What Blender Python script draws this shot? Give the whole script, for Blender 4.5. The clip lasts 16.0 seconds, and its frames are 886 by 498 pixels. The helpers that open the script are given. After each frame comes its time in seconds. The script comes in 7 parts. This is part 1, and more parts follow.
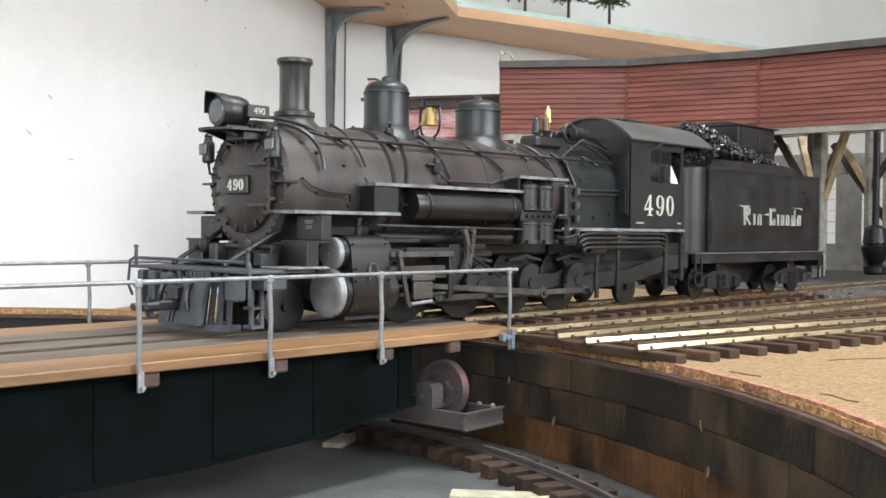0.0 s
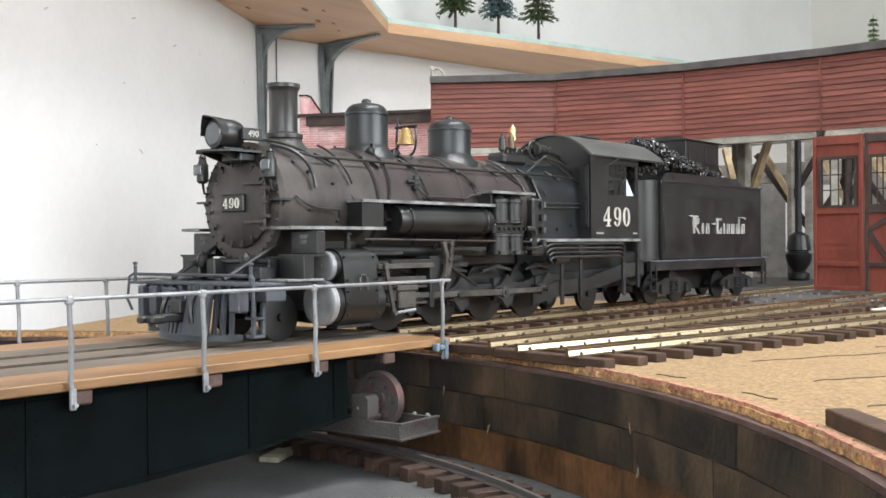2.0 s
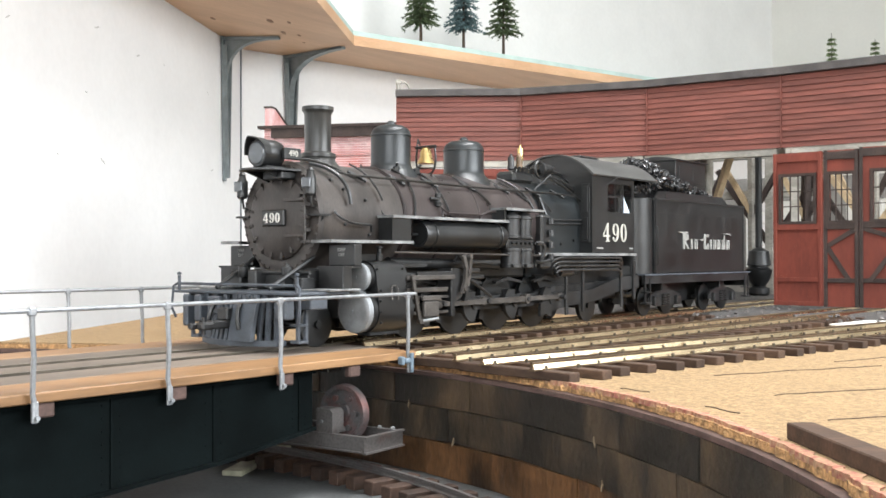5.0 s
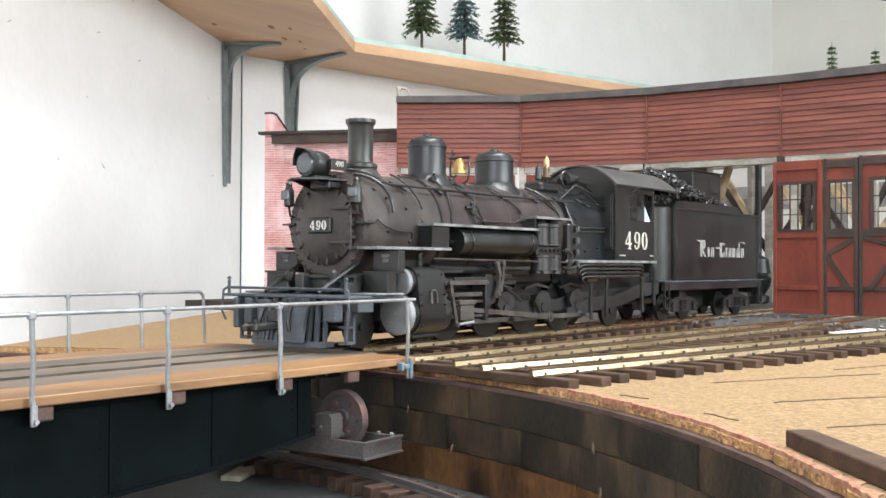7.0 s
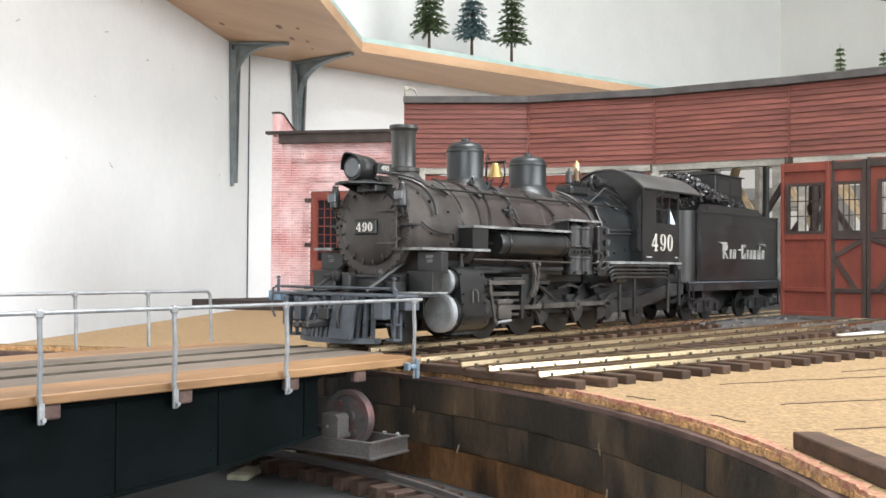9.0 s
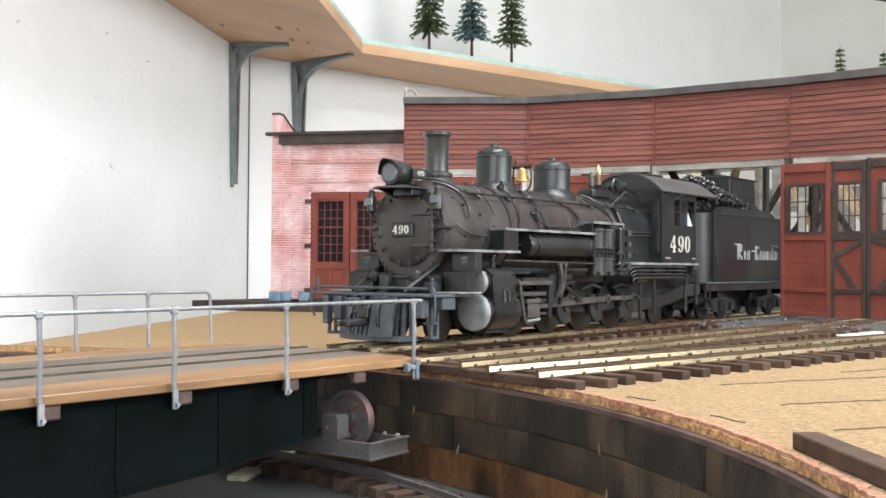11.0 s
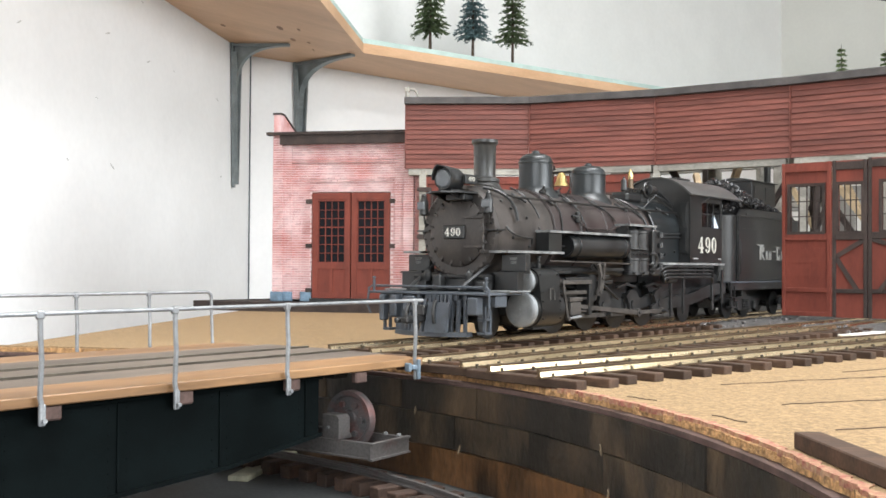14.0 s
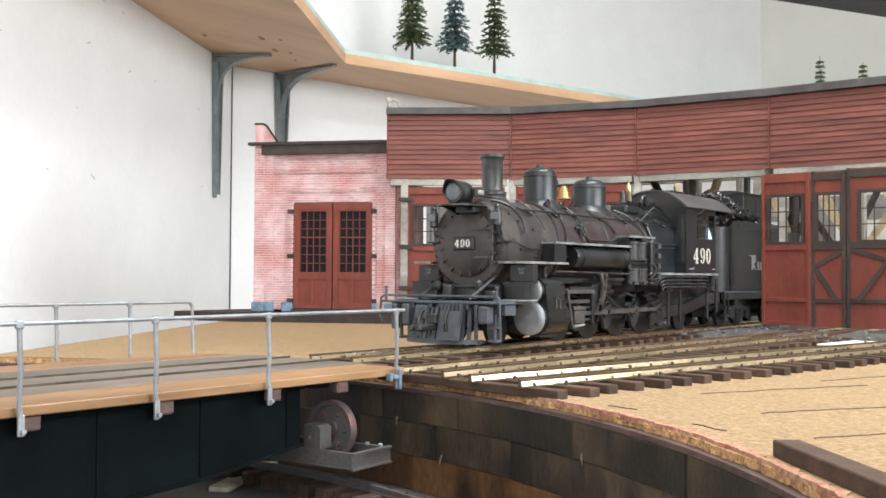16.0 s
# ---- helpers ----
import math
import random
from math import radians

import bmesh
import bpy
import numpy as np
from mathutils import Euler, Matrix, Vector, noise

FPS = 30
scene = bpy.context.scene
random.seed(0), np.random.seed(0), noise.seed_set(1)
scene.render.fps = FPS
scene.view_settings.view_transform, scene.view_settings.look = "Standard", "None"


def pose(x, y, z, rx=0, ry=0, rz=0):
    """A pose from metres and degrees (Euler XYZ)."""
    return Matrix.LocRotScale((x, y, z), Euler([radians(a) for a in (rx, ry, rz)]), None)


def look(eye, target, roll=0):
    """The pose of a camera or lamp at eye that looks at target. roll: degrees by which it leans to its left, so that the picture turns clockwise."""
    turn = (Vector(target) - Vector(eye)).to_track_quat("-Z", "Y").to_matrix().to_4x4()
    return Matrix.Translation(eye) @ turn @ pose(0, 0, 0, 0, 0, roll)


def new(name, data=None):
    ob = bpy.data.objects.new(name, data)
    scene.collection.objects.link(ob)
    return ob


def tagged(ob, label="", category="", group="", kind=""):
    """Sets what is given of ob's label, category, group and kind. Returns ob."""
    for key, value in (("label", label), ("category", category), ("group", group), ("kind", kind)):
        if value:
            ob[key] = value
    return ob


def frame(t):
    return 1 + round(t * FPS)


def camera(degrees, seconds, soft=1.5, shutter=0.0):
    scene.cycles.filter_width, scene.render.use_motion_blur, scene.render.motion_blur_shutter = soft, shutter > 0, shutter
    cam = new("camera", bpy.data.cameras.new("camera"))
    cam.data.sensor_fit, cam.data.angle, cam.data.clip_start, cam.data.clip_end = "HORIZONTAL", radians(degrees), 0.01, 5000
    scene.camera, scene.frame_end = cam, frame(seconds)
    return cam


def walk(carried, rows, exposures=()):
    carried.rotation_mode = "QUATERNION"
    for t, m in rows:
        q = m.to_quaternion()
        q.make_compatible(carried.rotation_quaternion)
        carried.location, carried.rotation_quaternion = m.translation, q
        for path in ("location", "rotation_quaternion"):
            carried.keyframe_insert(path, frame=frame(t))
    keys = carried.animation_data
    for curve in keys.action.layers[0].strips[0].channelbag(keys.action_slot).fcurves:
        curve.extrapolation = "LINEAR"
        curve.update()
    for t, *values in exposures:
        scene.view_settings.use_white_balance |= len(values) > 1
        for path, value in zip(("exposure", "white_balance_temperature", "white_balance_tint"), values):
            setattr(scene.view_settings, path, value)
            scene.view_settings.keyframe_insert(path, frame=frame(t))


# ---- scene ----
EYE = (-0.8464, -0.6155, 0.0682)
# seconds, heading, tilt, roll in degrees, drift of the eye in metres
WAY = [
    (0, 43.507, -1.046, 0.576, 0.0090, 0.0086, 0.0027),
    (0.5, 42.492, -0.675, -0.011, 0.0086, 0.0031, 0.0007),
    (1, 41.430, -0.286, -0.200, 0.0081, 0.0028, 0.0011),
    (1.5, 40.522, -0.132, -0.528, 0.0041, -0.0004, -0.0004),
    (2, 39.997, -0.176, -0.492, 0.0033, -0.0001, -0.0000),
    (2.5, 39.348, -0.248, -0.543, 0.0032, -0.0004, 0.0000),
    (3, 38.539, -0.185, -0.386, 0.0019, 0.0001, -0.0002),
    (3.5, 38.180, 0.067, -0.259, 0.0007, 0.0002, 0.0004),
    (4, 38.052, 0.266, -0.211, 0.0007, 0.0005, 0.0004),
    (6.5, 37.975, 0.790, 0.101, 0.0001, -0.0001, 0.0003),
    (7, 37.966, 0.890, 0.183, -0.0000, -0.0000, -0.0001),
    (7.5, 38.058, 0.916, 0.356, 0.0002, 0.0004, -0.0004),
    (8, 38.173, 0.931, 0.394, 0.0003, 0.0003, -0.0003),
    (8.5, 38.267, 0.914, 0.438, 0.0005, 0.0006, -0.0003),
    (9, 38.329, 0.908, 0.417, 0.0001, 0.0003, -0.0002),
    (11.5, 38.347, 0.964, 0.372, 0.0002, -0.0001, -0.0004),
    (12, 38.356, 0.917, 0.352, 0.0004, 0.0002, -0.0004),
    (12.5, 38.278, 0.957, 0.311, 0.0005, 0.0002, -0.0006),
    (13, 38.403, 0.923, 0.380, 0.0007, 0.0002, -0.0005),
    (13.5, 38.399, 0.970, 0.408, 0.0002, 0.0002, -0.0005),
    (14, 38.403, 0.965, 0.348, 0.0004, 0.0001, -0.0005),
    (14.5, 38.406, 1.014, 0.310, 0.0008, 0.0001, -0.0006),
    (15, 38.277, 1.165, 0.329, 0.0007, -0.0002, -0.0008),
    (15.5, 37.897, 1.339, 0.320, -0.0004, -0.0006, -0.0008),
    (16, 37.420, 1.543, 0.321, -0.0005, -0.0011, -0.0010),
]


def view(yaw, tilt, roll, dx, dy, dz):
    e = Vector((EYE[0] + dx, EYE[1] + dy, EYE[2] + dz))
    a, b = radians(yaw), radians(tilt)
    return look(e, e + Vector((math.cos(b) * math.cos(a), math.cos(b) * math.sin(a), math.sin(b))), roll)


cam = camera(46.0, 16.0, soft=1.6)
walk(cam, [(r[0], view(*r[1:7])) for r in WAY], exposures=[(0.0, -0.16), (0.5, -0.14), (1.0, -0.22), (1.5, -0.14), (2.5, 0.02), (3.2, 0.27), (4.2, 0.30), (6.3, 0.12), (16.0, 0.06)])

# ---- world, daylight through windows assumed in the room's unseen walls ----
world = bpy.data.worlds.new("sky")
scene.world = world
world.use_nodes = True
wn = world.node_tree
sky = wn.nodes.new("ShaderNodeTexSky")
sky.sky_type = "NISHITA"
sky.sun_disc = False
sky.sun_elevation, sky.sun_rotation = radians(40), radians(200)
wn.links.new(sky.outputs[0], wn.nodes["Background"].inputs[0])
wn.nodes["Background"].inputs[1].default_value = 0.12


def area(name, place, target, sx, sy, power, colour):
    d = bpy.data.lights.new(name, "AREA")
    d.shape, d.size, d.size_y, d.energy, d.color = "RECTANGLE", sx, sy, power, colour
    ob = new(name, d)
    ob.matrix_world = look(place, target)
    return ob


# two area lights in assumed window openings, out of view
area("assumed_window_light_side", (-2.55, -1.6, 0.75), (0.2, 0.3, 0.1), 1.9, 1.3, 58, (0.95, 0.98, 1.0))
area("assumed_window_light_back", (0.6, -3.15, 1.2), (0.4, 0.6, 0.0), 2.6, 1.2, 150, (0.93, 0.97, 1.0))
# overhead area light added without any known fixture
area("added_ceiling_light", (0.1, -0.6, 1.93), (0.1, -0.6, 0.0), 1.5, 0.4, 66, (0.97, 0.98, 1.0))


# ---- materials ----
def surface(name, col, rough=0.5, metal=0.0, var=0.25, scale=40.0, bump=0.15, fine=600.0, col2=None, cover=0.5, size=0.0004, stretch=(1, 1, 1), island=0.0, gloss=0.5, pieces=0.0):
    m = bpy.data.materials.new(name)
    m.use_nodes = True
    n, l = m.node_tree.nodes, m.node_tree.links
    p = n["Principled BSDF"]
    p.inputs["Metallic"].default_value = metal
    p.inputs["Specular IOR Level"].default_value = gloss
    tc = n.new("ShaderNodeTexCoord")
    mp = n.new("ShaderNodeMapping")
    mp.inputs["Scale"].default_value = stretch
    l.new(tc.outputs["Object"], mp.inputs[0])
    oi = n.new("ShaderNodeObjectInfo")
    sh = n.new("ShaderNodeVectorMath")
    sh.operation = "ADD"
    mul = n.new("ShaderNodeMath")
    mul.operation = "MULTIPLY"
    mul.inputs[1].default_value = 7.3
    l.new(oi.outputs["Random"], mul.inputs[0])
    l.new(mp.outputs[0], sh.inputs[0])
    l.new(mul.outputs[0], sh.inputs[1])
    a = n.new("ShaderNodeTexNoise")
    a.inputs["Scale"].default_value, a.inputs["Detail"].default_value, a.inputs["Roughness"].default_value = scale, 5, 0.6
    b = n.new("ShaderNodeTexNoise")
    b.inputs["Scale"].default_value, b.inputs["Detail"].default_value = fine, 3
    l.new(sh.outputs[0], a.inputs["Vector"])
    l.new(sh.outputs[0], b.inputs["Vector"])
    ramp = n.new("ShaderNodeValToRGB")
    ramp.color_ramp.elements[0].position, ramp.color_ramp.elements[1].position = max(0.02, cover - 0.14), min(0.98, cover + 0.14)
    c2 = col2 or tuple(min(1, c * (1 + var)) for c in col)
    ramp.color_ramp.elements[0].color, ramp.color_ramp.elements[1].color = (*[c * (1 - var) for c in col], 1), (*c2, 1)
    l.new(a.outputs["Fac"], ramp.inputs[0])
    mix = n.new("ShaderNodeMix")
    mix.data_type, mix.blend_type = "RGBA", "MULTIPLY"
    mix.inputs[0].default_value = min(1, var * 1.6)
    l.new(ramp.outputs[0], mix.inputs[6])
    grey = n.new("ShaderNodeValToRGB")
    grey.color_ramp.elements[0].position, grey.color_ramp.elements[1].position = 0.3, 0.65
    grey.color_ramp.elements[0].color, grey.color_ramp.elements[1].color = (0.45, 0.45, 0.45, 1), (1, 1, 1, 1)
    l.new(b.outputs["Fac"], grey.inputs[0])
    l.new(grey.outputs[0], mix.inputs[7])
    last = mix.outputs[2]
    if island:
        hv = n.new("ShaderNodeHueSaturation")
        mr = n.new("ShaderNodeMapRange")
        mr.inputs[3].default_value, mr.inputs[4].default_value = 1 - island, 1 + island
        l.new(oi.outputs["Random"], mr.inputs[0])
        l.new(mr.outputs[0], hv.inputs["Value"])
        l.new(last, hv.inputs["Color"])
        last = hv.outputs[0]
    if pieces:
        ge = n.new("ShaderNodeNewGeometry")
        hp = n.new("ShaderNodeHueSaturation")
        mq = n.new("ShaderNodeMapRange")
        mq.inputs[3].default_value, mq.inputs[4].default_value = 1 - pieces, 1 + pieces
        l.new(ge.outputs["Random Per Island"], mq.inputs[0])
        l.new(mq.outputs[0], hp.inputs["Value"])
        l.new(last, hp.inputs["Color"])
        last = hp.outputs[0]
    l.new(last, p.inputs["Base Color"])
    rr = n.new("ShaderNodeMapRange")
    rr.inputs[3].default_value, rr.inputs[4].default_value = max(0.03, rough - 0.12), min(1, rough + 0.12)
    l.new(a.outputs["Fac"], rr.inputs[0])
    l.new(rr.outputs[0], p.inputs["Roughness"])
    bp = n.new("ShaderNodeBump")
    bp.inputs["Strength"].default_value, bp.inputs["Distance"].default_value = bump, size
    l.new(b.outputs["Fac"], bp.inputs["Height"])
    l.new(bp.outputs[0], p.inputs["Normal"])
    return m


M_BLACK = surface("black_paint", (0.0105, 0.0112, 0.0115), 0.38, 0, 0.4, 30, 0.15, 700, gloss=0.55)
M_BOILER = surface("weathered_boiler_paint", (0.040, 0.031, 0.030), 0.30, 0.1, 0.35, 22, 0.12, 700, stretch=(1, 1, 0.4), gloss=0.7)
M_SMOKE = surface("graphite_smokebox", (0.046, 0.039, 0.035), 0.45, 0.1, 0.4, 35, 0.2, 800, stretch=(1.4, 1, 0.35))
M_FRAME = surface("dusty_running_gear_black", (0.0175, 0.0180, 0.0185), 0.40, 0, 0.5, 45, 0.2, 800, gloss=0.55)
M_PILOT = surface("bluish_dusted_pilot_iron", (0.058, 0.068, 0.082), 0.58, 0, 0.3, 60, 0.2, 900)
M_STEEL = surface("polished_cylinder_steel", (0.27, 0.285, 0.295), 0.42, 0.3, 0.18, 70, 0.08, 900)
M_ROD = surface("oily_rod_steel", (0.085, 0.078, 0.072), 0.38, 0.4, 0.3, 60, 0.15, 800)
M_LETTER = surface("aged_off_white_lettering", (0.42, 0.41, 0.365), 0.6, 0, 0.15, 60, 0.05, 500)
M_FADED = surface("faded_grey_lettering", (0.27, 0.27, 0.255), 0.6, 0, 0.35, 60, 0.05, 500)
M_EDGE = surface("light_grey_edge", (0.22, 0.225, 0.225), 0.5, 0.2, 0.45, 60, 0.1, 900)
M_DOME = surface("satin_blue_black_jacket", (0.012, 0.015, 0.0165), 0.36, 0.1, 0.25, 30, 0.1, 700)
M_STACK = surface("worn_stack_iron", (0.035, 0.035, 0.033), 0.36, 0.15, 0.3, 30, 0.12, 700, col2=(0.15, 0.15, 0.14), cover=0.66, stretch=(1, 1, 0.15))
M_BRASS = surface("polished_brass", (0.58, 0.43, 0.19), 0.30, 0.9, 0.12, 90, 0.05, 900)
M_RAIL = surface("dull_brass_railhead", (0.105, 0.068, 0.036), 0.42, 0.3, 0.25, 60, 0.1, 700, stretch=(0.3, 1, 1))
# bright metal that carries the glint along the rails' sides
M_WEB = surface("polished_web_glint", (0.70, 0.56, 0.37), 0.26, 1.0, 0.12, 60, 0.05, 700, stretch=(0.3, 1, 1))
M_CARD = surface("pale_blue_card", (0.55, 0.66, 0.76), 0.6, 0, 0.1, 60, 0.05, 500)
M_RAILTOP = surface("dull_steel_rail", (0.10, 0.085, 0.065), 0.42, 0.5, 0.3, 60, 0.1, 700)
M_TIE = surface("dark_brown_tie", (0.064, 0.038, 0.025), 0.7, 0, 0.35, 60, 0.4, 500, stretch=(1, 0.3, 1), island=0.3, gloss=0.3)
M_CORK = surface("tan_cork_board", (0.315, 0.214, 0.114), 0.85, 0, 0.30, 330, 0.8, 1500, size=0.0008, gloss=0.3)
M_CORKEDGE = surface("torn_cork_edge", (0.50, 0.285, 0.125), 0.9, 0, 0.45, 260, 1.0, 500, size=0.002)
M_REDPAINT = surface("red_painted_edge", (0.48, 0.14, 0.10), 0.8, 0, 0.35, 220, 0.5, 500, col2=(0.46, 0.29, 0.17), cover=0.50)
M_PINE = surface("varnished_pine_deck", (0.255, 0.132, 0.054), 0.5, 0, 0.28, 30, 0.3, 300, stretch=(0.14, 1, 1), col2=(0.315, 0.175, 0.078))
M_GREYWOOD = surface("sooty_deck_wood", (0.135, 0.108, 0.085), 0.7, 0, 0.3, 40, 0.3, 400, stretch=(0.12, 1, 1))
M_GIRDER = surface("dark_green_black_girder", (0.0032, 0.0052, 0.0054), 0.8, 0, 0.3, 30, 0.15, 600, gloss=0.05)
M_RAILING = surface("galvanised_wire", (0.29, 0.30, 0.31), 0.45, 0.5, 0.2, 90, 0.15, 800)
M_CLAMP = surface("pale_blue_clamp", (0.15, 0.20, 0.245), 0.5, 0.2, 0.2, 90, 0.15, 800)
M_BLOCK = surface("stained_brown_block", (0.105, 0.066, 0.056), 0.7, 0, 0.3, 80, 0.3, 500, gloss=0.3)
M_PITWALL = surface("sooty_timber_lining", (0.046, 0.038, 0.030), 0.36, 0, 0.4, 18, 0.5, 260, col2=(0.135, 0.088, 0.050), cover=0.60, size=0.0014, stretch=(1, 1, 0.5), island=0.06, gloss=0.6)
# bottom course: the brown glow low on the pit wall, put into its colour
M_PITLOW = surface("brown_glow_timber_lining", (0.060, 0.034, 0.019), 0.36, 0, 0.5, 18, 0.5, 260, col2=(0.19, 0.090, 0.036), cover=0.52, size=0.0014, stretch=(1, 1, 0.5), island=0.06, gloss=0.6)
M_CHIP = surface("pale_chipped_wood", (0.22, 0.16, 0.10), 0.8, 0, 0.5, 120, 0.3, 400)
M_PITBACK = surface("black_joint_and_deck_shade", (0.012, 0.009, 0.007), 0.6, 0, 0.3, 40, 0.2, 400)
M_PITFLOOR = surface("grey_pit_floor", (0.105, 0.110, 0.110), 0.6, 0, 0.3, 12, 0.3, 300, gloss=0.3)
M_RUST = surface("rusty_ring_tie", (0.052, 0.028, 0.018), 0.75, 0, 0.4, 60, 0.4, 400, island=0.3)
M_ROLLER = surface("grimy_roller_iron", (0.20, 0.185, 0.178), 0.48, 0.2, 0.4, 70, 0.2, 600, col2=(0.11, 0.055, 0.045), cover=0.66)
M_WHEEL = surface("rust_streaked_wheel_iron", (0.17, 0.165, 0.165), 0.45, 0.3, 0.35, 55, 0.2, 600, col2=(0.20, 0.085, 0.075), cover=0.56)
M_PALEWOOD = surface("pale_strip_wood", (0.46, 0.45, 0.33), 0.7, 0, 0.2, 60, 0.2, 400)
M_CLAP = surface("barn_red_clapboard", (0.148, 0.049, 0.037), 0.62, 0, 0.28, 18, 0.2, 350, stretch=(0.4, 0.4, 3), island=0.12, gloss=0.3)
M_DOORRED = surface("red_oxide_door", (0.160, 0.037, 0.024), 0.6, 0, 0.18, 30, 0.25, 300, stretch=(1, 1, 0.3), gloss=0.3)
M_BROWN = surface("dark_brown_trim", (0.042, 0.030, 0.026), 0.7, 0, 0.3, 50, 0.25, 400, gloss=0.3)
M_ROOFEDGE = surface("charcoal_roof_edge", (0.058, 0.052, 0.050), 0.7, 0, 0.3, 40, 0.25, 400)
M_LINTEL = surface("weathered_grey_timber", (0.30, 0.285, 0.25), 0.75, 0, 0.3, 40, 0.3, 400, stretch=(0.4, 0.4, 1))
M_TAN = surface("raw_tan_timber", (0.48, 0.36, 0.22), 0.75, 0, 0.25, 40, 0.3, 400)
M_BRICK = surface("pink_red_brick", (0.47, 0.185, 0.168), 0.6, 0, 0.14, 14, 0.3, 700, col2=(0.62, 0.45, 0.45), cover=0.52, pieces=0.16)
M_MORTAR = surface("chalky_mortar", (0.70, 0.58, 0.58), 0.7, 0, 0.15, 25, 0.3, 500)
M_BLUEBASE = surface("blue_grey_plinth", (0.13, 0.20, 0.27), 0.7, 0, 0.3, 60, 0.3, 400)
M_WALL = surface("white_painted_wall", (0.84, 0.835, 0.83), 0.75, 0, 0.03, 3, 0.12, 60, size=0.001)
M_CREAM = surface("cream_backdrop_wall", (0.74, 0.73, 0.69), 0.8, 0, 0.03, 2, 0.1, 60, size=0.001)
M_SHELF = surface("clear_pine_shelf", (0.70, 0.42, 0.24), 0.55, 0, 0.12, 3.0, 0.1, 90, stretch=(0.25, 3, 3), col2=(0.76, 0.49, 0.30))
M_KNOT = surface("brown_wood_knot", (0.30, 0.14, 0.065), 0.6, 0, 0.3, 60, 0.1, 200)
M_FOAM = surface("mint_foam_sheet", (0.52, 0.66, 0.62), 0.7, 0, 0.1, 20, 0.2, 200)
M_BRACKET = surface("grey_steel_bracket", (0.19, 0.215, 0.22), 0.42, 0.4, 0.2, 20, 0.1, 300)
M_COAL = surface("black_coal", (0.016, 0.016, 0.017), 0.22, 0, 0.4, 120, 0.3, 500)
M_BALLAST = surface("dark_cinder_ballast", (0.075, 0.070, 0.066), 0.9, 0, 0.5, 200, 1.0, 500, size=0.002)
# whitewash lowered to mid grey, the stall interior's shade in its colour
M_INNER = surface("shaded_whitewashed_boards", (0.21, 0.20, 0.185), 0.8, 0, 0.2, 30, 0.3, 300)
M_SCUFF = surface("pale_grey_scuff", (0.60, 0.59, 0.57), 0.8, 0, 0.2, 60, 0.1, 300)
M_WHITE = surface("white_lettering", (0.72, 0.71, 0.66), 0.6, 0, 0.1, 60, 0.05, 500)
M_GREYTEXT = surface("faded_grey_lettering", (0.30, 0.30, 0.29), 0.6, 0, 0.2, 60, 0.05, 500)
M_NEEDLE = surface("green_needles", (0.090, 0.130, 0.055), 0.7, 0, 0.45, 40, 0.3, 300)
M_NEEDLEBLUE = surface("blue_green_needles", (0.11, 0.18, 0.19), 0.7, 0, 0.4, 40, 0.3, 300)
M_NEEDLEPALE = surface("olive_needles", (0.20, 0.27, 0.12), 0.7, 0, 0.35, 40, 0.3, 300)
M_BARK = surface("brown_bark", (0.07, 0.045, 0.03), 0.8, 0, 0.4, 60, 0.4, 300)
M_ROOM = surface("plain_room_wall", (0.74, 0.72, 0.68), 0.8, 0, 0.04, 2, 0.1, 60)
M_DARKBEAM = surface("dark_lamp_housing", (0.02, 0.02, 0.021), 0.5, 0, 0.2, 10, 0.1, 200)
M_FLOOR = surface("grey_workshop_floor", (0.30, 0.29, 0.28), 0.7, 0, 0.2, 6, 0.2, 100)


def glass(name, tint=(0.9, 0.95, 1.0), alpha=0.25):
    m = bpy.data.materials.new(name)
    m.use_nodes = True
    p = m.node_tree.nodes["Principled BSDF"]
    p.inputs["Base Color"].default_value = (*tint, 1)
    p.inputs["Roughness"].default_value = 0.05
    p.inputs["Transmission Weight"].default_value = 1.0
    p.inputs["IOR"].default_value = 1.3
    return m


M_GLASS = glass("clear_glass")
M_DARKGLASS = surface("dark_window_pane", (0.006, 0.007, 0.010), 0.4, 0, 0.3, 30, 0.05, 400, gloss=0.12)
# cab roof black, lightened because the arch's top is lit
M_CABROOF = surface("lit_cab_roof", (0.060, 0.060, 0.058), 0.45, 0, 0.3, 25, 0.15, 500, gloss=0.5)
M_LENS = surface("silvered_lens", (0.13, 0.14, 0.15), 0.2, 0.3, 0.1, 60, 0.02, 400)


# ---- mesh helpers ----
def bx(bm, x0, x1, y0, y1, z0, z1, b=0.0, m=None):
    vs = [bm.verts.new((x, y, z)) for z in (z0, z1) for y in (y0, y1) for x in (x0, x1)]
    fs = [bm.faces.new([vs[i] for i in f]) for f in ((0, 2, 3, 1), (4, 5, 7, 6), (0, 1, 5, 4), (2, 6, 7, 3), (0, 4, 6, 2), (1, 3, 7, 5))]
    if b:
        r = bmesh.ops.bevel(bm, geom=list({e for f in fs for e in f.edges}), offset=b, segments=1, affect="EDGES")
        vs = list({w for f in r["faces"] for w in f.verts} | {w for w in vs if w.is_valid})
    if m:
        bmesh.ops.transform(bm, matrix=m, verts=[w for w in vs if w.is_valid])
    return vs


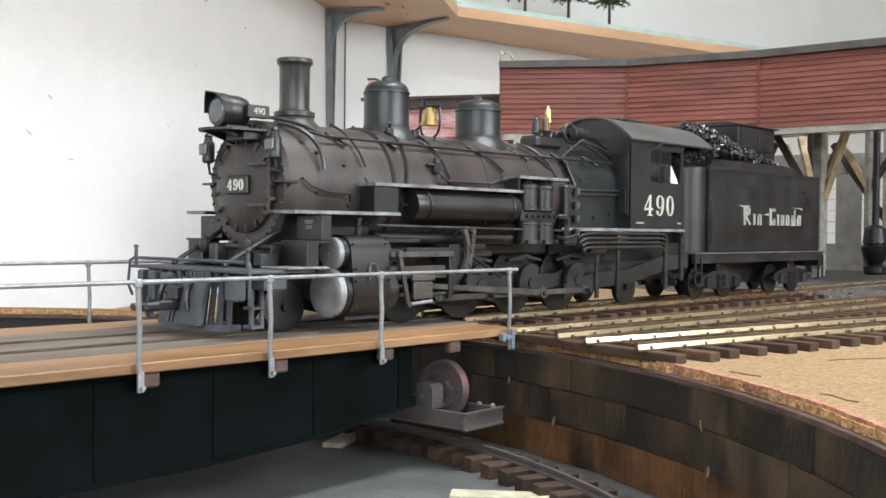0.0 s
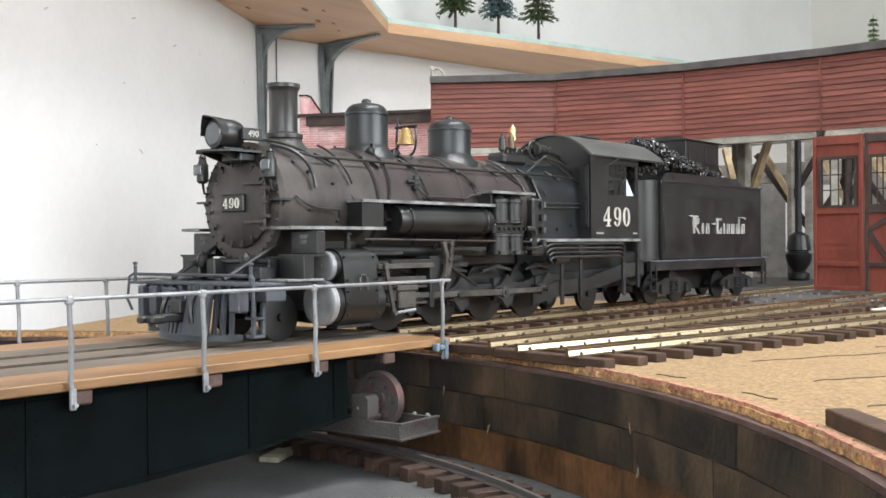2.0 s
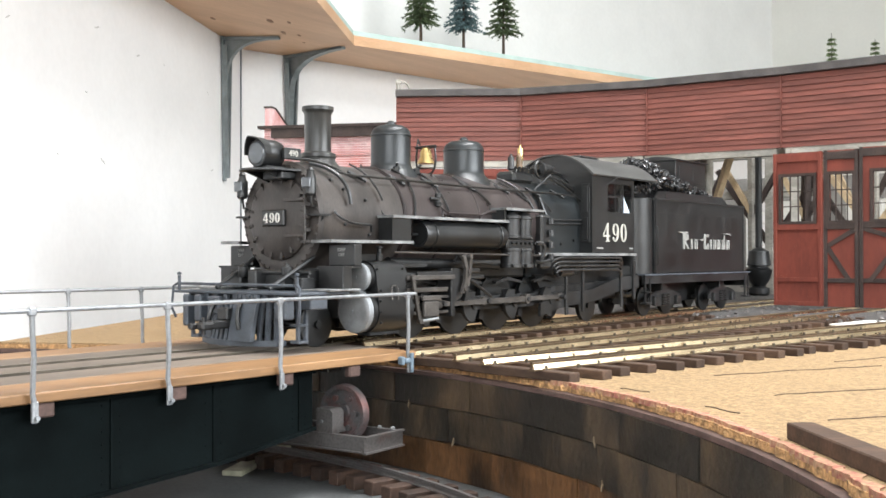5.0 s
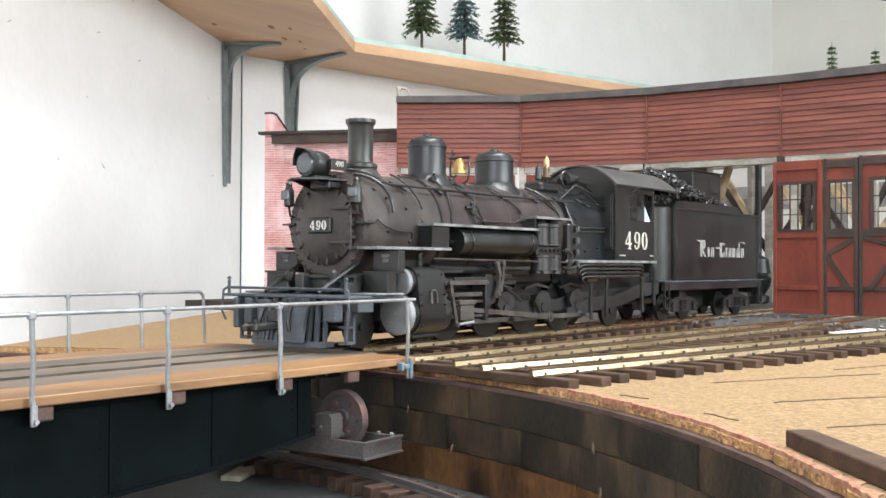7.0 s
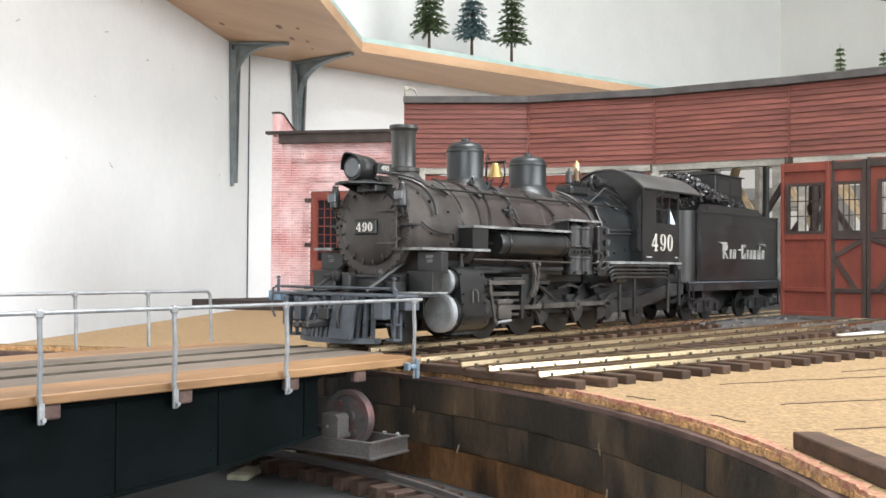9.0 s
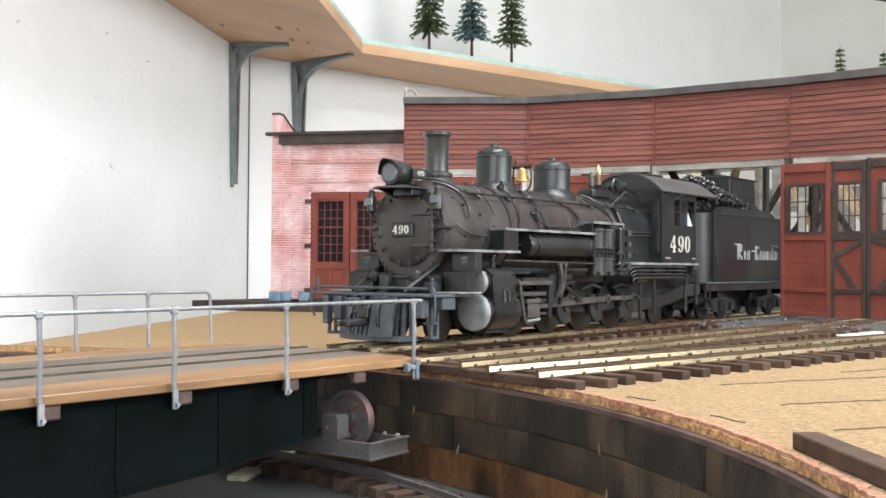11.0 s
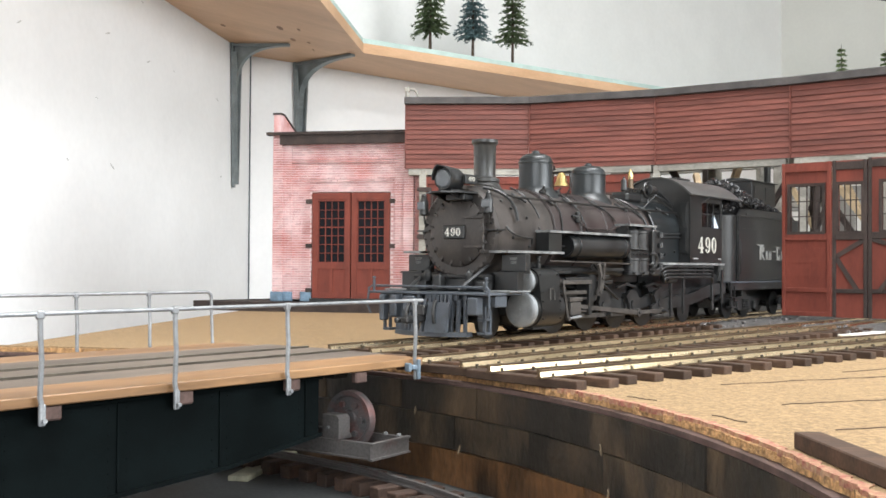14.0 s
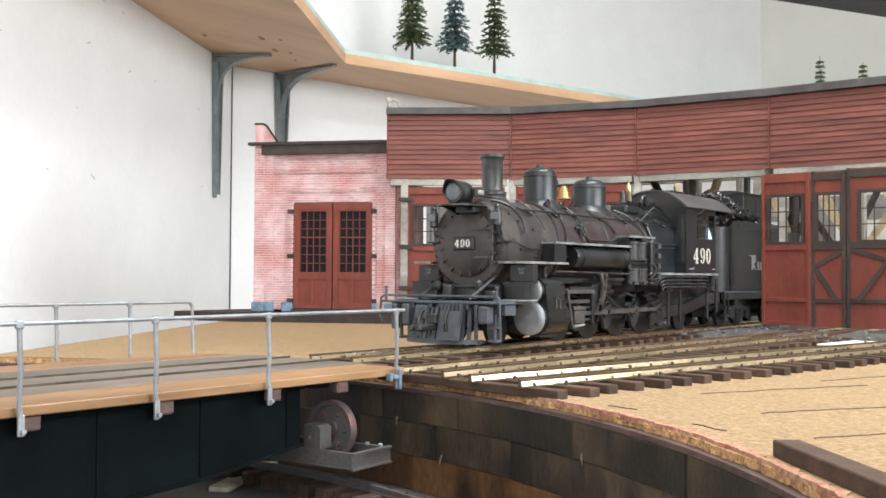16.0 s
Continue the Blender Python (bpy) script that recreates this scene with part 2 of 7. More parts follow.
def prism(bm, pts, axis, a, b):
    """An outline pts in the two other axes, drawn out from a to b along an axis."""
    def at(p, h):
        return {"x": (h, p[0], p[1]), "y": (p[0], h, p[1]), "z": (p[0], p[1], h)}[axis]
    lo, hi = [bm.verts.new(at(p, a)) for p in pts], [bm.verts.new(at(p, b)) for p in pts]
    k = len(pts)
    bm.faces.new(lo[::-1]), bm.faces.new(hi)
    for i in range(k):
        bm.faces.new((lo[i], lo[(i + 1) % k], hi[(i + 1) % k], hi[i]))
    return lo + hi


def lathe(bm, prof, m=Matrix(), n=24):
    """Profile of (radius, height) turned round local z."""
    rings = []
    for r, h in prof:
        if r < 1e-6:
            rings.append([bm.verts.new(m @ Vector((0, 0, h)))])
        else:
            rings.append([bm.verts.new(m @ Vector((r * math.cos(2 * math.pi * i / n), r * math.sin(2 * math.pi * i / n), h))) for i in range(n)])
    for a, b in zip(rings, rings[1:]):
        for i in range(n):
            j = (i + 1) % n
            if len(a) == 1 and len(b) == 1:
                continue
            if len(a) == 1:
                bm.faces.new((a[0], b[j], b[i]))
            elif len(b) == 1:
                bm.faces.new((a[i], a[j], b[0]))
            else:
                bm.faces.new((a[i], a[j], b[j], b[i]))
    for ring, flip in ((rings[0], True), (rings[-1], False)):
        if len(ring) > 1:
            bm.faces.new(ring[::-1] if flip else ring)


def along(p, q):
    p, q = Vector(p), Vector(q)
    return Matrix.Translation(p) @ (q - p).to_track_quat("Z", "Y").to_matrix().to_4x4(), (q - p).length


def cyl(bm, p, q, r, n=12, r2=None):
    m, h = along(p, q)
    lathe(bm, [(r, 0), (r if r2 is None else r2, h)], m, n)


def pipe(bm, pts, r, n=6):
    """A round bar through the points, with mitred bends."""
    pts = [Vector(p) for p in pts]
    rings = []
    for i, p in enumerate(pts):
        d = (pts[min(i + 1, len(pts) - 1)] - pts[max(i - 1, 0)]).normalized()
        u = d.orthogonal().normalized() if not rings else (last - d * last.dot(d)).normalized()
        w = d.cross(u)
        last = u
        rings.append([bm.verts.new(p + (u * math.cos(2 * math.pi * k / n) + w * math.sin(2 * math.pi * k / n)) * r) for k in range(n)])
    for a, b in zip(rings, rings[1:]):
        for k in range(n):
            bm.faces.new((a[k], a[(k + 1) % n], b[(k + 1) % n], b[k]))
    bm.faces.new(rings[0][::-1]), bm.faces.new(rings[-1])


def bend(a, b, c, n=6):
    """Points of a smooth curve from a to c, drawn towards b."""
    a, b, c = Vector(a), Vector(b), Vector(c)
    return [a * (1 - t) ** 2 + b * 2 * t * (1 - t) + c * t * t for t in [i / n for i in range(n + 1)]]


def mesh(name, bm, material, sharp=0.6):
    bmesh.ops.recalc_face_normals(bm, faces=bm.faces)
    me = bpy.data.meshes.new(name)
    bm.to_mesh(me)
    bm.free()
    me.materials.append(material)
    me.polygons.foreach_set("use_smooth", [True] * len(me.polygons))
    me.set_sharp_from_angle(angle=sharp)
    return me


def part(name, bm, material, parent=None, label="", at=None):
    ob = new(name, mesh(name, bm, material))
    if parent:
        ob.parent = parent
    if at:
        ob.matrix_basis = at
    return tagged(ob, label)


def thing(name, label, category, group="", kind="", at=None):
    ob = new(name)
    ob.empty_display_size = 0.01
    if at:
        ob.matrix_basis = at
    return tagged(ob, label, category, group, kind)


def bm_():
    return bmesh.new()


def words(name, text, size, m, material, parent=None, label="", bold=0.0):
    c = bpy.data.curves.new(name, "FONT")
    c.body, c.size, c.align_x, c.align_y, c.extrude, c.offset = text, size, "CENTER", "CENTER", 0.00025, bold
    tmp = bpy.data.objects.new(name, c)
    scene.collection.objects.link(tmp)
    me = bpy.data.meshes.new_from_object(tmp)
    bpy.data.objects.remove(tmp)
    bpy.data.curves.remove(c)
    me.materials.clear()
    me.materials.append(material)
    ob = new(name, me)
    ob.parent = parent
    ob.matrix_basis = m
    return tagged(ob, label)


def oval(cx, cz, rx, rz, thick, thin, n=20, a0=0.0, a1=2 * math.pi):
    """Outline pairs of a stroke that is thick at its sides and thin above and below."""
    out = []
    for i in range(n + 1):
        a = a0 + (a1 - a0) * i / n
        c, q = math.cos(a), math.sin(a)
        out.append(((cx + rx * c, cz + rz * q), (cx + (rx - thick) * c, cz + (rz - thin) * q)))
    return out


def numerals(name, h, m, material, parent, label=""):
    """The figures 490 in a bold roman face of height h, centred, facing local +z."""
    bm = bm_()
    depth = [0.00030]

    def slabs(pts):
        lo, hi = [bm.verts.new((x, z, 0)) for x, z in pts], [bm.verts.new((x, z, depth[0])) for x, z in pts]
        k = len(pts)
        bm.faces.new(lo[::-1]), bm.faces.new(hi)
        for i in range(k):
            bm.faces.new((lo[i], lo[(i + 1) % k], hi[(i + 1) % k], hi[i]))

    def stroke(pairs):
        depth[0] += 0.00006
        for (a, b), (c, d) in zip(pairs, pairs[1:]):
            slabs([(a[0] * h, a[1] * h), (c[0] * h, c[1] * h), (d[0] * h, d[1] * h), (b[0] * h, b[1] * h)])

    def poly(*pts):
        depth[0] += 0.00006
        slabs([(x * h, z * h) for x, z in pts])
    # 4: stem, foot serif, bar and slant
    poly((-0.78, -0.5), (-0.62, -0.5), (-0.62, 0.5), (-0.72, 0.5), (-0.78, 0.36))
    poly((-0.87, -0.5), (-0.53, -0.5), (-0.53, -0.44), (-0.87, -0.44))
    poly((-1.10, -0.24), (-0.50, -0.24), (-0.50, -0.13), (-1.10, -0.13))
    poly((-1.10, -0.13), (-1.02, -0.13), (-0.66, 0.5), (-0.73, 0.5))
    # 9: bowl, tail and its ball
    stroke(oval(0.0, 0.17, 0.28, 0.33, 0.15, 0.055))
    stroke(oval(-0.03, 0.05, 0.31, 0.55, 0.15, 0.07, 12, math.radians(-100), math.radians(25)))
    poly((-0.27, -0.28), (-0.20, -0.24), (-0.13, -0.28), (-0.08, -0.49), (-0.20, -0.44), (-0.27, -0.36))
    # 0
    stroke(oval(0.72, 0.0, 0.28, 0.5, 0.155, 0.055))
    ob = part(name, bm, material, parent, label)
    ob.matrix_basis = m
    return ob


# ---- room ----
def slab(name, outline, z0, z1, material, label, category, kind="structure"):
    bm = bm_()
    prism(bm, outline, "z", z0, z1)
    return tagged(part(name, bm, material), label, category, kind=kind)


def wall(name, p, q, z0, z1, material, label, thick=0.06, holes=()):
    """A straight wall from p to q; holes are (start, end, sill, head) along it."""
    p, q = Vector((*p, 0)), Vector((*q, 0))
    length = (q - p).length
    m = Matrix.Translation(p) @ Matrix.Rotation(math.atan2(q.y - p.y, q.x - p.x), 4, "Z")
    bm = bm_()
    at = 0
    for a, b, s, h in holes:
        bx(bm, at, a, 0, thick, z0, z1)
        bx(bm, a, b, 0, thick, z0, s)
        bx(bm, a, b, 0, thick, h, z1)
        at = b
    bx(bm, at, length, 0, thick, z0, z1)
    return tagged(part(name, bm, material, at=m), label, "wall", kind="structure")


FLOOR_Z, CEIL_Z, SH_TOP = -1.0, 2.0, 0.792
CORNER = (1.562, 2.150)
slab("floor", [(-2.8, -3.4), (5.1, -3.4), (5.1, 2.6), (-2.8, 2.6)], FLOOR_Z - 0.05, FLOOR_Z, M_FLOOR, "grey concrete workshop floor", "floor")
slab("ceiling", [(-2.8, -3.4), (5.1, -3.4), (5.1, 2.6), (-2.8, 2.6)], CEIL_Z, CEIL_Z + 0.05, M_ROOM, "plain white room ceiling", "ceiling")
d1 = Vector((0.855, 0.518))
far = Vector(CORNER) - d1 * 5.1
wall("wall_west", (far.x, far.y), (CORNER[0] - 0.006, CORNER[1] - 0.004), FLOOR_Z, CEIL_Z, M_WALL, "white painted wall with faint scuff marks")
wall("wall_north", CORNER, (5.02, 1.56), FLOOR_Z, CEIL_Z, M_WALL, "white painted wall behind the roundhouse")
wall("wall_east", (5.0, 1.7), (5.0, -3.3), FLOOR_Z, CEIL_Z, M_CREAM, "cream coloured room wall")
# the window openings in these two unseen walls are assumed
wall("wall_south", (5.0, -3.25), (-2.7, -3.25), FLOOR_Z, CEIL_Z, M_ROOM, "unseen plain room wall with an assumed wide window", holes=((3.0, 5.8, 0.5, 1.9),))
wall("wall_back", (-2.65, -3.3), (-2.65, far.y + 0.3), FLOOR_Z, CEIL_Z, M_ROOM, "unseen plain room wall with an assumed window", holes=((0.7, 2.7, 0.35, 1.75),))

bm = bm_()
bx(bm, -0.0009, 0.0009, -0.0025, 0.0025, FLOOR_Z, SH_TOP)
tagged(part("wall_seam", bm, M_BRACKET, at=pose(CORNER[0] - 0.002, CORNER[1] - 0.004, 0)), "thin dark seam where two white wall boards meet", "wall seam", kind="structure")
rs = random.Random(17)
for i in range(16):
    u, z = rs.uniform(0.25, 1.9), rs.uniform(0.1, 0.75)
    q = Vector(CORNER) - d1 * u
    bm = bm_()
    w = rs.uniform(0.004, 0.014)
    prism(bm, [(-w, 0.0), (-w * 0.3, -w * 0.18), (w, -w * 0.05), (w * 0.4, w * 0.16)], "y", -0.0012, 0.0002)
    tagged(part("wall_scuff", bm, M_SCUFF, at=Matrix.Translation((q.x, q.y, z)) @ Matrix.Rotation(radians(31.2), 4, "Z") @ Matrix.Rotation(rs.uniform(-0.6, 0.6), 4, "Y")), "faint grey scuff on the white wall", "scuff", kind="structure")

# dark lamp housing hung across the upper corner
lamp = thing("pendant_lamp_housing", "long black lamp housing hung near the ceiling", "lamp")
bm = bm_()
bx(bm, -0.06, 0.06, -0.75, 0.75, 0, 0.07, 0.008)
part("housing", bm, M_DARKBEAM, lamp)
for sy in (-0.7, 0.7):
    bm = bm_()
    cyl(bm, (0, sy, 0.07), (0, sy, 1.299), 0.004)
    part("rod", bm, M_DARKBEAM, lamp)
lamp.matrix_basis = pose(1.96, -0.09, 0.70, 0, 0, -117.4)


# ---- upper shelf on brackets ----
SH_Z, SH_T = 0.793, 0.034
outer = [(-1.2, 0.553), (1.562, 2.146), (4.98, 1.563), (4.98, 0.30), (4.58, 0.30), (4.58, 1.08), (1.757, 1.799), (-0.85, 0.098)]
shelf = thing("shelf", "clear pine plywood shelf fixed along two white walls", "shelf")
bm = bm_()
prism(bm, outer, "z", SH_Z, SH_Z + SH_T)
part("board", bm, M_SHELF, shelf)
bm = bm_()
prism(bm, [(-1.2, 0.56), (1.562, 2.141), (4.975, 1.558), (4.975, 0.302), (4.582, 0.302), (4.582, 1.083), (1.757, 1.802), (-0.85, 0.102)], "z", SH_Z + SH_T + 0.0005, SH_Z + SH_T + 0.017)
part("foam_sheet", bm, M_FOAM, shelf, "thin mint green foam sheet")

for x, y, w in ((1.47, 1.84, 0.012), (1.53, 1.83, 0.008), (1.33, 1.75, 0.014), (1.38, 1.72, 0.008), (1.20, 1.86, 0.010), (1.62, 1.90, 0.006)):
    bm = bm_()
    prism(bm, [(w * 1.9 * math.cos(a), w * 0.6 * math.sin(a)) for a in [2 * math.pi * i / 14 for i in range(14)]], "z", -0.0006, 0.001)
    part("knot", bm, M_KNOT, shelf, "small brown knot in the pine", at=pose(x, y, SH_Z, 0, 0, 31.2))


def shelf_bracket(place, arm, label):
    """A pressed steel bracket: a tapering leg with a raised rib, an arm and a curved gusset."""
    t = thing("shelf_bracket", label, "bracket", group="shelf brackets")
    leg = 0.47
    bm = bm_()
    prism(bm, [(-0.030, 0), (0.030, 0), (0.007, -leg), (-0.007, -leg)], "y", -0.010, -0.002)
    part("leg", bm, M_BRACKET, t)
    bm = bm_()
    for s in (-1, 1):
        prism(bm, [(s * 0.025 - 0.004, -0.03), (s * 0.025 + 0.004, -0.03), (s * 0.004 + 0.003, -leg + 0.01), (s * 0.004 - 0.003, -leg + 0.01)], "y", -0.022, -0.010)
    part("flange", bm, M_BRACKET, t)
    bm = bm_()
    prism(bm, [(-0.026, 0), (0.026, 0), (0.010, -arm), (-0.010, -arm)], "z", -0.010, -0.002)
    part("arm", bm, M_BRACKET, t)
    bm = bm_()
    curve = bend((-0.016, -0.13, 0), (-0.018, -0.020, 0), (-arm * 0.75, -0.011, 0), 10)
    prism(bm, [(-0.008, -0.008), (-0.008, -0.16)] + [(c.x, c.y) for c in curve] + [(-arm * 0.95, -0.008)], "x", -0.012, 0.012)
    part("gusset", bm, M_BRACKET, t)
    bm = bm_()
    for z in (-0.035, -0.40):
        cyl(bm, (0, -0.010, z), (0, -0.0145, z), 0.006, 10)
    part("screw", bm, M_EDGE, t)
    t.matrix_basis = place
    return t


shelf_bracket(Matrix.Translation((1.400, 2.050, SH_Z)) @ Matrix.Rotation(radians(31.2), 4, "Z"), 0.19, "grey pressed-steel bracket under the pine shelf")
shelf_bracket(Matrix.Translation((1.755, 2.112, SH_Z)) @ Matrix.Rotation(radians(-3), 4, "Z"), 0.28, "grey steel bracket in the shelf corner")


def conifer(place, height, width, needles, label, seed):
    """A bottle-brush tree: a trunk and whorls of drooping boughs of many small tufts."""
    rnd = random.Random(seed)
    t = thing("model_conifer", label, "tree", group="conifers on the shelf")
    bm = bm_()
    cyl(bm, (0, 0, 0), (0, 0, height), 0.0060, 8, 0.001)
    part("trunk", bm, M_BARK, t)
    bm = bm_()
    z = height * 0.28
    while z < height:
        k = 1 - (z - height * 0.17) / (height * 0.86)
        reach = width * (0.22 + 0.78 * k)
        count = int(7 + 7 * k)
        a0 = rnd.random() * 6
        for i in range(count):
            a = a0 + 2 * math.pi * i / count + rnd.uniform(-0.25, 0.25)
            r = reach * rnd.uniform(0.7, 1.08)
            drop = r * rnd.uniform(0.15, 0.45)
            ca, sa = math.cos(a), math.sin(a)
            steps = max(3, int(r / 0.008))
            for s in range(steps):
                f = (s + 0.6) / steps
                c = Vector((ca * r * f, sa * r * f, z - drop * f * f))
                w = 0.0145 * (1.1 - 0.45 * f)
                for _ in range(4):
                    d = Vector((ca + rnd.uniform(-0.9, 0.9), sa + rnd.uniform(-0.9, 0.9), rnd.uniform(-0.9, 0.35))).normalized() * w * rnd.uniform(0.8, 1.5)
                    u = d.orthogonal().normalized() * w * 0.38
                    u.rotate(Euler((rnd.random() * 3, rnd.random() * 3, 0)))
                    vs = [bm.verts.new(c + p) for p in (-u, u, d + u * 0.2, d - u * 0.2)]
                    bm.faces.new(vs)
        z += height * rnd.uniform(0.055, 0.08)
    me = bpy.data.meshes.new("crown")
    bm.to_mesh(me)
    bm.free()
    me.materials.append(needles)
    ob = new("crown", me)
    ob.parent = t
    t.matrix_basis = place
    return t


TOP = SH_Z + SH_T + 0.017
conifer(pose(2.075, 1.765, TOP), 0.30, 0.082, M_NEEDLE, "green bottle-brush model conifer on the shelf", 1)
conifer(pose(2.262, 1.712, TOP), 0.31, 0.080, M_NEEDLEBLUE, "blue-green model spruce on the shelf", 2)
conifer(pose(2.430, 1.648, TOP), 0.33, 0.080, M_NEEDLE, "dark green model conifer on the shelf", 3)
conifer(pose(4.75, 1.150, TOP), 0.41, 0.050, M_NEEDLEPALE, "small pale green conifer far along the shelf", 4)
conifer(pose(4.75, 0.930, TOP), 0.35, 0.045, M_NEEDLEPALE, "small olive conifer far along the shelf", 5)

# ---- layout table: cork ground round the pit ----
PC, PR = Vector((-0.836, 0.0)), 0.629
G = -0.012
e0, e1 = Vector((-0.297, 0.306)), Vector((0.314, 0.715))
ed = (e1 - e0).normalized()
en = Vector((-ed.y, ed.x))


def reach(a):
    """How far the board goes from the pit's centre in direction a."""
    c, s = math.cos(a), math.sin(a)
    r = min((1.55 - PC.x) / c if c > 1e-6 else 9, (-1.75 - PC.x) / c if c < -1e-6 else 9, 0.95 / s if s > 1e-6 else 9, -1.3 / s if s < -1e-6 else 9)
    k = c * en.x + s * en.y
    if k > 1e-6:
        r = min(r, (e0 - PC).dot(en) / k)
    return max(r, PR + 0.012)


def ringplate(bm, inner, outer, z0, z1, steps=240, a0=0.0, a1=2 * math.pi):
    """A flat plate between two outlines given as functions of the angle."""
    closed = abs(a1 - a0 - 2 * math.pi) < 1e-6
    rows = []
    for i in range(steps + (0 if closed else 1)):
        a = a0 + (a1 - a0) * i / steps
        c, s = math.cos(a), math.sin(a)
        rows.append([bm.verts.new((PC.x + c * r, PC.y + s * r, z)) for r, z in ((inner(a), z0), (outer(a), z0), (outer(a), z1), (inner(a), z1))])
    k = len(rows)
    for i in range(k if closed else k - 1):
        p, q = rows[i], rows[(i + 1) % k]
        for j in range(4):
            bm.faces.new((p[j], q[j], q[(j + 1) % 4], p[(j + 1) % 4]))
    if not closed:
        bm.faces.new(rows[0]), bm.faces.new(rows[-1][::-1])


def ragged(a):
    return PR + 0.0025 * noise.noise(Vector((a * 40, 1.3, 0))) + 0.0016 * noise.noise(Vector((a * 160, 5, 0)))


bm = bm_()
ringplate(bm, lambda a: ragged(a) + 0.002, reach, G - 0.0012, G, 900)
ground = tagged(part("ground", bm, M_CORK), "tan cork board ground round the turntable pit", "ground", kind="structure")
bm = bm_()
ringplate(bm, lambda a: ragged(a) - 0.0015 + 0.0012 * noise.noise(Vector((a * 300, 9, 0))), lambda a: max(reach(a), PR + 0.016) - 0.0, G - 0.0056, G - 0.0014, 1200)
part("cork_edge", bm, M_CORKEDGE, ground, "torn crumbly cork edge")
bm = bm_()
ringplate(bm, lambda a: ragged(a) - 0.0012, lambda a: ragged(a) + 0.0035 + 0.0035 * noise.noise(Vector((a * 70, 3, 0))), G - 0.0025, G + 0.0006, 900, radians(-75), radians(-8))
part("painted_rim", bm, M_REDPAINT, ground, "flaking red paint along the rim")
bm = bm_()
ringplate(bm, lambda a: PR - 0.0070, lambda a: max(reach(a), PR + 0.02), G - 0.0090, G - 0.0058, 240)
tagged(part("table_deck", bm, M_BLOCK), "brown timber deck under the cork", "table", kind="structure")
bm = bm_()
ringplate(bm, lambda a: PR - 0.003, lambda a: max(reach(a), PR + 0.02), G - 0.10, G - 0.0092, 160)
pit = tagged(part("pit_wall", bm, M_PITBACK), "dark round pit wall lined with sooty timber blocks", "wall", kind="structure")
bm = bm_()
lathe(bm, [(0.66, -0.10), (0.66, -0.0955)], Matrix.Translation((PC.x, PC.y, 0)), 96)
tagged(part("pit_floor", bm, M_PITFLOOR), "smooth grey turntable pit floor", "floor", kind="structure")
for i, (x, y) in enumerate(((-1.4, -0.9), (1.3, -0.9), (1.3, 0.7), (-0.84, -0.01))):
    bm = bm_()
    bx(bm, x - 0.03, x + 0.03, y - 0.03, y + 0.03, FLOOR_Z, -0.101 if i == 3 else G - 0.1)
    tagged(part("table_leg", bm, M_BLOCK), "square brown timber table leg", "table leg", kind="structure")
# shallow crack lines and scraps on the cork
for x, y, w, rz in ((-0.100, -0.357, 0.155, -28.4), (-0.195, -0.421, 0.115, -31.7), (-0.272, -0.3155, 0.024, 76), (-0.318, -0.390, 0.029, 60), (-0.285, -0.470, 0.085, -33), (0.02, -0.372, 0.09, -20)):
    bm = bm_()
    pts = [(w * (i / 12 - 0.5), 0.0030 * noise.noise(Vector((i * 0.9, x * 30, y)))) for i in range(13)]
    prism(bm, [(p[0], p[1] - 0.0003) for p in pts] + [(p[0], p[1] + 0.0003) for p in pts[::-1]], "z", 0, 0.0005)
    tagged(part("seam_line", bm, M_TIE, at=pose(x, y, G, 0, 0, rz)), "dark ragged score line in the cork", "score line", kind="structure")
rnd = random.Random(8)
bm = bm_()
bx(bm, -0.003, 0.003, -0.0025, 0.0025, -0.001, 0.004, 0.001)
tagged(part("red_chip", bm, M_REDPAINT, at=pose(-0.225, -0.148, G + 0.001, 3, 0, 20)), "small red chip lying at the rim", "chip")


# ---- track ----
def web_bar(bm, pts, h=0.0060):
    """Bright skins between the rail's head and foot, tilted so the sides glint."""
    for s in (-1, 1):
        for (ax, ay), (bx_, by) in zip(pts, pts[1:]):
            d = Vector((bx_ - ax, by - ay)).normalized()
            n = Vector((-d.y, d.x)) * s
            q = [(ax, ay), (bx_, by)]
            lo = [bm.verts.new((p[0] + n.x * 0.00195, p[1] + n.y * 0.00195, -h + 0.0012)) for p in q]
            hi = [bm.verts.new((p[0] + n.x * 0.00110, p[1] + n.y * 0.00110, -0.0017)) for p in q]
            b2 = [bm.verts.new((p[0] + n.x * 0.0002, p[1] + n.y * 0.0002, z)) for p, z in ((q[0], -0.0017), (q[1], -0.0017), (q[0], -h + 0.0012), (q[1], -h + 0.0012))]
            bm.faces.new((lo[0], lo[1], hi[1], hi[0])), bm.faces.new((hi[0], hi[1], b2[1], b2[0])), bm.faces.new((lo[0], b2[2], b2[3], lo[1])), bm.faces.new((b2[0], b2[1], b2[3], b2[2])), bm.faces.new((lo[0], hi[0], b2[0], b2[2])), bm.faces.new((lo[1], b2[3], b2[1], hi[1]))


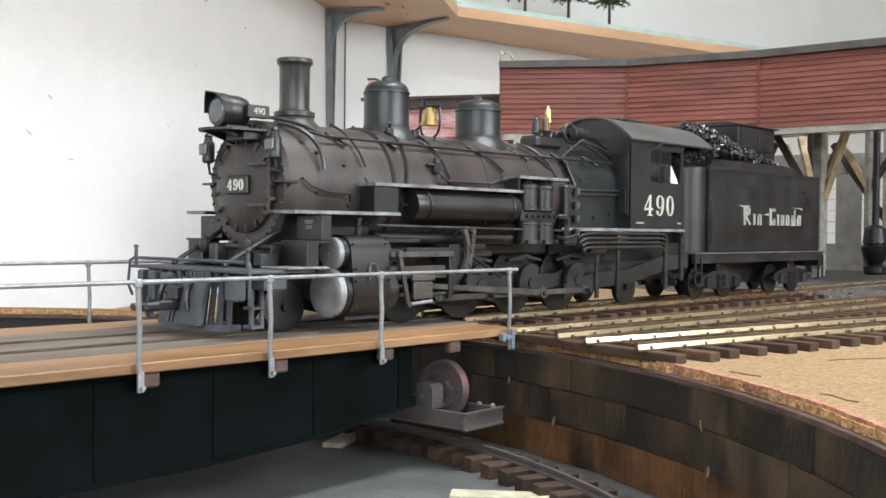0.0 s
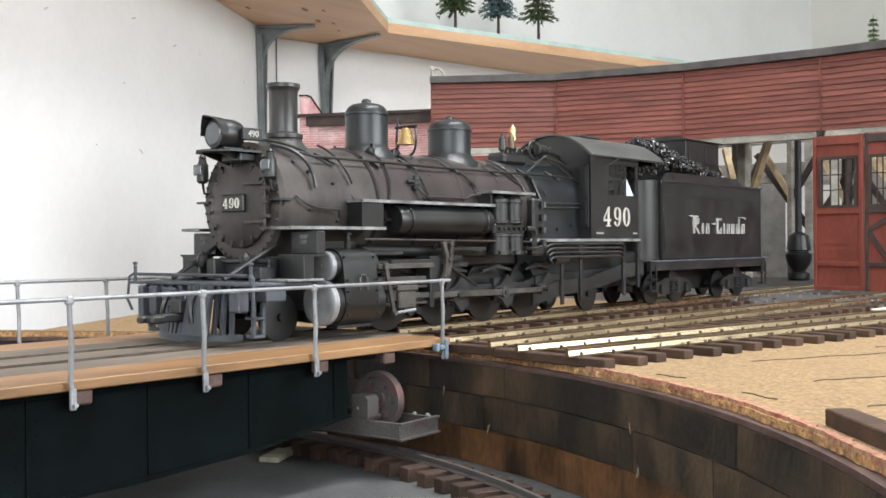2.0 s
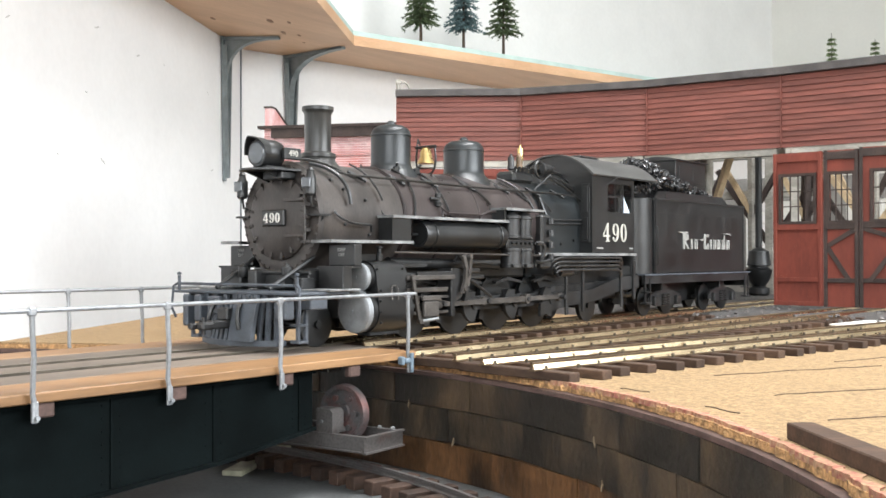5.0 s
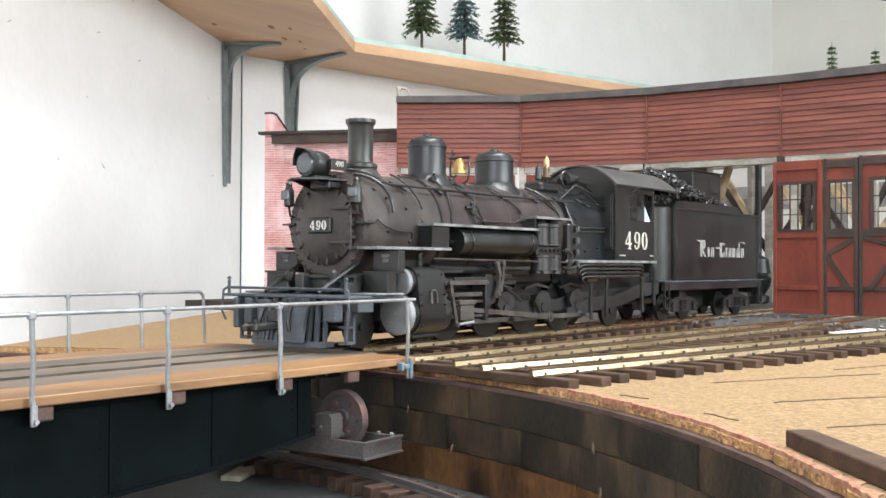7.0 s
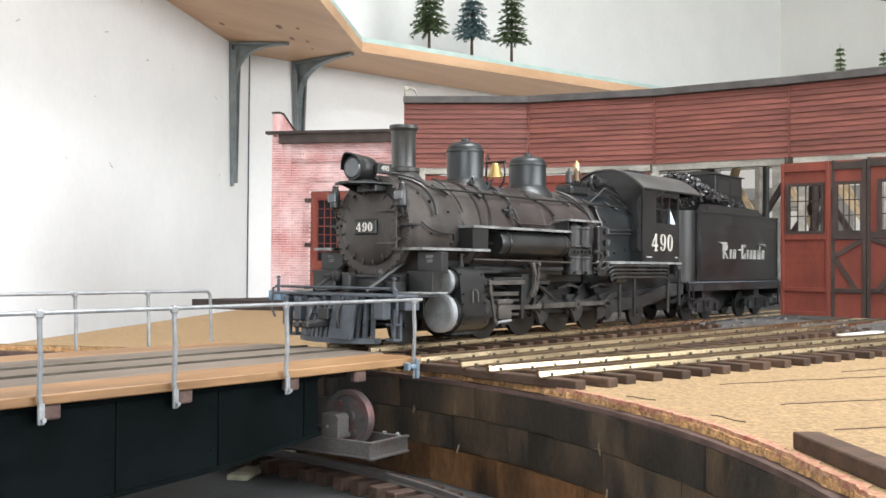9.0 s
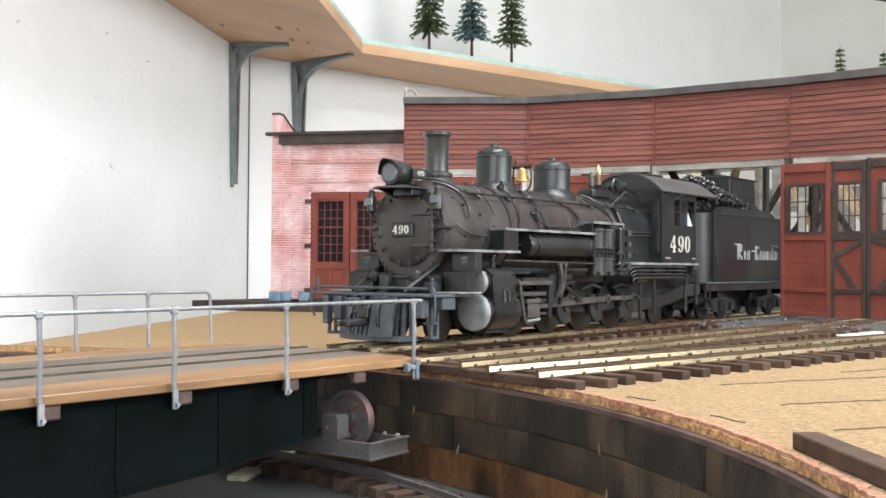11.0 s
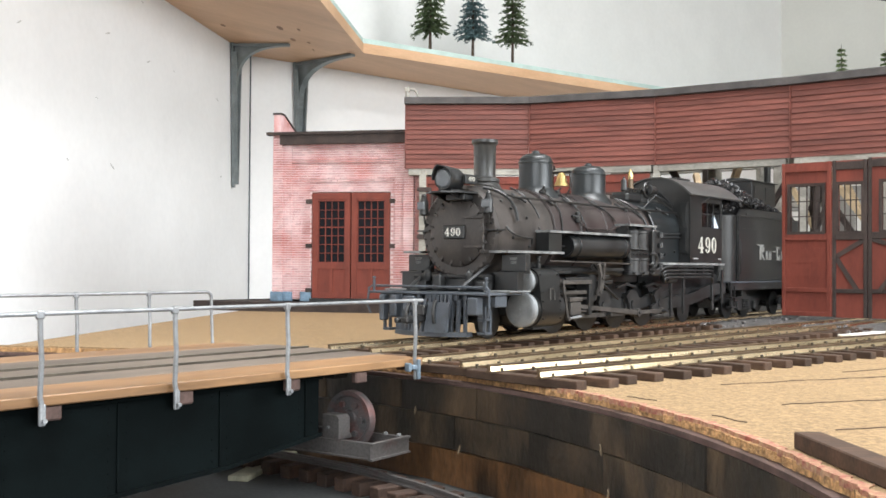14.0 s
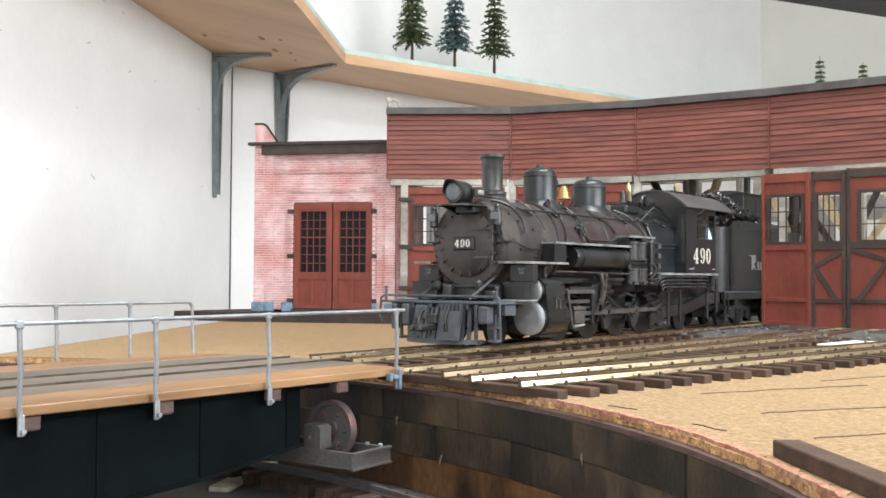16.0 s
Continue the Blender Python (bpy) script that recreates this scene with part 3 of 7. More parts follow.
def rail_bar(bm, pts, h=0.0060):
    """Flat-bottom rail: foot, web and head swept along a polyline at rail height 0."""
    prof = [(-0.0026, -h), (0.0026, -h), (0.0026, -h + 0.0009), (0.0006, -h + 0.0016), (0.0006, -0.0019), (0.0014, -0.0014), (0.0014, -0.0002), (0.0009, 0), (-0.0009, 0), (-0.0014, -0.0002), (-0.0014, -0.0014), (-0.0006, -0.0019), (-0.0006, -h + 0.0016), (-0.0026, -h + 0.0009)]
    rings = []
    for i, p in enumerate(pts):
        d = Vector(pts[min(i + 1, len(pts) - 1)]) - Vector(pts[max(i - 1, 0)])
        nrm = Vector((-d.y, d.x)).normalized()
        rings.append([bm.verts.new((p[0] + nrm.x * a, p[1] + nrm.y * a, b)) for a, b in prof])
    k = len(prof)
    for a, b in zip(rings, rings[1:]):
        for j in range(k):
            bm.faces.new((a[j], a[(j + 1) % k], b[(j + 1) % k], b[j]))
    bm.faces.new(rings[0][::-1]), bm.faces.new(rings[-1])


def tie_mesh(w=0.0105, l=0.104, h=0.0062):
    bm = bm_()
    bx(bm, -w / 2, w / 2, -l / 2, l / 2, -h, 0, 0.0006)
    return mesh("tie", bm, M_TIE)


def spike_mesh():
    bm = bm_()
    bx(bm, -0.0008, 0.0008, -0.0009, 0.0009, 0, 0.0030)
    return mesh("spike", bm, M_RAILTOP)


TIE, SPIKE = tie_mesh(), spike_mesh()


def track(name, start, heading, length, label, material, pitch=0.0275):
    t = thing(name, label, "railway track", group="stall tracks", at=pose(start[0], start[1], 0, 0, 0, heading))
    for s in (-1, 1):
        bm = bm_()
        rail_bar(bm, [(0.0, s * 0.0239), (length, s * 0.0239)])
        r = part("rail", bm, material, t)
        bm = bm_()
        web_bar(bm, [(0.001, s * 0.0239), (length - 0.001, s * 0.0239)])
        part("rail_web", bm, M_WEB, r, "polished rail web skin, tilted and brightened for its glint")
    k = int(length / pitch)
    rnd = random.Random(int(heading * 10))
    for i in range(k):
        x = 0.012 + i * pitch
        o = new("tie", TIE)
        o.parent = t
        o.matrix_basis = pose(x, rnd.uniform(-0.003, 0.003), -0.0059, 0, 0, rnd.uniform(-1.5, 1.5))
        if x < 0.75:
            for s in (-0.0239, 0.0239):
                for e in (-0.0031, 0.0031):
                    q = new("spike", SPIKE)
                    q.parent = o
                    q.matrix_basis = pose(0, s + e, 0)
    return t


track("stall_track", (-0.198, 0.0), 0.0, 1.55, "brass-railed track on dark brown ties into the roundhouse", M_RAIL)
track("stall_track", (-0.245, -0.133), -3.1, 1.35, "brass-railed track on dark ties beside the main stall", M_RAIL)
track("stall_track", (-0.262, -0.213), -10.6, 1.30, "brass-railed track along the pit rim on brown ties", M_RAIL)
bm = bm_()
bx(bm, -0.056, 0.056, -0.0062, 0.0062, 0, 0.0075, 0.0006)
tagged(part("loose_timber", bm, M_TIE, at=pose(-0.423, -0.491, G, 0, 0, 41.5)), "dark brown loose timber lying on the cork", "timber")

# cinder apron before the stalls
bm = bm_()
N = 70
grid = []
for i in range(N + 1):
    row = []
    for j in range(N + 1):
        x, y = 0.30 + 1.0 * i / N, -0.42 + 1.05 * j / N
        edge = min(1.0, max(0.0, (x - 0.36 - 0.10 * abs(y) / 0.4 - 0.06 * noise.noise(Vector((x * 9, y * 9, 0)))) * 9))
        row.append(bm.verts.new((x, y, G + 0.0005 - 0.004 * (1 - edge) + edge * (0.0075 + 0.0016 * noise.noise(Vector((x * 90, y * 90, 2)))))))
    grid.append(row)
for i in range(N):
    for j in range(N):
        bm.faces.new((grid[i][j], grid[i + 1][j], grid[i + 1][j + 1], grid[i][j + 1]))
tagged(part("cinder_apron", bm, M_BALLAST), "dark loose cinder ballast before the stalls", "ballast", kind="stuff")
bm = bm_()
for i in range(160):
    x, y = rnd.uniform(0.36, 0.66), rnd.uniform(-0.36, 0.08)
    s = rnd.uniform(0.0012, 0.0035)
    lathe(bm, [(0, 0), (s, s * 0.4), (s * 0.7, s * 1.1), (0, s * 1.3)], pose(x, y, -0.0055, rnd.uniform(-20, 20), rnd.uniform(-20, 20), rnd.uniform(0, 90)), 5)
tagged(part("gravel", bm, M_ROLLER), "pale grey gravel scattered on the cinders", "gravel", kind="stuff")
bm = bm_()
bx(bm, -0.05, 0.05, -0.015, 0.015, 0, 0.0015)
tagged(part("paper_sheet", bm, M_WHITE, at=pose(0.40, -0.255, G + 0.0045, 0, 0, -8)), "white card sheet lying between the tracks", "card")

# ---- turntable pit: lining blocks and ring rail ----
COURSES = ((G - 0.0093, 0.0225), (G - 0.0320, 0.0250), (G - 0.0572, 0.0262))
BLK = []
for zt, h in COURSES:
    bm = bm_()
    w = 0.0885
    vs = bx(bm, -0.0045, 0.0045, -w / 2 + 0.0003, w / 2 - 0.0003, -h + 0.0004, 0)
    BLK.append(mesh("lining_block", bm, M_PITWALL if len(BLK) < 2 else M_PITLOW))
rnd = random.Random(5)
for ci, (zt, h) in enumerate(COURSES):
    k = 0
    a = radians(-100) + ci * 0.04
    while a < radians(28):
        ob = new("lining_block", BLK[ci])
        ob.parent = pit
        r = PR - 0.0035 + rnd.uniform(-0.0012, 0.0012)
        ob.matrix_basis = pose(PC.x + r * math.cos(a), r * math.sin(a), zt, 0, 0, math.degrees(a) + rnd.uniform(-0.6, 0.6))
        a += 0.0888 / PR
# pale chips broken out along the block joints
CHIPS = []
for k in range(4):
    bm = bm_()
    n = 6
    ring_ = [(0.0011 * (0.4 + rnd.random() * 0.9) * math.cos(2 * math.pi * i / n), 0.0042 * (0.4 + rnd.random() * 0.8) * math.sin(2 * math.pi * i / n)) for i in range(n)]
    prism(bm, ring_, "x", -0.0002, 0.0006)
    CHIPS.append(mesh("wood_chip", bm, M_CHIP))
for i in range(11):
    ci = rnd.choice((0, 1, 1, 2))
    a = radians(rnd.uniform(-62, 8))
    ob = new("wood_chip", CHIPS[i % 4])
    ob.parent = pit
    r = PR - 0.0093
    ob.matrix_basis = pose(PC.x + r * math.cos(a), r * math.sin(a), COURSES[ci][0] - COURSES[ci][1] + rnd.uniform(-0.001, 0.003), rnd.uniform(-35, 35), 0, math.degrees(a))

RR = 0.566
ring = thing("ring_track", "rusty ring rail on stubby ties round the pit floor", "railway track")
bm = bm_()
k = 260
pts = [(PC.x + RR * math.cos(2 * math.pi * i / k), RR * math.sin(2 * math.pi * i / k)) for i in range(k + 1)]
rail_bar(bm, pts, 0.0055)
ob = part("rail", bm, M_ROLLER, ring)
ob.matrix_basis = pose(0, 0, -0.0805)
bm = bm_()
bx(bm, -0.021, 0.021, -0.0055, 0.0055, -0.0098, 0, 0.0006)
RT = mesh("ring_tie", bm, M_RUST)
k = 160
for i in range(k):
    a = 2 * math.pi * i / k
    o = new("ring_tie", RT)
    o.parent = ring
    o.matrix_basis = pose(PC.x + RR * math.cos(a), RR * math.sin(a), -0.0858, 0, 0, math.degrees(a) + rnd.uniform(-2, 2))
for x, y, l, rz, g_ in ((-0.272, 0.022, 0.112, 27, 0), (-0.338, -0.203, 0.09, -52, 0), (-0.250, 0.062, 0.05, -60, 0)):
    bm = bm_()
    bx(bm, -l / 2, l / 2, -0.008, 0.008, 0, 0.004, 0.0005)
    tagged(part("pale_strip", bm, M_PALEWOOD, at=pose(x, y, -0.0955, 0, 0, rz)), "pale green-white wood strip on the pit floor", "wood strip", group="strips on the pit floor")

# ---- turntable bridge ----
bridge = thing("turntable_bridge", "pine-decked turntable bridge with black girders and wire railings", "turntable")
BX0, BX1, HW = -1.448, -0.226, 0.115
rnd = random.Random(3)
DZ = -0.0008
edges = [-HW, -0.070, -0.0315, -0.0165, 0.0165, 0.0315, 0.070, HW]
for i, (a, b) in enumerate(zip(edges, edges[1:])):
    if i in (2, 4):
        continue
    bm = bm_()
    bx(bm, BX0, BX1 - (0.012, 0.004, 0, 0, 0, 0, 0.010)[i], a + 0.0002, b - 0.0002, DZ - 0.0056, DZ, 0.0006)
    part("deck_plank", bm, M_PINE if i in (0, 6) else M_GREYWOOD, bridge, "bare varnished pine plank" if i in (0, 6) else "soot-greyed plank")
for s in (-1, 1):
    bm = bm_()
    rail_bar(bm, [(BX0, s * 0.0239), (BX1 + 0.003, s * 0.0239)])
    part("rail", bm, M_RAILTOP, bridge)
    bm = bm_()
    bx(bm, BX0, BX1, min(s * 0.0165, s * 0.0315) + 0.0004, max(s * 0.0165, s * 0.0315) - 0.0004, DZ - 0.0056, -0.0061)
    part("rail_bed", bm, M_TIE, bridge)
    y0 = s * 0.100
    bm = bm_()
    top, bot = -0.0098, -0.0625
    xs = [(BX0 + 0.12, -0.046), (-1.18, bot), (-0.836, -0.068), (-0.5075, bot), (-0.415, -0.0572), (-0.335, -0.0465)]
    prism(bm, [(x, z) for x, z in xs] + [(-0.335, top), (BX0 + 0.12, top)], "y", y0 - 0.002, y0 + 0.002)
    part("girder", bm, M_GIRDER, bridge)
    for (xa, za), (xb, zb) in zip(xs, xs[1:]):
        bm = bm_()
        m, h = along((xa, y0, za), (xb, y0, zb))
        prism(bm, [(xa, za), (xb, zb), (xb, zb - 0.0022), (xa, za - 0.0022)], "y", y0 - 0.006, y0 + 0.006)
        part("flange", bm, M_GIRDER, bridge)
    bm = bm_()
    bx(bm, BX0 + 0.12, -0.335, y0 - 0.006, y0 + 0.006, top, top + 0.0024)
    part("flange", bm, M_GIRDER, bridge)
    for i in range(14):
        x = BX0 + 0.145 + i * 0.0735
        zb = np.interp(x, [p[0] for p in xs], [p[1] for p in xs])
        bm = bm_()
        bx(bm, x - 0.0009, x + 0.0009, y0 + s * 0.002 if s > 0 else y0 - 0.0030, y0 + 0.0045 if s > 0 else y0 - 0.002, zb, top)
        for dx in (-0.006, 0.006):
            for j in range(7):
                z = zb + 0.004 + (top - zb - 0.008) * j / 6
                bx(bm, x + dx - 0.0005, x + dx + 0.0005, y0 + s * 0.002 - 0.0004, y0 + s * 0.002 + 0.0004, z - 0.0005, z + 0.0005)
        part("stiffener", bm, M_GIRDER, bridge)
# transoms under the deck: brown ends, inner lengths blackened as the deck's shade
tx = [-0.3036, -0.3687, -0.4561, -0.5426, -0.629, -0.735, -0.825, -0.905, -0.985, -1.065, -1.145, -1.225, -1.305, -1.385]
for i, x in enumerate(tx):
    bm = bm_()
    bx(bm, x - 0.0048, x + 0.0068, -HW + 0.0025, -0.1070, DZ - 0.0140, DZ - 0.0058, 0.001)
    part("deck_block", bm, M_BLOCK, bridge)
    bm = bm_()
    bx(bm, x - 0.0070, x + 0.0070, -0.0935, 0.0935, DZ - 0.0120, DZ - 0.0058, 0.001)
    part("transom", bm, M_PITBACK, bridge)


def railing(side, posts, z, last, bent):
    y = side
    for x in posts:
        bm = bm_()
        w = 0.003
        foot = DZ - 0.0145 if side < 0 else DZ - 0.010
        pipe(bm, [(x, y, z - 0.001), (x + 0.0004, y, z - 0.012), (x + 0.0012, y, z - 0.024), (x + 0.0008, y + bent, z - 0.043), (x + 0.0022, y + bent, z - 0.049), (x + 0.0020, y + bent * 0.9, foot)], 0.00145, 8)
        # flattened foot strap with its pin, and the flattened eye at the top
        bx(bm, x + 0.0002, x + 0.0038, y + bent * 0.9 - 0.0012, y + bent * 0.9 + 0.0010, foot - 0.0006, z - 0.047, 0.0005)
        cyl(bm, (x + 0.002, y - 0.0012, foot + 0.0022), (x + 0.002, y - 0.0030, foot + 0.0022), 0.0013, 8)
        bx(bm, x - 0.0022, x + 0.0022, y - 0.0017, y + 0.0017, z - 0.0030, z + 0.0017, 0.0008)
        part("post", bm, M_RAILING, bridge)
    bm = bm_()
    x1 = posts[0]
    if last:
        pipe(bm, [(BX0, y, z)] + [(x, y, z) for x in sorted(posts)] + bend((x1 + last - 0.006, y, z), (x1 + last, y, z), (x1 + last, y, z - 0.007)) + [(x1 + last + 0.002, y, DZ - 0.006)], 0.0014, 8)
    else:
        pipe(bm, [(BX0 + 0.02, y, z), (-0.9, y, z - 0.0004), (x1 + 0.009, y, z + 0.0002)], 0.00125, 8)
    part("handrail", bm, M_RAILING, bridge)


railing(-0.1190, [-0.2529, -0.3808, -0.4688, -0.5533, -0.64, -0.73, -0.82, -0.91, -1.00, -1.09, -1.18, -1.27, -1.36], 0.0422, 0.0, 0.0006)
railing(0.1190, [-0.3146, -0.3825, -0.4560, -0.53, -0.61, -0.69, -0.78, -0.87, -0.96, -1.05, -1.14, -1.23, -1.32, -1.41], 0.0441, 0.0655, -0.0006)
bm = bm_()
bx(bm, -0.2570, -0.2490, -0.1215, -0.1165, -0.0085, -0.0050, 0.0008)
bx(bm, -0.2600, -0.2570, -0.1205, -0.1150, -0.0098, -0.0035, 0.0008)
bx(bm, -0.2490, -0.2455, -0.1195, -0.1165, -0.0090, -0.0045, 0.0008)
bx(bm, -0.2524, -0.2490, -0.1222, -0.1202, -0.0158, -0.0010, 0.0006)
part("post_clamp", bm, M_CLAMP, bridge, "pale blue painted post clamp")


# end truck under the bridge: channel beam, wheel and bearing box
def end_truck():
    t = thing("roller_truck", "rust-stained roller wheel on a grey channel beam in the pit", "roller")
    # channel beam: web and lips, lying across the bridge's end
    bm = bm_()
    half = [(0.0225, -0.0065), (0.0225, -0.0055), (0.0210, -0.0055), (0.0210, 0.0046), (0.0170, 0.0046), (0.0170, 0.0036), (0.0195, 0.0036), (0.0195, -0.0044)]
    prism(bm, half + [(-a, b) for a, b in half[::-1]], "y", -0.068, 0.068)
    part("channel_beam", bm, M_ROLLER, t, "grey channel beam with worn edges")
    bm = bm_()
    bx(bm, -0.0225, 0.0225, -0.0702, -0.0682, -0.0060, 0.0042)
    bx(bm, -0.0225, 0.0225, -0.0718, -0.0682, 0.0036, 0.0050)
    bx(bm, -0.0225, 0.0225, -0.0718, -0.0682, -0.0072, -0.0058)
    part("end_plate", bm, M_ROLLER, t)
    wh = bm_()
    lathe(wh, [(0.0, -0.0030), (0.0065, -0.0032), (0.0072, -0.0014), (0.0165, -0.0010), (0.0180, -0.0030), (0.0212, -0.0034), (0.0216, -0.0020), (0.0216, 0.0032), (0.0205, 0.0036), (0.0180, 0.0030), (0.0165, 0.0008), (0.0065, 0.0008), (0.0065, 0.003), (0, 0.003)], Matrix.Rotation(radians(90), 4, "Y") @ Matrix.Scale(0.96, 4), 48)
    w = part("roller_wheel", wh, M_WHEEL, t, "roller wheel with a pale rim and a rust-red face")
    w.matrix_basis = pose(0.0005, -0.0335, 0.0165)
    bm = bm_()
    for k in range(6):
        cyl(bm, (-0.0032, -0.0335 + 0.0118 * math.cos(k * 1.047), 0.0165 + 0.0118 * math.sin(k * 1.047)), (0.0005, -0.0335 + 0.0118 * math.cos(k * 1.047), 0.0165 + 0.0118 * math.sin(k * 1.047)), 0.0022, 10)
    part("wheel_boss", bm, M_WHEEL, t)
    bm = bm_()
    prism(bm, [(-0.0395, 0.0046), (-0.0395, 0.0190), (-0.0370, 0.0215), (-0.0245, 0.0215), (-0.0245, 0.0046)], "x", -0.0200, -0.0075)
    bx(bm, -0.0195, -0.0050, -0.0395, -0.0205, 0.0040, 0.0075, 0.0005)
    part("bearing_box", bm, M_ROLLER, t)
    bm = bm_()
    cyl(bm, (-0.0215, -0.030, 0.0125), (0.016, -0.030, 0.0125), 0.0012, 10)
    cyl(bm, (-0.0185, -0.013, 0.0046), (-0.0185, -0.013, 0.0105), 0.0014, 10)
    for yy in (-0.052, -0.064):
        lathe(bm, [(0.0018, 0.0046), (0.0018, 0.0060), (0.0008, 0.0066), (0, 0.0066)], Matrix.Translation((0.0185, yy, 0)), 8)
    part("bolt", bm, M_EDGE, t)
    bm = bm_()
    bx(bm, 0.0075, 0.0150, -0.037, -0.023, 0.0046, 0.0190, 0.001)
    part("bearing_box", bm, M_ROLLER, t)
    return t


truck = end_truck()
truck.matrix_basis = pose(-0.2925, -0.056, -0.0600, 0, 0, 4)


# ---- roundhouse ----
STALLS = [(0.503, 0.538), (0.623, 0.365), (0.682, 0.161), (0.702, -0.051), (0.703, -0.262), (0.680, -0.470)]
ZB, ZT = 0.234, 0.3555


def seg(i):
    p, q = Vector((*STALLS[i], 0)), Vector((*STALLS[i + 1], 0))
    return Matrix.Translation(p) @ Matrix.Rotation(math.atan2(q.y - p.y, q.x - p.x), 4, "Z"), (q - p).length


house = thing("roundhouse", "barn-red clapboard model roundhouse with weathered grey framing", "roundhouse")
rnd = random.Random(11)
for i in range(5):
    m, w = seg(i)
    bm = bm_()
    bx(bm, 0.0015, w - 0.0015, 0.003, 0.014, ZB + 0.001, ZT - 0.012)
    part("fascia_panel", bm, M_CLAP, house, at=m)
    n = 13
    hh = (ZT - 0.013 - ZB) / n
    for k in range(n):
        bm = bm_()
        z = ZB + k * hh
        # a lapped board: thick at the foot, thin at the head
        prism(bm, [(0.0030, z + hh - 0.0002), (0.0030, z), (-0.0002, z), (0.0014, z + hh - 0.0002)], "x", 0.0008, w - 0.0008)
        part("clapboard", bm, M_CLAP, house, at=m @ pose(0, rnd.uniform(-0.0003, 0.0003), 0))
    bm = bm_()
    bx(bm, -0.001, w + 0.001, -0.006, 0.05, ZT - 0.0122, ZT, 0.001)
    part("roof_edge", bm, M_ROOFEDGE, house, "charcoal roof edge strip", at=m)
    bm = bm_()
    bx(bm, 0.0, 0.0016, -0.0025, 0.002, ZB, ZT - 0.013)
    part("corner_strip", bm, M_CLAP, house, at=m)
    bm = bm_()
    bx(bm, 0.006, w - 0.006, 0.001, 0.013, ZB - 0.011, ZB, 0.0006)
    part("lintel", bm, M_LINTEL, house, "weathered grey lintel beam", at=m)
for i, (x, y) in enumerate(STALLS):
    bm = bm_()
    bx(bm, -0.006, 0.006, -0.006, 0.006, -0.006, ZB, 0.0006)
    oy = -0.018 if i == 3 else 0.0
    part("door_post", bm, M_LINTEL, house, at=pose(x + (0.023 if i == 0 else 0.008), y + (-0.022 if i == 0 else oy), 0, 0, 0, math.degrees(math.atan2(-0.9, 0.4))))


def stall_leaf(w, h, braced, label, mirror=False):
    """A stall door leaf standing on z = 0, x across, front face towards -y."""
    t = thing("stall_door", label, "door", group="roundhouse stall doors")
    fr, zs, zh = 0.011, h * 0.55, h * 0.845
    bm = bm_()
    bx(bm, 0, w, 0, 0.004, 0, zs)
    bx(bm, 0, w, 0, 0.004, zh, h)
    bx(bm, 0, w * 0.17, 0, 0.004, zs, zh)
    bx(bm, w * 0.83, w, 0, 0.004, zs, zh)
    for k in range(1, 12):
        if not braced:
            z = zs * k / 12
            bx(bm, 0.001, w - 0.001, -0.0004, 0.0005, z - zs / 26, z + zs / 30)
    part("panel", bm, M_DOORRED, t)
    trim = M_BROWN if braced else M_DOORRED
    for a, b, c, d in ((0, w, 0, 0.006), (0, w, h * 0.155, h * 0.155 + 0.006), (0, w, zs - 0.012, zs - 0.003), (0, w, h - 0.013, h - 0.002), (0, 0.0045, 0, h), (w - 0.0050, w, 0, h)):
        if braced and c < 0.001 and d < 0.01:
            continue
        bm = bm_()
        bx(bm, a, b, -0.003 if b - a > 0.03 else -0.0034, -0.0003, c, d, 0.0004)
        part("rail_trim" if b - a > 0.03 else "stile_trim", bm, trim, t)
    bm = bm_()
    x0, x1 = w * 0.17, w * 0.83
    for a, b, c, d in ((x0 - 0.004, x1 + 0.004, zs - 0.004, zs), (x0 - 0.004, x1 + 0.004, zh, zh + 0.004), (x0 - 0.004, x0, zs, zh), (x1, x1 + 0.004, zs, zh)):
        bx(bm, a, b, -0.0035, 0.0045, c, d)
    f = part("window_frame", bm, M_BROWN, t)
    for k in range(1, 4):
        bm = bm_()
        x = x0 + (x1 - x0) * k / 4
        bx(bm, x - 0.0007, x + 0.0007, 0.0005, 0.0025, zs, zh)
        part("muntin", bm, M_BROWN, f)
    for k in range(1, 3):
        bm = bm_()
        z = zs + (zh - zs) * k / 3
        bx(bm, x0, x1, 0.0005, 0.0025, z - 0.0007, z + 0.0007)
        part("muntin", bm, M_BROWN, f)
    if braced:
        z0, z1 = h * 0.165, zs - 0.012
        zm, xm = (z0 + z1) / 2 + 0.012, 0.0
        pairs = (((0.004, z1), (w - 0.004, zm - 0.008)), ((w - 0.010, zs + 0.030), (0.014, z0))) if mirror else (((w - 0.004, z1), (0.004, zm)), ((0.004, zm), (w - 0.012, z0)))
        for p, q in pairs:
            bm = bm_()
            d = (Vector(q) - Vector(p)).normalized()
            nn = Vector((-d.y, d.x)) * 0.0030
            prism(bm, [(p[0] + nn.x, p[1] + nn.y), (p[0] - nn.x, p[1] - nn.y), (q[0] - nn.x, q[1] - nn.y), (q[0] + nn.x, q[1] + nn.y)], "y", -0.0026 - 0.0026 * (p[1] > z1 + 0.004), -0.0004 - 0.0026 * (p[1] > z1 + 0.004))
            part("brace", bm, M_BROWN, t)
    return t


a = stall_leaf(0.068, 0.214, False, "red-oxide stall door leaf standing open, with barred window")
a.matrix_basis = pose(0.612, -0.074, 0.002, 0, 0, -91)
b = stall_leaf(0.046, 0.216, True, "red stall door leaf with brown cross braces")
b.matrix_basis = pose(0.617, -0.1425, 0.001, 0, 0, -88)
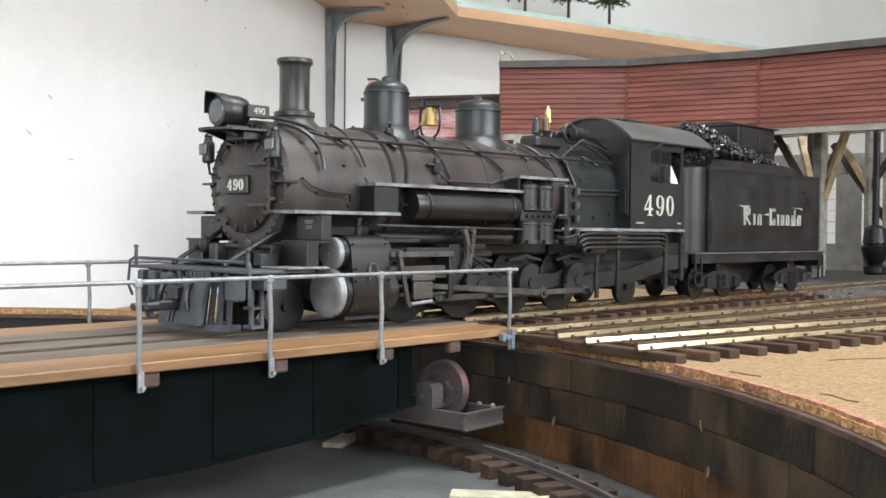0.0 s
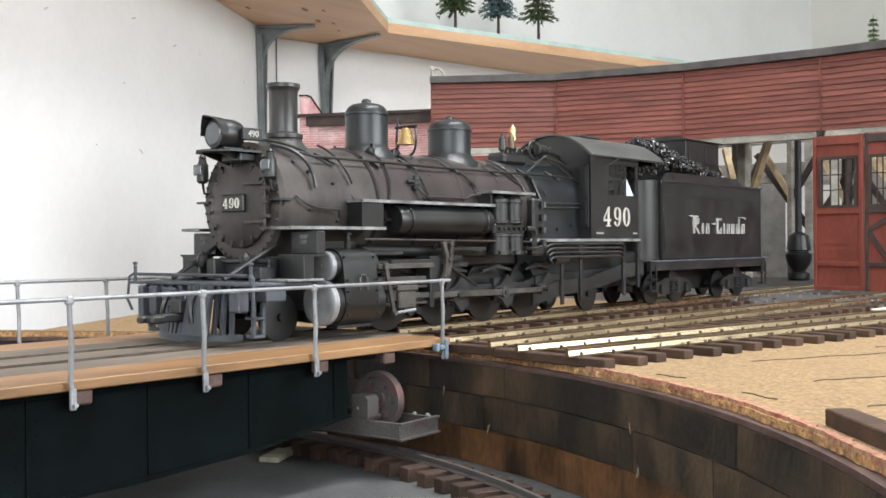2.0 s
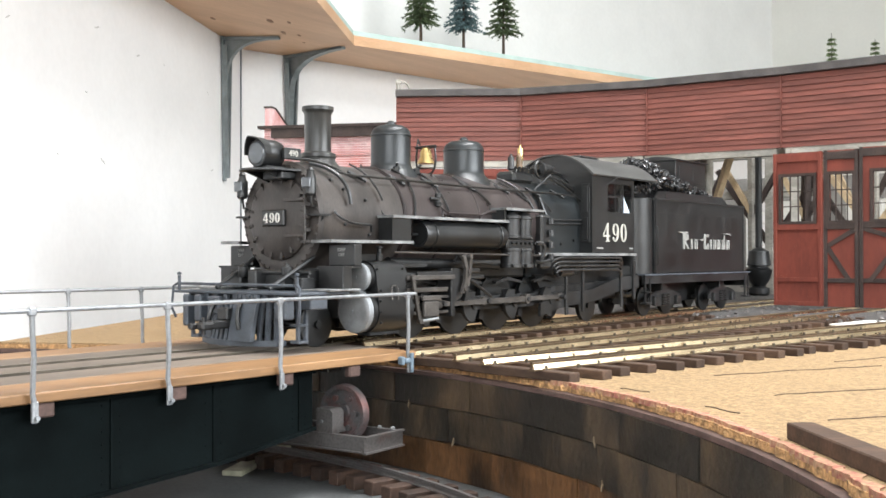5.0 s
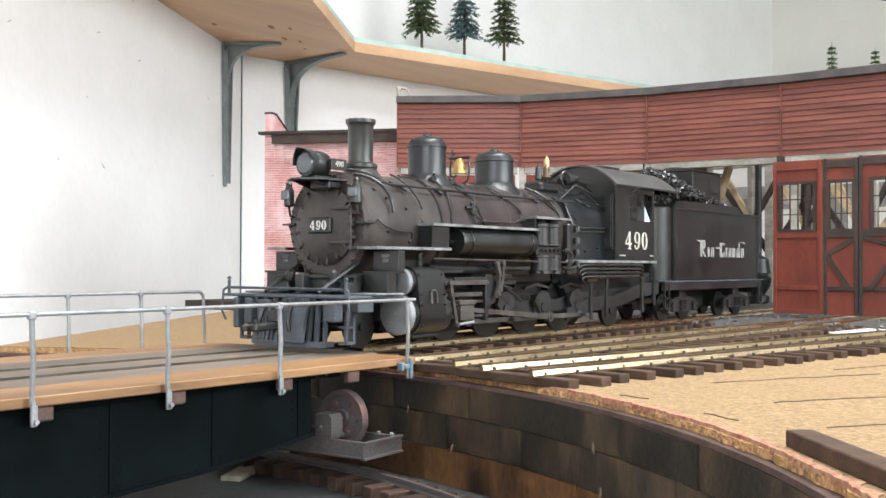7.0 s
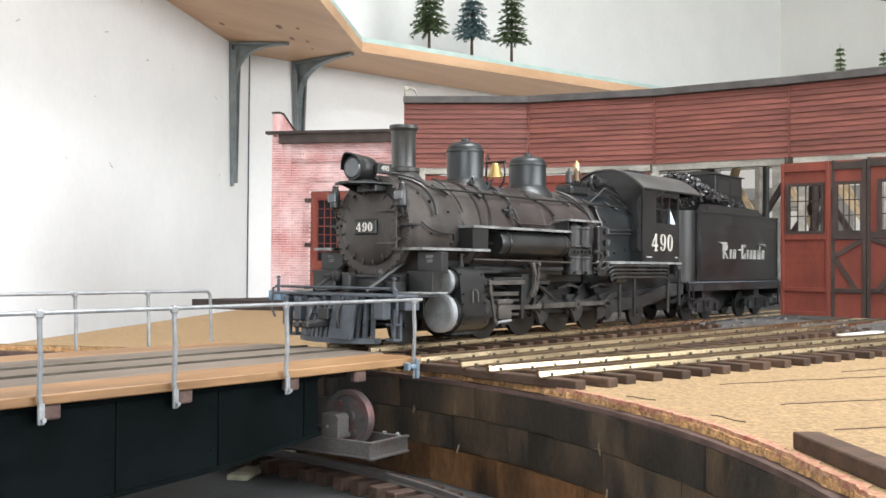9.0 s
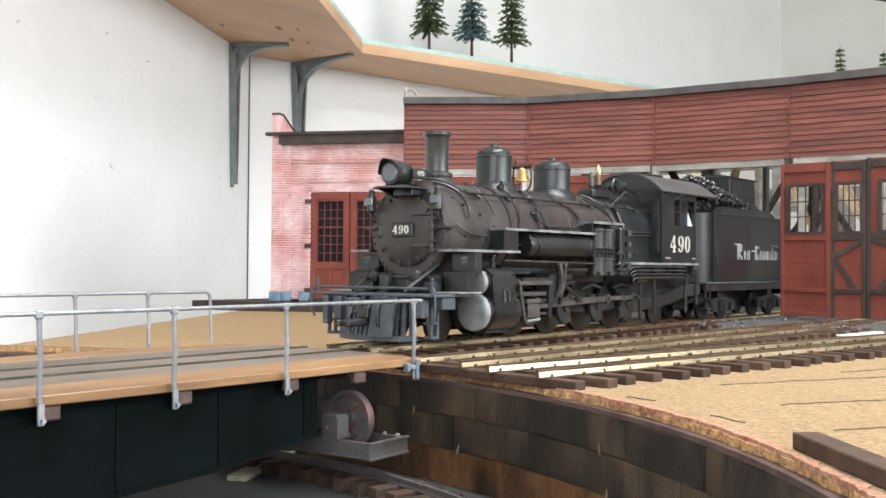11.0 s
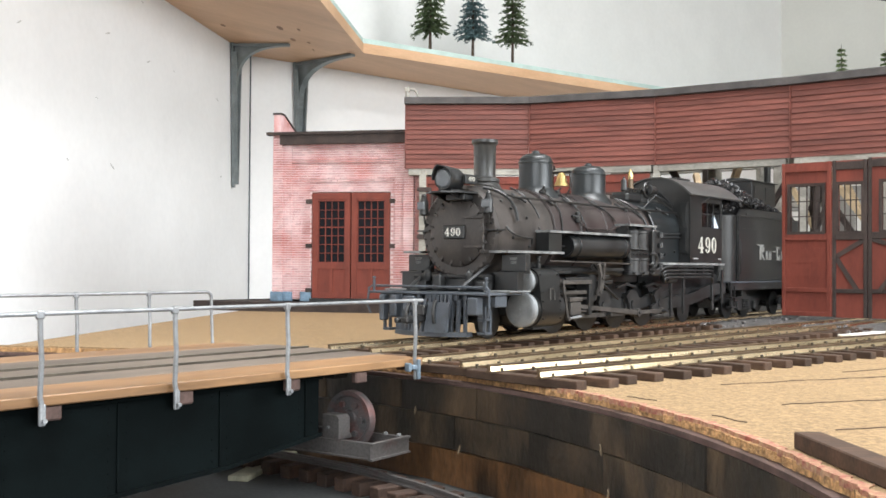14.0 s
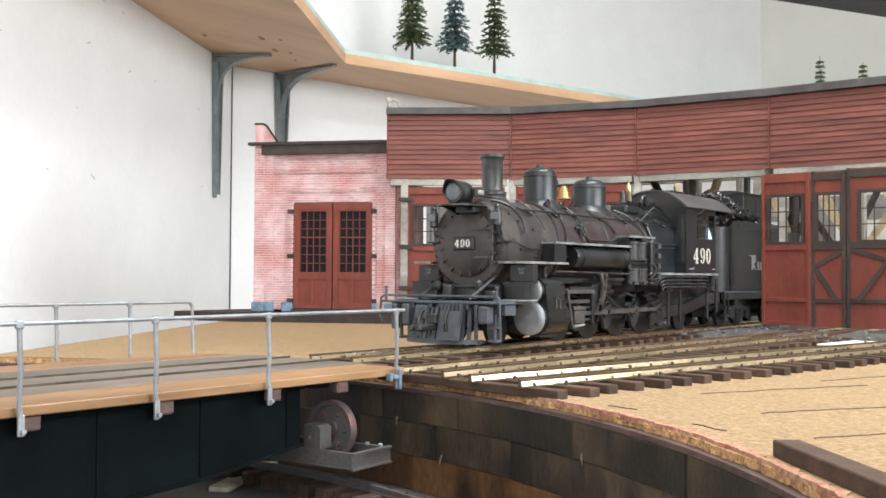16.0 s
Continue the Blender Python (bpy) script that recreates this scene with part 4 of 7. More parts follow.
c = stall_leaf(0.105, 0.218, True, "red stall door leaf with brown cross braces and wide window", True)
c.matrix_basis = pose(0.619, -0.1895, 0.001, 0, 0, -88)
for i in (0, 1):
    m, w = seg(i)
    for k in (0, 1):
        o = stall_leaf(w / 2 - (0.022 if i == 0 else 0.009), ZB - 0.018, False, "closed red-oxide stall door leaf with barred window")
        o.matrix_basis = m @ pose((0.034 if i == 0 else 0.0085) + k * (w / 2 - 0.0085 - (0.013 if i == 0 else 0)), 0.006, 0.005)
# hinge straps of the closed leaf beside the brick house
m, w = seg(0)
for z in (0.045, 0.115, 0.195):
    bm = bm_()
    bx(bm, 0.022, 0.046, -0.0045, -0.0005, z, z + 0.007, 0.0005)
    tagged(part("strap_hinge", bm, M_BROWN, house, at=m))

# unseen roof strips, added to cut the light falling into the stalls
for i in range(5):
    m, w = seg(i)
    bm = bm_()
    mm = m @ Matrix.Translation((0, 0.0505, ZT - 0.008)) @ Matrix.Rotation(radians(4), 4, "X")
    bx(bm, -0.002, w + 0.020, 0.0, 0.15, -0.006, 0.0)
    part("roof_panel", bm, M_ROOFEDGE, house, "unseen charcoal roof strip added to shade the stalls", at=mm)

# inner framing seen through the open stall
for k in range(9):
    y = -0.36 + k * 0.105
    x = 1.14 - 0.9 * max(0.0, y - 0.2) ** 1.5
    bm = bm_()
    bx(bm, -0.007, 0.007, -0.007, 0.007, G, 0.30, 0.0008)
    part("timber_post", bm, M_LINTEL if k % 2 else M_BROWN, house, at=pose(x, y, 0, 0, 0, 12 * k))
    for side, mt in ((1, M_TAN), (-1, M_BROWN)):
        bm = bm_()
        mm, L_ = along((x, y, 0.13 + 0.012 * (k % 3)), (x, y + side * 0.055, 0.245))
        bx(bm, -0.0048, 0.0048, -0.0048, 0.0048, 0, L_, m=mm)
        part("knee_brace", bm, mt, house)
for x, y, s, h in ((0.98, 0.190, 0.008, 0.32), (1.06, -0.085, 0.008, 0.32), (1.22, 0.16, 0.008, 0.34), (1.22, -0.02, 0.008, 0.34), (0.86, 0.140, 0.007, 0.30), (1.24, 0.30, 0.008, 0.34)):
    bm = bm_()
    bx(bm, -s, s, -s, s, G, h, 0.0008)
    part("timber_post", bm, M_LINTEL, house, at=pose(x, y, 0))
for p, q, mt in (((0.98, 0.185, 0.13), (0.93, 0.12, 0.26), M_TAN), ((1.06, -0.08, 0.12), (1.05, 0.02, 0.26), M_TAN), ((1.22, 0.155, 0.10), (1.22, 0.05, 0.25), M_BROWN), ((1.22, 0.165, 0.10), (1.22, 0.27, 0.25), M_BROWN),
                 ((0.86, 0.145, 0.12), (0.82, 0.20, 0.24), M_BROWN), ((1.06, -0.09, 0.12), (1.06, -0.18, 0.25), M_TAN), ((1.22, -0.015, 0.09), (1.21, 0.08, 0.24), M_BROWN), ((0.98, 0.195, 0.11), (1.05, 0.26, 0.25), M_TAN)):
    bm = bm_()
    mm, L_ = along(p, q)
    bx(bm, -0.0055, 0.0055, -0.0055, 0.0055, 0, L_, m=mm)
    part("knee_brace", bm, mt, house)
for z, y0, y1, x in ((0.25, -0.30, 0.40, 0.97), (0.27, -0.30, 0.45, 1.22), (0.19, 0.06, 0.45, 1.225)):
    bm = bm_()
    bx(bm, x - 0.007, x + 0.007, y0, y1, z, z + 0.016, 0.0008)
    part("cross_beam", bm, M_LINTEL, house)
for y in (-0.10, 0.02, 0.15, 0.28):
    bm = bm_()
    mm, L_ = along((0.75, y, 0.255), (1.30, y + 0.03, 0.30))
    bx(bm, -0.006, 0.006, -0.006, 0.006, 0, L_, m=mm)
    part("rafter", bm, M_LINTEL, house)
# rear wall with windows, its whitewash darkened in colour for the interior's shade
rear = [(1.02, 0.86), (1.30, 0.46), (1.37, 0.10), (1.37, -0.34), (1.30, -0.75)]
for i in range(4):
    p, q = Vector((*rear[i], 0)), Vector((*rear[i + 1], 0))
    m, w = Matrix.Translation(p) @ Matrix.Rotation(math.atan2(q.y - p.y, q.x - p.x), 4, "Z"), (q - p).length
    at = 0.0
    rw = thing("rear_wall", "grey rear wall with tall windows, darkened for interior shade", "", at=m)
    rw.parent = house
    pieces = []
    wins = [(w * 0.10, w * 0.42), (w * 0.56, w * 0.90)]
    for a, b in wins:
        pieces += [(at, a, G, 0.24), (a, b, G, 0.05), (a, b, 0.19, 0.24)]
        at = b
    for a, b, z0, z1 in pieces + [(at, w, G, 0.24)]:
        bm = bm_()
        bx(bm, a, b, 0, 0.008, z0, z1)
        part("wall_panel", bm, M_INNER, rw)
    for a, b in wins:
        bm = bm_()
        for k in range(5):
            x = a + (b - a) * k / 4
            bx(bm, x - 0.001, x + 0.001, 0.002, 0.006, 0.05, 0.19)
        for k in range(7):
            z = 0.05 + 0.14 * k / 6
            bx(bm, a, b, 0.0025, 0.0055, z - 0.001, z + 0.001)
        part("window_grille", bm, M_WHITE, rw)


def stove():
    t = thing("pot_belly_stove", "black iron pot-belly stove with a tall flue", "stove")
    bm = bm_()
    lathe(bm, [(0.017, 0), (0.020, 0.004), (0.020, 0.014), (0.012, 0.018), (0.020, 0.030), (0.024, 0.042), (0.025, 0.050), (0.018, 0.053), (0.018, 0.056), (0.023, 0.058), (0.019, 0.085), (0.007, 0.092)], n=24)
    part("body", bm, M_BLACK, t)
    bm = bm_()
    cyl(bm, (0, 0, 0.09), (0, 0, 0.33), 0.0065, 12)
    part("flue", bm, M_BLACK, t)
    t.matrix_basis = pose(1.12, 0.145, -0.0035)


stove()

# small grey fitting on the roof's end
bm = bm_()
cyl(bm, (0, 0, 0), (0, 0, 0.012), 0.0035, 8)
bx(bm, -0.004, 0.004, -0.004, 0.004, 0.010, 0.018, 0.001)
pipe(bm, bend((0.004, 0, 0.014), (0.016, -0.002, 0.016), (0.020, -0.004, 0.0)), 0.002)
tagged(part("roof_vent", bm, M_LINTEL, at=pose(0.508, 0.538, ZT, 0, 0, -55)), "small grey vent fitting on the roof edge", "vent")


# ---- brick engine house ----
def brick_house():
    t = thing("brick_house", "small chalky pink-red brick engine house with double doors", "brick building")
    W, HT = 0.256, 0.288
    d0, d1, dh = 0.070, 0.213, 0.188

    def proud(u, z):
        y = 0.0
        if u < 0.018 or u > W - 0.018:
            y = 0.008
        elif u < 0.034 or u > W - 0.034:
            y = 0.0035
        if u > 0.034 and u < W - 0.034:
            if z > 0.262 or 0.236 < z < 0.244:
                y = max(y, 0.003)
            if z > 0.205 and z < 0.212 and d0 - 0.01 < u < d1 + 0.01:
                y = max(y, 0.0025)
        if d0 - 0.014 < u < d0 and z < 0.205 or d1 < u < d1 + 0.014 and z < 0.205:
            y = max(y, 0.0015)
        return y
    for name, us in (("front_brickwork", 1),):
        bm = bm_()
        ch, bw = 0.0042, 0.0112
        z, row = 0.0, 0
        rb = random.Random(4)
        while z < HT - 0.002:
            u = -bw * 0.5 * (row % 2)
            while u < W:
                a, b = max(u, 0) + 0.0003, min(u + bw, W) - 0.0003
                if b - a > 0.001:
                    c = (a + b) / 2
                    if z < dh:
                        if d0 < c < d1:
                            u += bw
                            continue
                        if a < d0 < b:
                            b = d0
                        if a < d1 < b:
                            a = d1
                    jit = rb.uniform(0, 0.0004)
                    ends = [a] + [k for k in (0.018, 0.034, W - 0.034, W - 0.018) if a < k < b] + [b]
                    for e, g in zip(ends, ends[1:]):
                        bx(bm, e, g, -proud((e + g) / 2, z) - jit - 0.001, 0.004, z + 0.00045, z + ch - 0.00045)
                u += bw
            z += ch
            row += 1
        tagged(part(name, bm, M_BRICK, t, "chalky pink brickwork in fine courses"), kind="stuff")
    bm = bm_()
    for a, b, z0, z1 in ((0.0, d0, 0, HT), (d1, W, 0, HT), (d0, d1, dh, HT)):
        bx(bm, a, b, 0.0, 0.010, z0, z1)
    for a, b, p in ((0.0004, 0.0178, 0.008), (0.0178, 0.0338, 0.0035), (W - 0.0338, W - 0.0178, 0.0035), (W - 0.0178, W - 0.0004, 0.008), (0.0338, d0 - 0.0002, 0.0), (d1 + 0.0002, W - 0.0338, 0.0)):
        part("mortar_bed", (lambda q: (bx(q, a, b, -p - 0.0003, -0.0001, 0.0, HT - 0.004), q)[1])(bm_()), M_MORTAR, t)
    part("mortar_bed", (lambda q: (bx(q, d0 - 0.0002, d1 + 0.0002, -0.0003, -0.0001, dh + 0.0002, HT - 0.004), q)[1])(bm_()), M_MORTAR, t)
    part("backing_wall", bm, M_MORTAR, t)
    # left side wall with a stepped, sloping parapet
    bm = bm_()
    ch = 0.0042
    prism(bm, [(0.010, 0), (0.22, 0), (0.22, 0.285), (0.105, 0.292), (0.016, 0.326), (-0.004, 0.326), (-0.004, HT), (0.010, HT)], "x", -0.0005, 0.012)
    part("side_wall", bm, M_BRICK, t)
    bm = bm_()
    bx(bm, -0.002, 0.0135, -0.006, 0.018, 0.326, 0.329)
    mm, L_ = along((0.0058, 0.018, 0.3262), (0.0058, 0.106, 0.2926))
    bx(bm, -0.0078, 0.0078, -0.0012, 0.0018, 0, L_, m=mm)
    part("coping", bm, M_BROWN, t)
    bm = bm_()
    bx(bm, W - 0.012, W, 0.010, 0.22, 0, HT)
    part("side_wall", bm, M_BRICK, t)
    bm = bm_()
    bx(bm, 0.0, W, 0.212, 0.22, 0, HT)
    part("rear_wall", bm, M_BRICK, t)
    bm = bm_()
    for row in range(53):
        x = W + 0.0005
        while x < W + 0.026:
            e = min(x + (0.0112 if row % 2 or x > W + 0.001 else 0.0056), W + 0.026)
            bx(bm, x, e - 0.0005, -0.002, 0.012, row * 0.0042 + 0.0003, row * 0.0042 + 0.0040)
            x = e
    tagged(part("pier_brickwork", bm, M_BRICK, t, "narrow brick pier beside the stall"), kind="stuff")
    bm = bm_()
    bx(bm, 0.013, W, 0.0, 0.21, HT, HT + 0.003)
    part("roof", bm, M_ROOFEDGE, t)
    bm = bm_()
    bx(bm, -0.010, W + 0.004, -0.016, 0.0005, HT + 0.0005, HT + 0.0055)
    bx(bm, 0.014, W, -0.013, -0.001, HT - 0.016, HT + 0.0005)
    part("cornice", bm, M_BROWN, t, "dark brown timber cornice")
    for a, b in ((-0.003, 0.019), (0.019, 0.035), (0.050, d0), (d1, d1 + 0.014), (W - 0.019, W + 0.003)):
        bm = bm_()
        bx(bm, a, b, -proud((a + b) / 2, 0.01) - 0.003, 0.002, -0.004, 0.013, 0.001)
        part("plinth_stone", bm, M_BLUEBASE, t)
    for k in (0, 1):
        x0 = d0 + 0.0015 + k * (d1 - d0) / 2
        w = (d1 - d0) / 2 - 0.002
        bm = bm_()
        zs, zh, fx = 0.066, 0.172, 0.0115
        bx(bm, x0, x0 + w, 0.0, 0.004, 0.002, zs)
        bx(bm, x0, x0 + w, 0.0, 0.004, zh, dh - 0.001)
        bx(bm, x0, x0 + fx, 0.0, 0.004, zs, zh)
        bx(bm, x0 + w - fx, x0 + w, 0.0, 0.004, zs, zh)
        dd = part("door", bm, M_DOORRED, t, "red-oxide panelled door leaf")
        bm = bm_()
        for n_, (a, b, z0, z1) in enumerate(((x0, x0 + w, 0.002, 0.012), (x0, x0 + w, zs - 0.013, zs), (x0, x0 + w, zh, zh + 0.003), (x0, x0 + fx - 0.002, 0.002, dh - 0.002), (x0 + w - fx + 0.002, x0 + w, 0.002, dh - 0.002), (x0 + w / 2 - 0.003, x0 + w / 2 + 0.003, 0.012, zs - 0.013), (x0, x0 + w, dh - 0.013, dh - 0.002))):
            bx(bm, a, b, -0.0016 - 0.00013 * n_, 0.0, z0 + 0.0001 * n_, z1)
        part("stile", bm, M_DOORRED, dd)
        bm = bm_()
        bx(bm, x0 + fx, x0 + w - fx, 0.0028, 0.0035, zs, zh)
        part("pane", bm, M_DARKGLASS, dd)
        for j in range(1, 4):
            bm = bm_()
            x = x0 + fx + (w - 2 * fx) * j / 4
            bx(bm, x - 0.0006, x + 0.0006, 0.0008, 0.0027, zs, zh)
            part("muntin", bm, M_DOORRED, dd)
        for j in range(1, 7):
            bm = bm_()
            z = zs + (zh - zs) * j / 7
            hw_ = 0.0011 if j == 4 else 0.0006
            bx(bm, x0 + fx, x0 + w - fx, 0.0008, 0.0027, z - hw_, z + hw_)
            part("muntin", bm, M_DOORRED, dd)
        for z in (0.012, 0.090, 0.168):
            bm = bm_()
            hx = d0 if k == 0 else d1
            s = -1 if k == 0 else 1
            bx(bm, hx - 0.001 if s > 0 else hx - 0.010, hx + 0.010 if s > 0 else hx + 0.001, -0.0045, -0.0012, z, z + 0.0075, 0.0006)
            part("hinge", bm, M_BROWN, dd)
    bm = bm_()
    bx(bm, d0, d1, -0.012, 0.004, -0.004, 0.0015)
    part("threshold", bm, M_BLACK, t)
    return t


bh = brick_house()
bh.matrix_basis = Matrix.Translation((0.418, 0.769, 0.009)) @ Matrix.Rotation(math.atan2(-0.228, 0.115), 4, "Z")
base = thing("building_base", "dark planed timber base under the brick house", "base")
bm = bm_()
prism(bm, [(-0.150, -0.006), (-0.02, -0.040), (0.30, -0.040), (0.30, 0.22), (-0.02, 0.22)], "z", G, 0.0045)
part("plank", bm, M_BROWN, base)
base.matrix_basis = Matrix.Translation((0.418, 0.769, 0)) @ Matrix.Rotation(math.atan2(-0.228, 0.115), 4, "Z")


# ---- locomotive: x runs back from the smokebox front, z from the rail's top ----
ZC, RB = 0.101, 0.046
AX = Matrix.Rotation(radians(90), 4, "Y")  # local z along x


def onx(x, y, z):
    return Matrix.Translation((x, y, z)) @ AX


loco = thing("steam_locomotive", "weathered black narrow-gauge model steam locomotive numbered 490", "locomotive")

bm = bm_()
lathe(bm, [(0.0, 0.0), (RB - 0.003, 0.0), (RB, 0.003), (RB, 0.098)], onx(0, 0, ZC), 64)
smokebox = part("smokebox", bm, M_SMOKE, loco, "graphite grey smokebox")
bm = bm_()
lathe(bm, [(RB + 0.0012, 0.098), (RB + 0.0012, 0.19), (RB + 0.0022, 0.296), (RB + 0.0018, 0.309), (0.034, 0.311), (0.034, 0.320)], onx(0, 0, ZC), 64)
boiler = part("boiler", bm, M_BOILER, loco, "dull brownish black boiler jacket")
for x in (0.0985, 0.150, 0.205, 0.262, 0.300):
    bm = bm_()
    lathe(bm, [(RB + 0.0012, 0), (RB + 0.0024, 0.0006), (RB + 0.0024, 0.0030), (RB + 0.0012, 0.0036)], onx(x, 0, ZC), 64)
    part("boiler_band", bm, M_BOILER, boiler)
# firebox sides
bm = bm_()
arch = [(0.0330 * math.cos(radians(a)), 0.1150 + 0.0350 * math.sin(radians(a))) for a in range(0, 181, 10)]
prism(bm, [(0.0320, 0.050)] + arch + [(-0.0320, 0.050)], "x", 0.305, 0.4138)
part("firebox", bm, M_DOME, loco, "satin black firebox jacket")
for s in (-1, 1):
    bm = bm_()
    pipe(bm, [(0.318, s * 0.0345, 0.1060), (0.345, s * 0.0350, 0.1085), (0.412, s * 0.0350, 0.1100)], 0.0011)
    pipe(bm, [(0.322, s * 0.0345, 0.1020), (0.350, s * 0.0350, 0.1045), (0.412, s * 0.0350, 0.1060)], 0.0009)
    part("side_pipe", bm, M_FRAME, loco)
    for x, z in ((0.345, 0.090), (0.372, 0.084), (0.398, 0.088)):
        bm = bm_()
        cyl(bm, (x, s * 0.0318, z), (x, s * 0.0345, z), 0.0016, 8)
        part("washout_plug", bm, M_FRAME, loco)
# front door with its ring of dogs
bm = bm_()
lathe(bm, [(RB - 0.0125, -0.0005), (RB - 0.0125, -0.0022), (RB - 0.016, -0.0040), (0.012, -0.0062), (0.0, -0.0066)][::-1], onx(0, 0, ZC), 48)
door = part("smokebox_door", bm, M_SMOKE, smokebox)
for i in range(16):
    a = 2 * math.pi * (i + 0.5) / 16
    bm = bm_()
    mm = onx(0, 0, ZC) @ Matrix.Rotation(a, 4, "Z")
    bx(bm, RB - 0.0180, RB - 0.0125, -0.0011, 0.0011, -0.0048, -0.0022, m=mm)
    cyl(bm, mm @ Vector((RB - 0.0140, 0, -0.0022)), mm @ Vector((RB - 0.0140, 0, -0.0056)), 0.0011, 6)
    part("door_dog", bm, M_SMOKE, smokebox)
for i in range(40):
    a = 2 * math.pi * i / 40
    bm = bm_()
    mm = onx(0, 0, ZC) @ Matrix.Rotation(a, 4, "Z")
    lathe(bm, [(0.0011, 0.0), (0.0011, -0.0010), (0.0005, -0.0016), (0, -0.0017)], mm @ Matrix.Translation((RB - 0.0042, 0, 0.0001)), 6)
    part("rivet", bm, M_SMOKE, smokebox)
# hinge straps at the door's near side
for dz in (0.014, -0.014):
    bm = bm_()
    bx(bm, -0.0085, -0.0060, -0.034, -0.012, dz - 0.0010, dz + 0.0010, m=Matrix.Translation((0, 0, ZC)))
    part("hinge_strap", bm, M_SMOKE, smokebox)
bm = bm_()
cyl(bm, (-0.0062, -0.0335, ZC - 0.021), (-0.0062, -0.0335, ZC + 0.021), 0.0012, 8)
for dz in (-0.019, -0.010, 0.0, 0.010, 0.019):
    bx(bm, -0.0082, -0.002, -0.0360, -0.0310, ZC + dz - 0.0012, ZC + dz + 0.0012)
part("hinge_rod", bm, M_SMOKE, smokebox)
# number plate
bm = bm_()
bx(bm, -0.0090, -0.0055, -0.0128, 0.0128, ZC - 0.0066, ZC + 0.0066, 0.0010)
plate = part("number_plate", bm, M_BLACK, loco, "black number plate with white numerals")
FACE = Matrix(((0, 0, -1, 0), (-1, 0, 0, 0), (0, 1, 0, 0), (0, 0, 0, 1)))  # text facing -x
SIDE = Matrix(((1, 0, 0, 0), (0, 0, -1, 0), (0, 1, 0, 0), (0, 0, 0, 1)))  # text facing -y
numerals("cab_number", 0.0078, Matrix.Translation((-0.0091, 0, ZC)) @ FACE @ Matrix.Diagonal((1.15, 1, 1, 1)), M_WHITE, plate, "white roman numerals")

# stack
bm = bm_()
lathe(bm, [(0.022, 0.135), (0.0195, 0.144), (0.0150, 0.149), (0.0142, 0.1515), (0.0150, 0.1525), (0.0150, 0.1555), (0.0113, 0.157), (0.0109, 0.160), (0.0112, 0.188), (0.0120, 0.190), (0.0132, 0.1915), (0.0132, 0.1945), (0.0104, 0.1945), (0.0100, 0.170), (0, 0.169)], Matrix.Translation((0.042, 0, 0)), 40)
part("chimney", bm, M_STACK, loco, "worn dark iron smoke stack")


def dome(x, r, top, label):
    bm = bm_()
    z0 = ZC + math.sqrt(RB ** 2 - 0.0) - 0.006
    h = top - 0.004
    lathe(bm, [(r + 0.009, z0 - 0.002), (r + 0.005, z0 + 0.005), (r + 0.001, z0 + 0.0095), (r, z0 + 0.013), (r, h - 0.0110), (r + 0.0007, h - 0.0106), (r + 0.0007, h - 0.0094), (r - 0.0001, h - 0.0088), (r - 0.0007, h - 0.0062), (r - 0.0028, h - 0.0032), (r - 0.0062, h - 0.0013), (r - 0.0115, h - 0.0002), (0.0042, h), (0.0040, h + 0.0022), (0.0022, h + 0.0036), (0, h + 0.0040)], Matrix.Translation((x, 0, 0)), 40)
    return part("dome", bm, M_DOME, loco, label)


sand = dome(0.1345, 0.0180, 0.1930, "satin black sand dome")
steam = dome(0.2440, 0.0198, 0.1882, "satin black steam dome")
for s in (-1, 1):
    for dx in (-0.014, 0.014):
        bm = bm_()
        bx(bm, 0.1345 + dx - 0.003, 0.1345 + dx + 0.003, s * 0.0185 - 0.0025, s * 0.0185 + 0.0025, 0.1435, 0.1500, 0.001)
        cyl(bm, (0.1345 + dx, s * 0.0185, 0.149), (0.1345 + dx * 1.2, s * 0.022, 0.153), 0.0011, 6)
        part("sand_valve", bm, M_BLACK, loco)
# sand pipes down the boiler's flank
for x, x2 in ((0.118, 0.108), (0.150, 0.163)):
    bm = bm_()
    pts = []
    for i in range(11):
        a = radians(72 - i * 7.5)
        k = i / 10
        pts.append((x + (x2 - x) * k * k, -(RB + 0.0030) * math.cos(a), ZC + (RB + 0.0030) * math.sin(a)))
    pipe(bm, pts, 0.0010)
    part("sand_pipe", bm, M_BLACK, loco)
for x0, x1, a0, a1 in ((0.195, 0.225, 62, 22), (0.062, 0.070, 70, 18), (0.268, 0.292, 60, 30), (0.282, 0.298, 75, 20)):
    bm = bm_()
    pts = [(x0 + (x1 - x0) * i / 8, -(RB + 0.0034) * math.cos(radians(a0 + (a1 - a0) * i / 8)), ZC + (RB + 0.0034) * math.sin(radians(a0 + (a1 - a0) * i / 8))) for i in range(9)]
    pipe(bm, pts, 0.0010)
    part("boiler_pipe", bm, M_BLACK, loco)
# long curved pipe from the smokebox front over the boiler
bm = bm_()
pipe(bm, bend((0.012, -0.020, 0.1445), (0.03, -0.046, 0.140), (0.030, -0.0485, 0.112), 10), 0.0016)
part("blower_pipe", bm, M_BLACK, loco)
bm = bm_()
pipe(bm, bend((0.010, -0.010, 0.1490), (0.055, -0.030, 0.147), (0.075, -0.0485, 0.098), 12), 0.0013)
part("blower_pipe", bm, M_BLACK, loco)

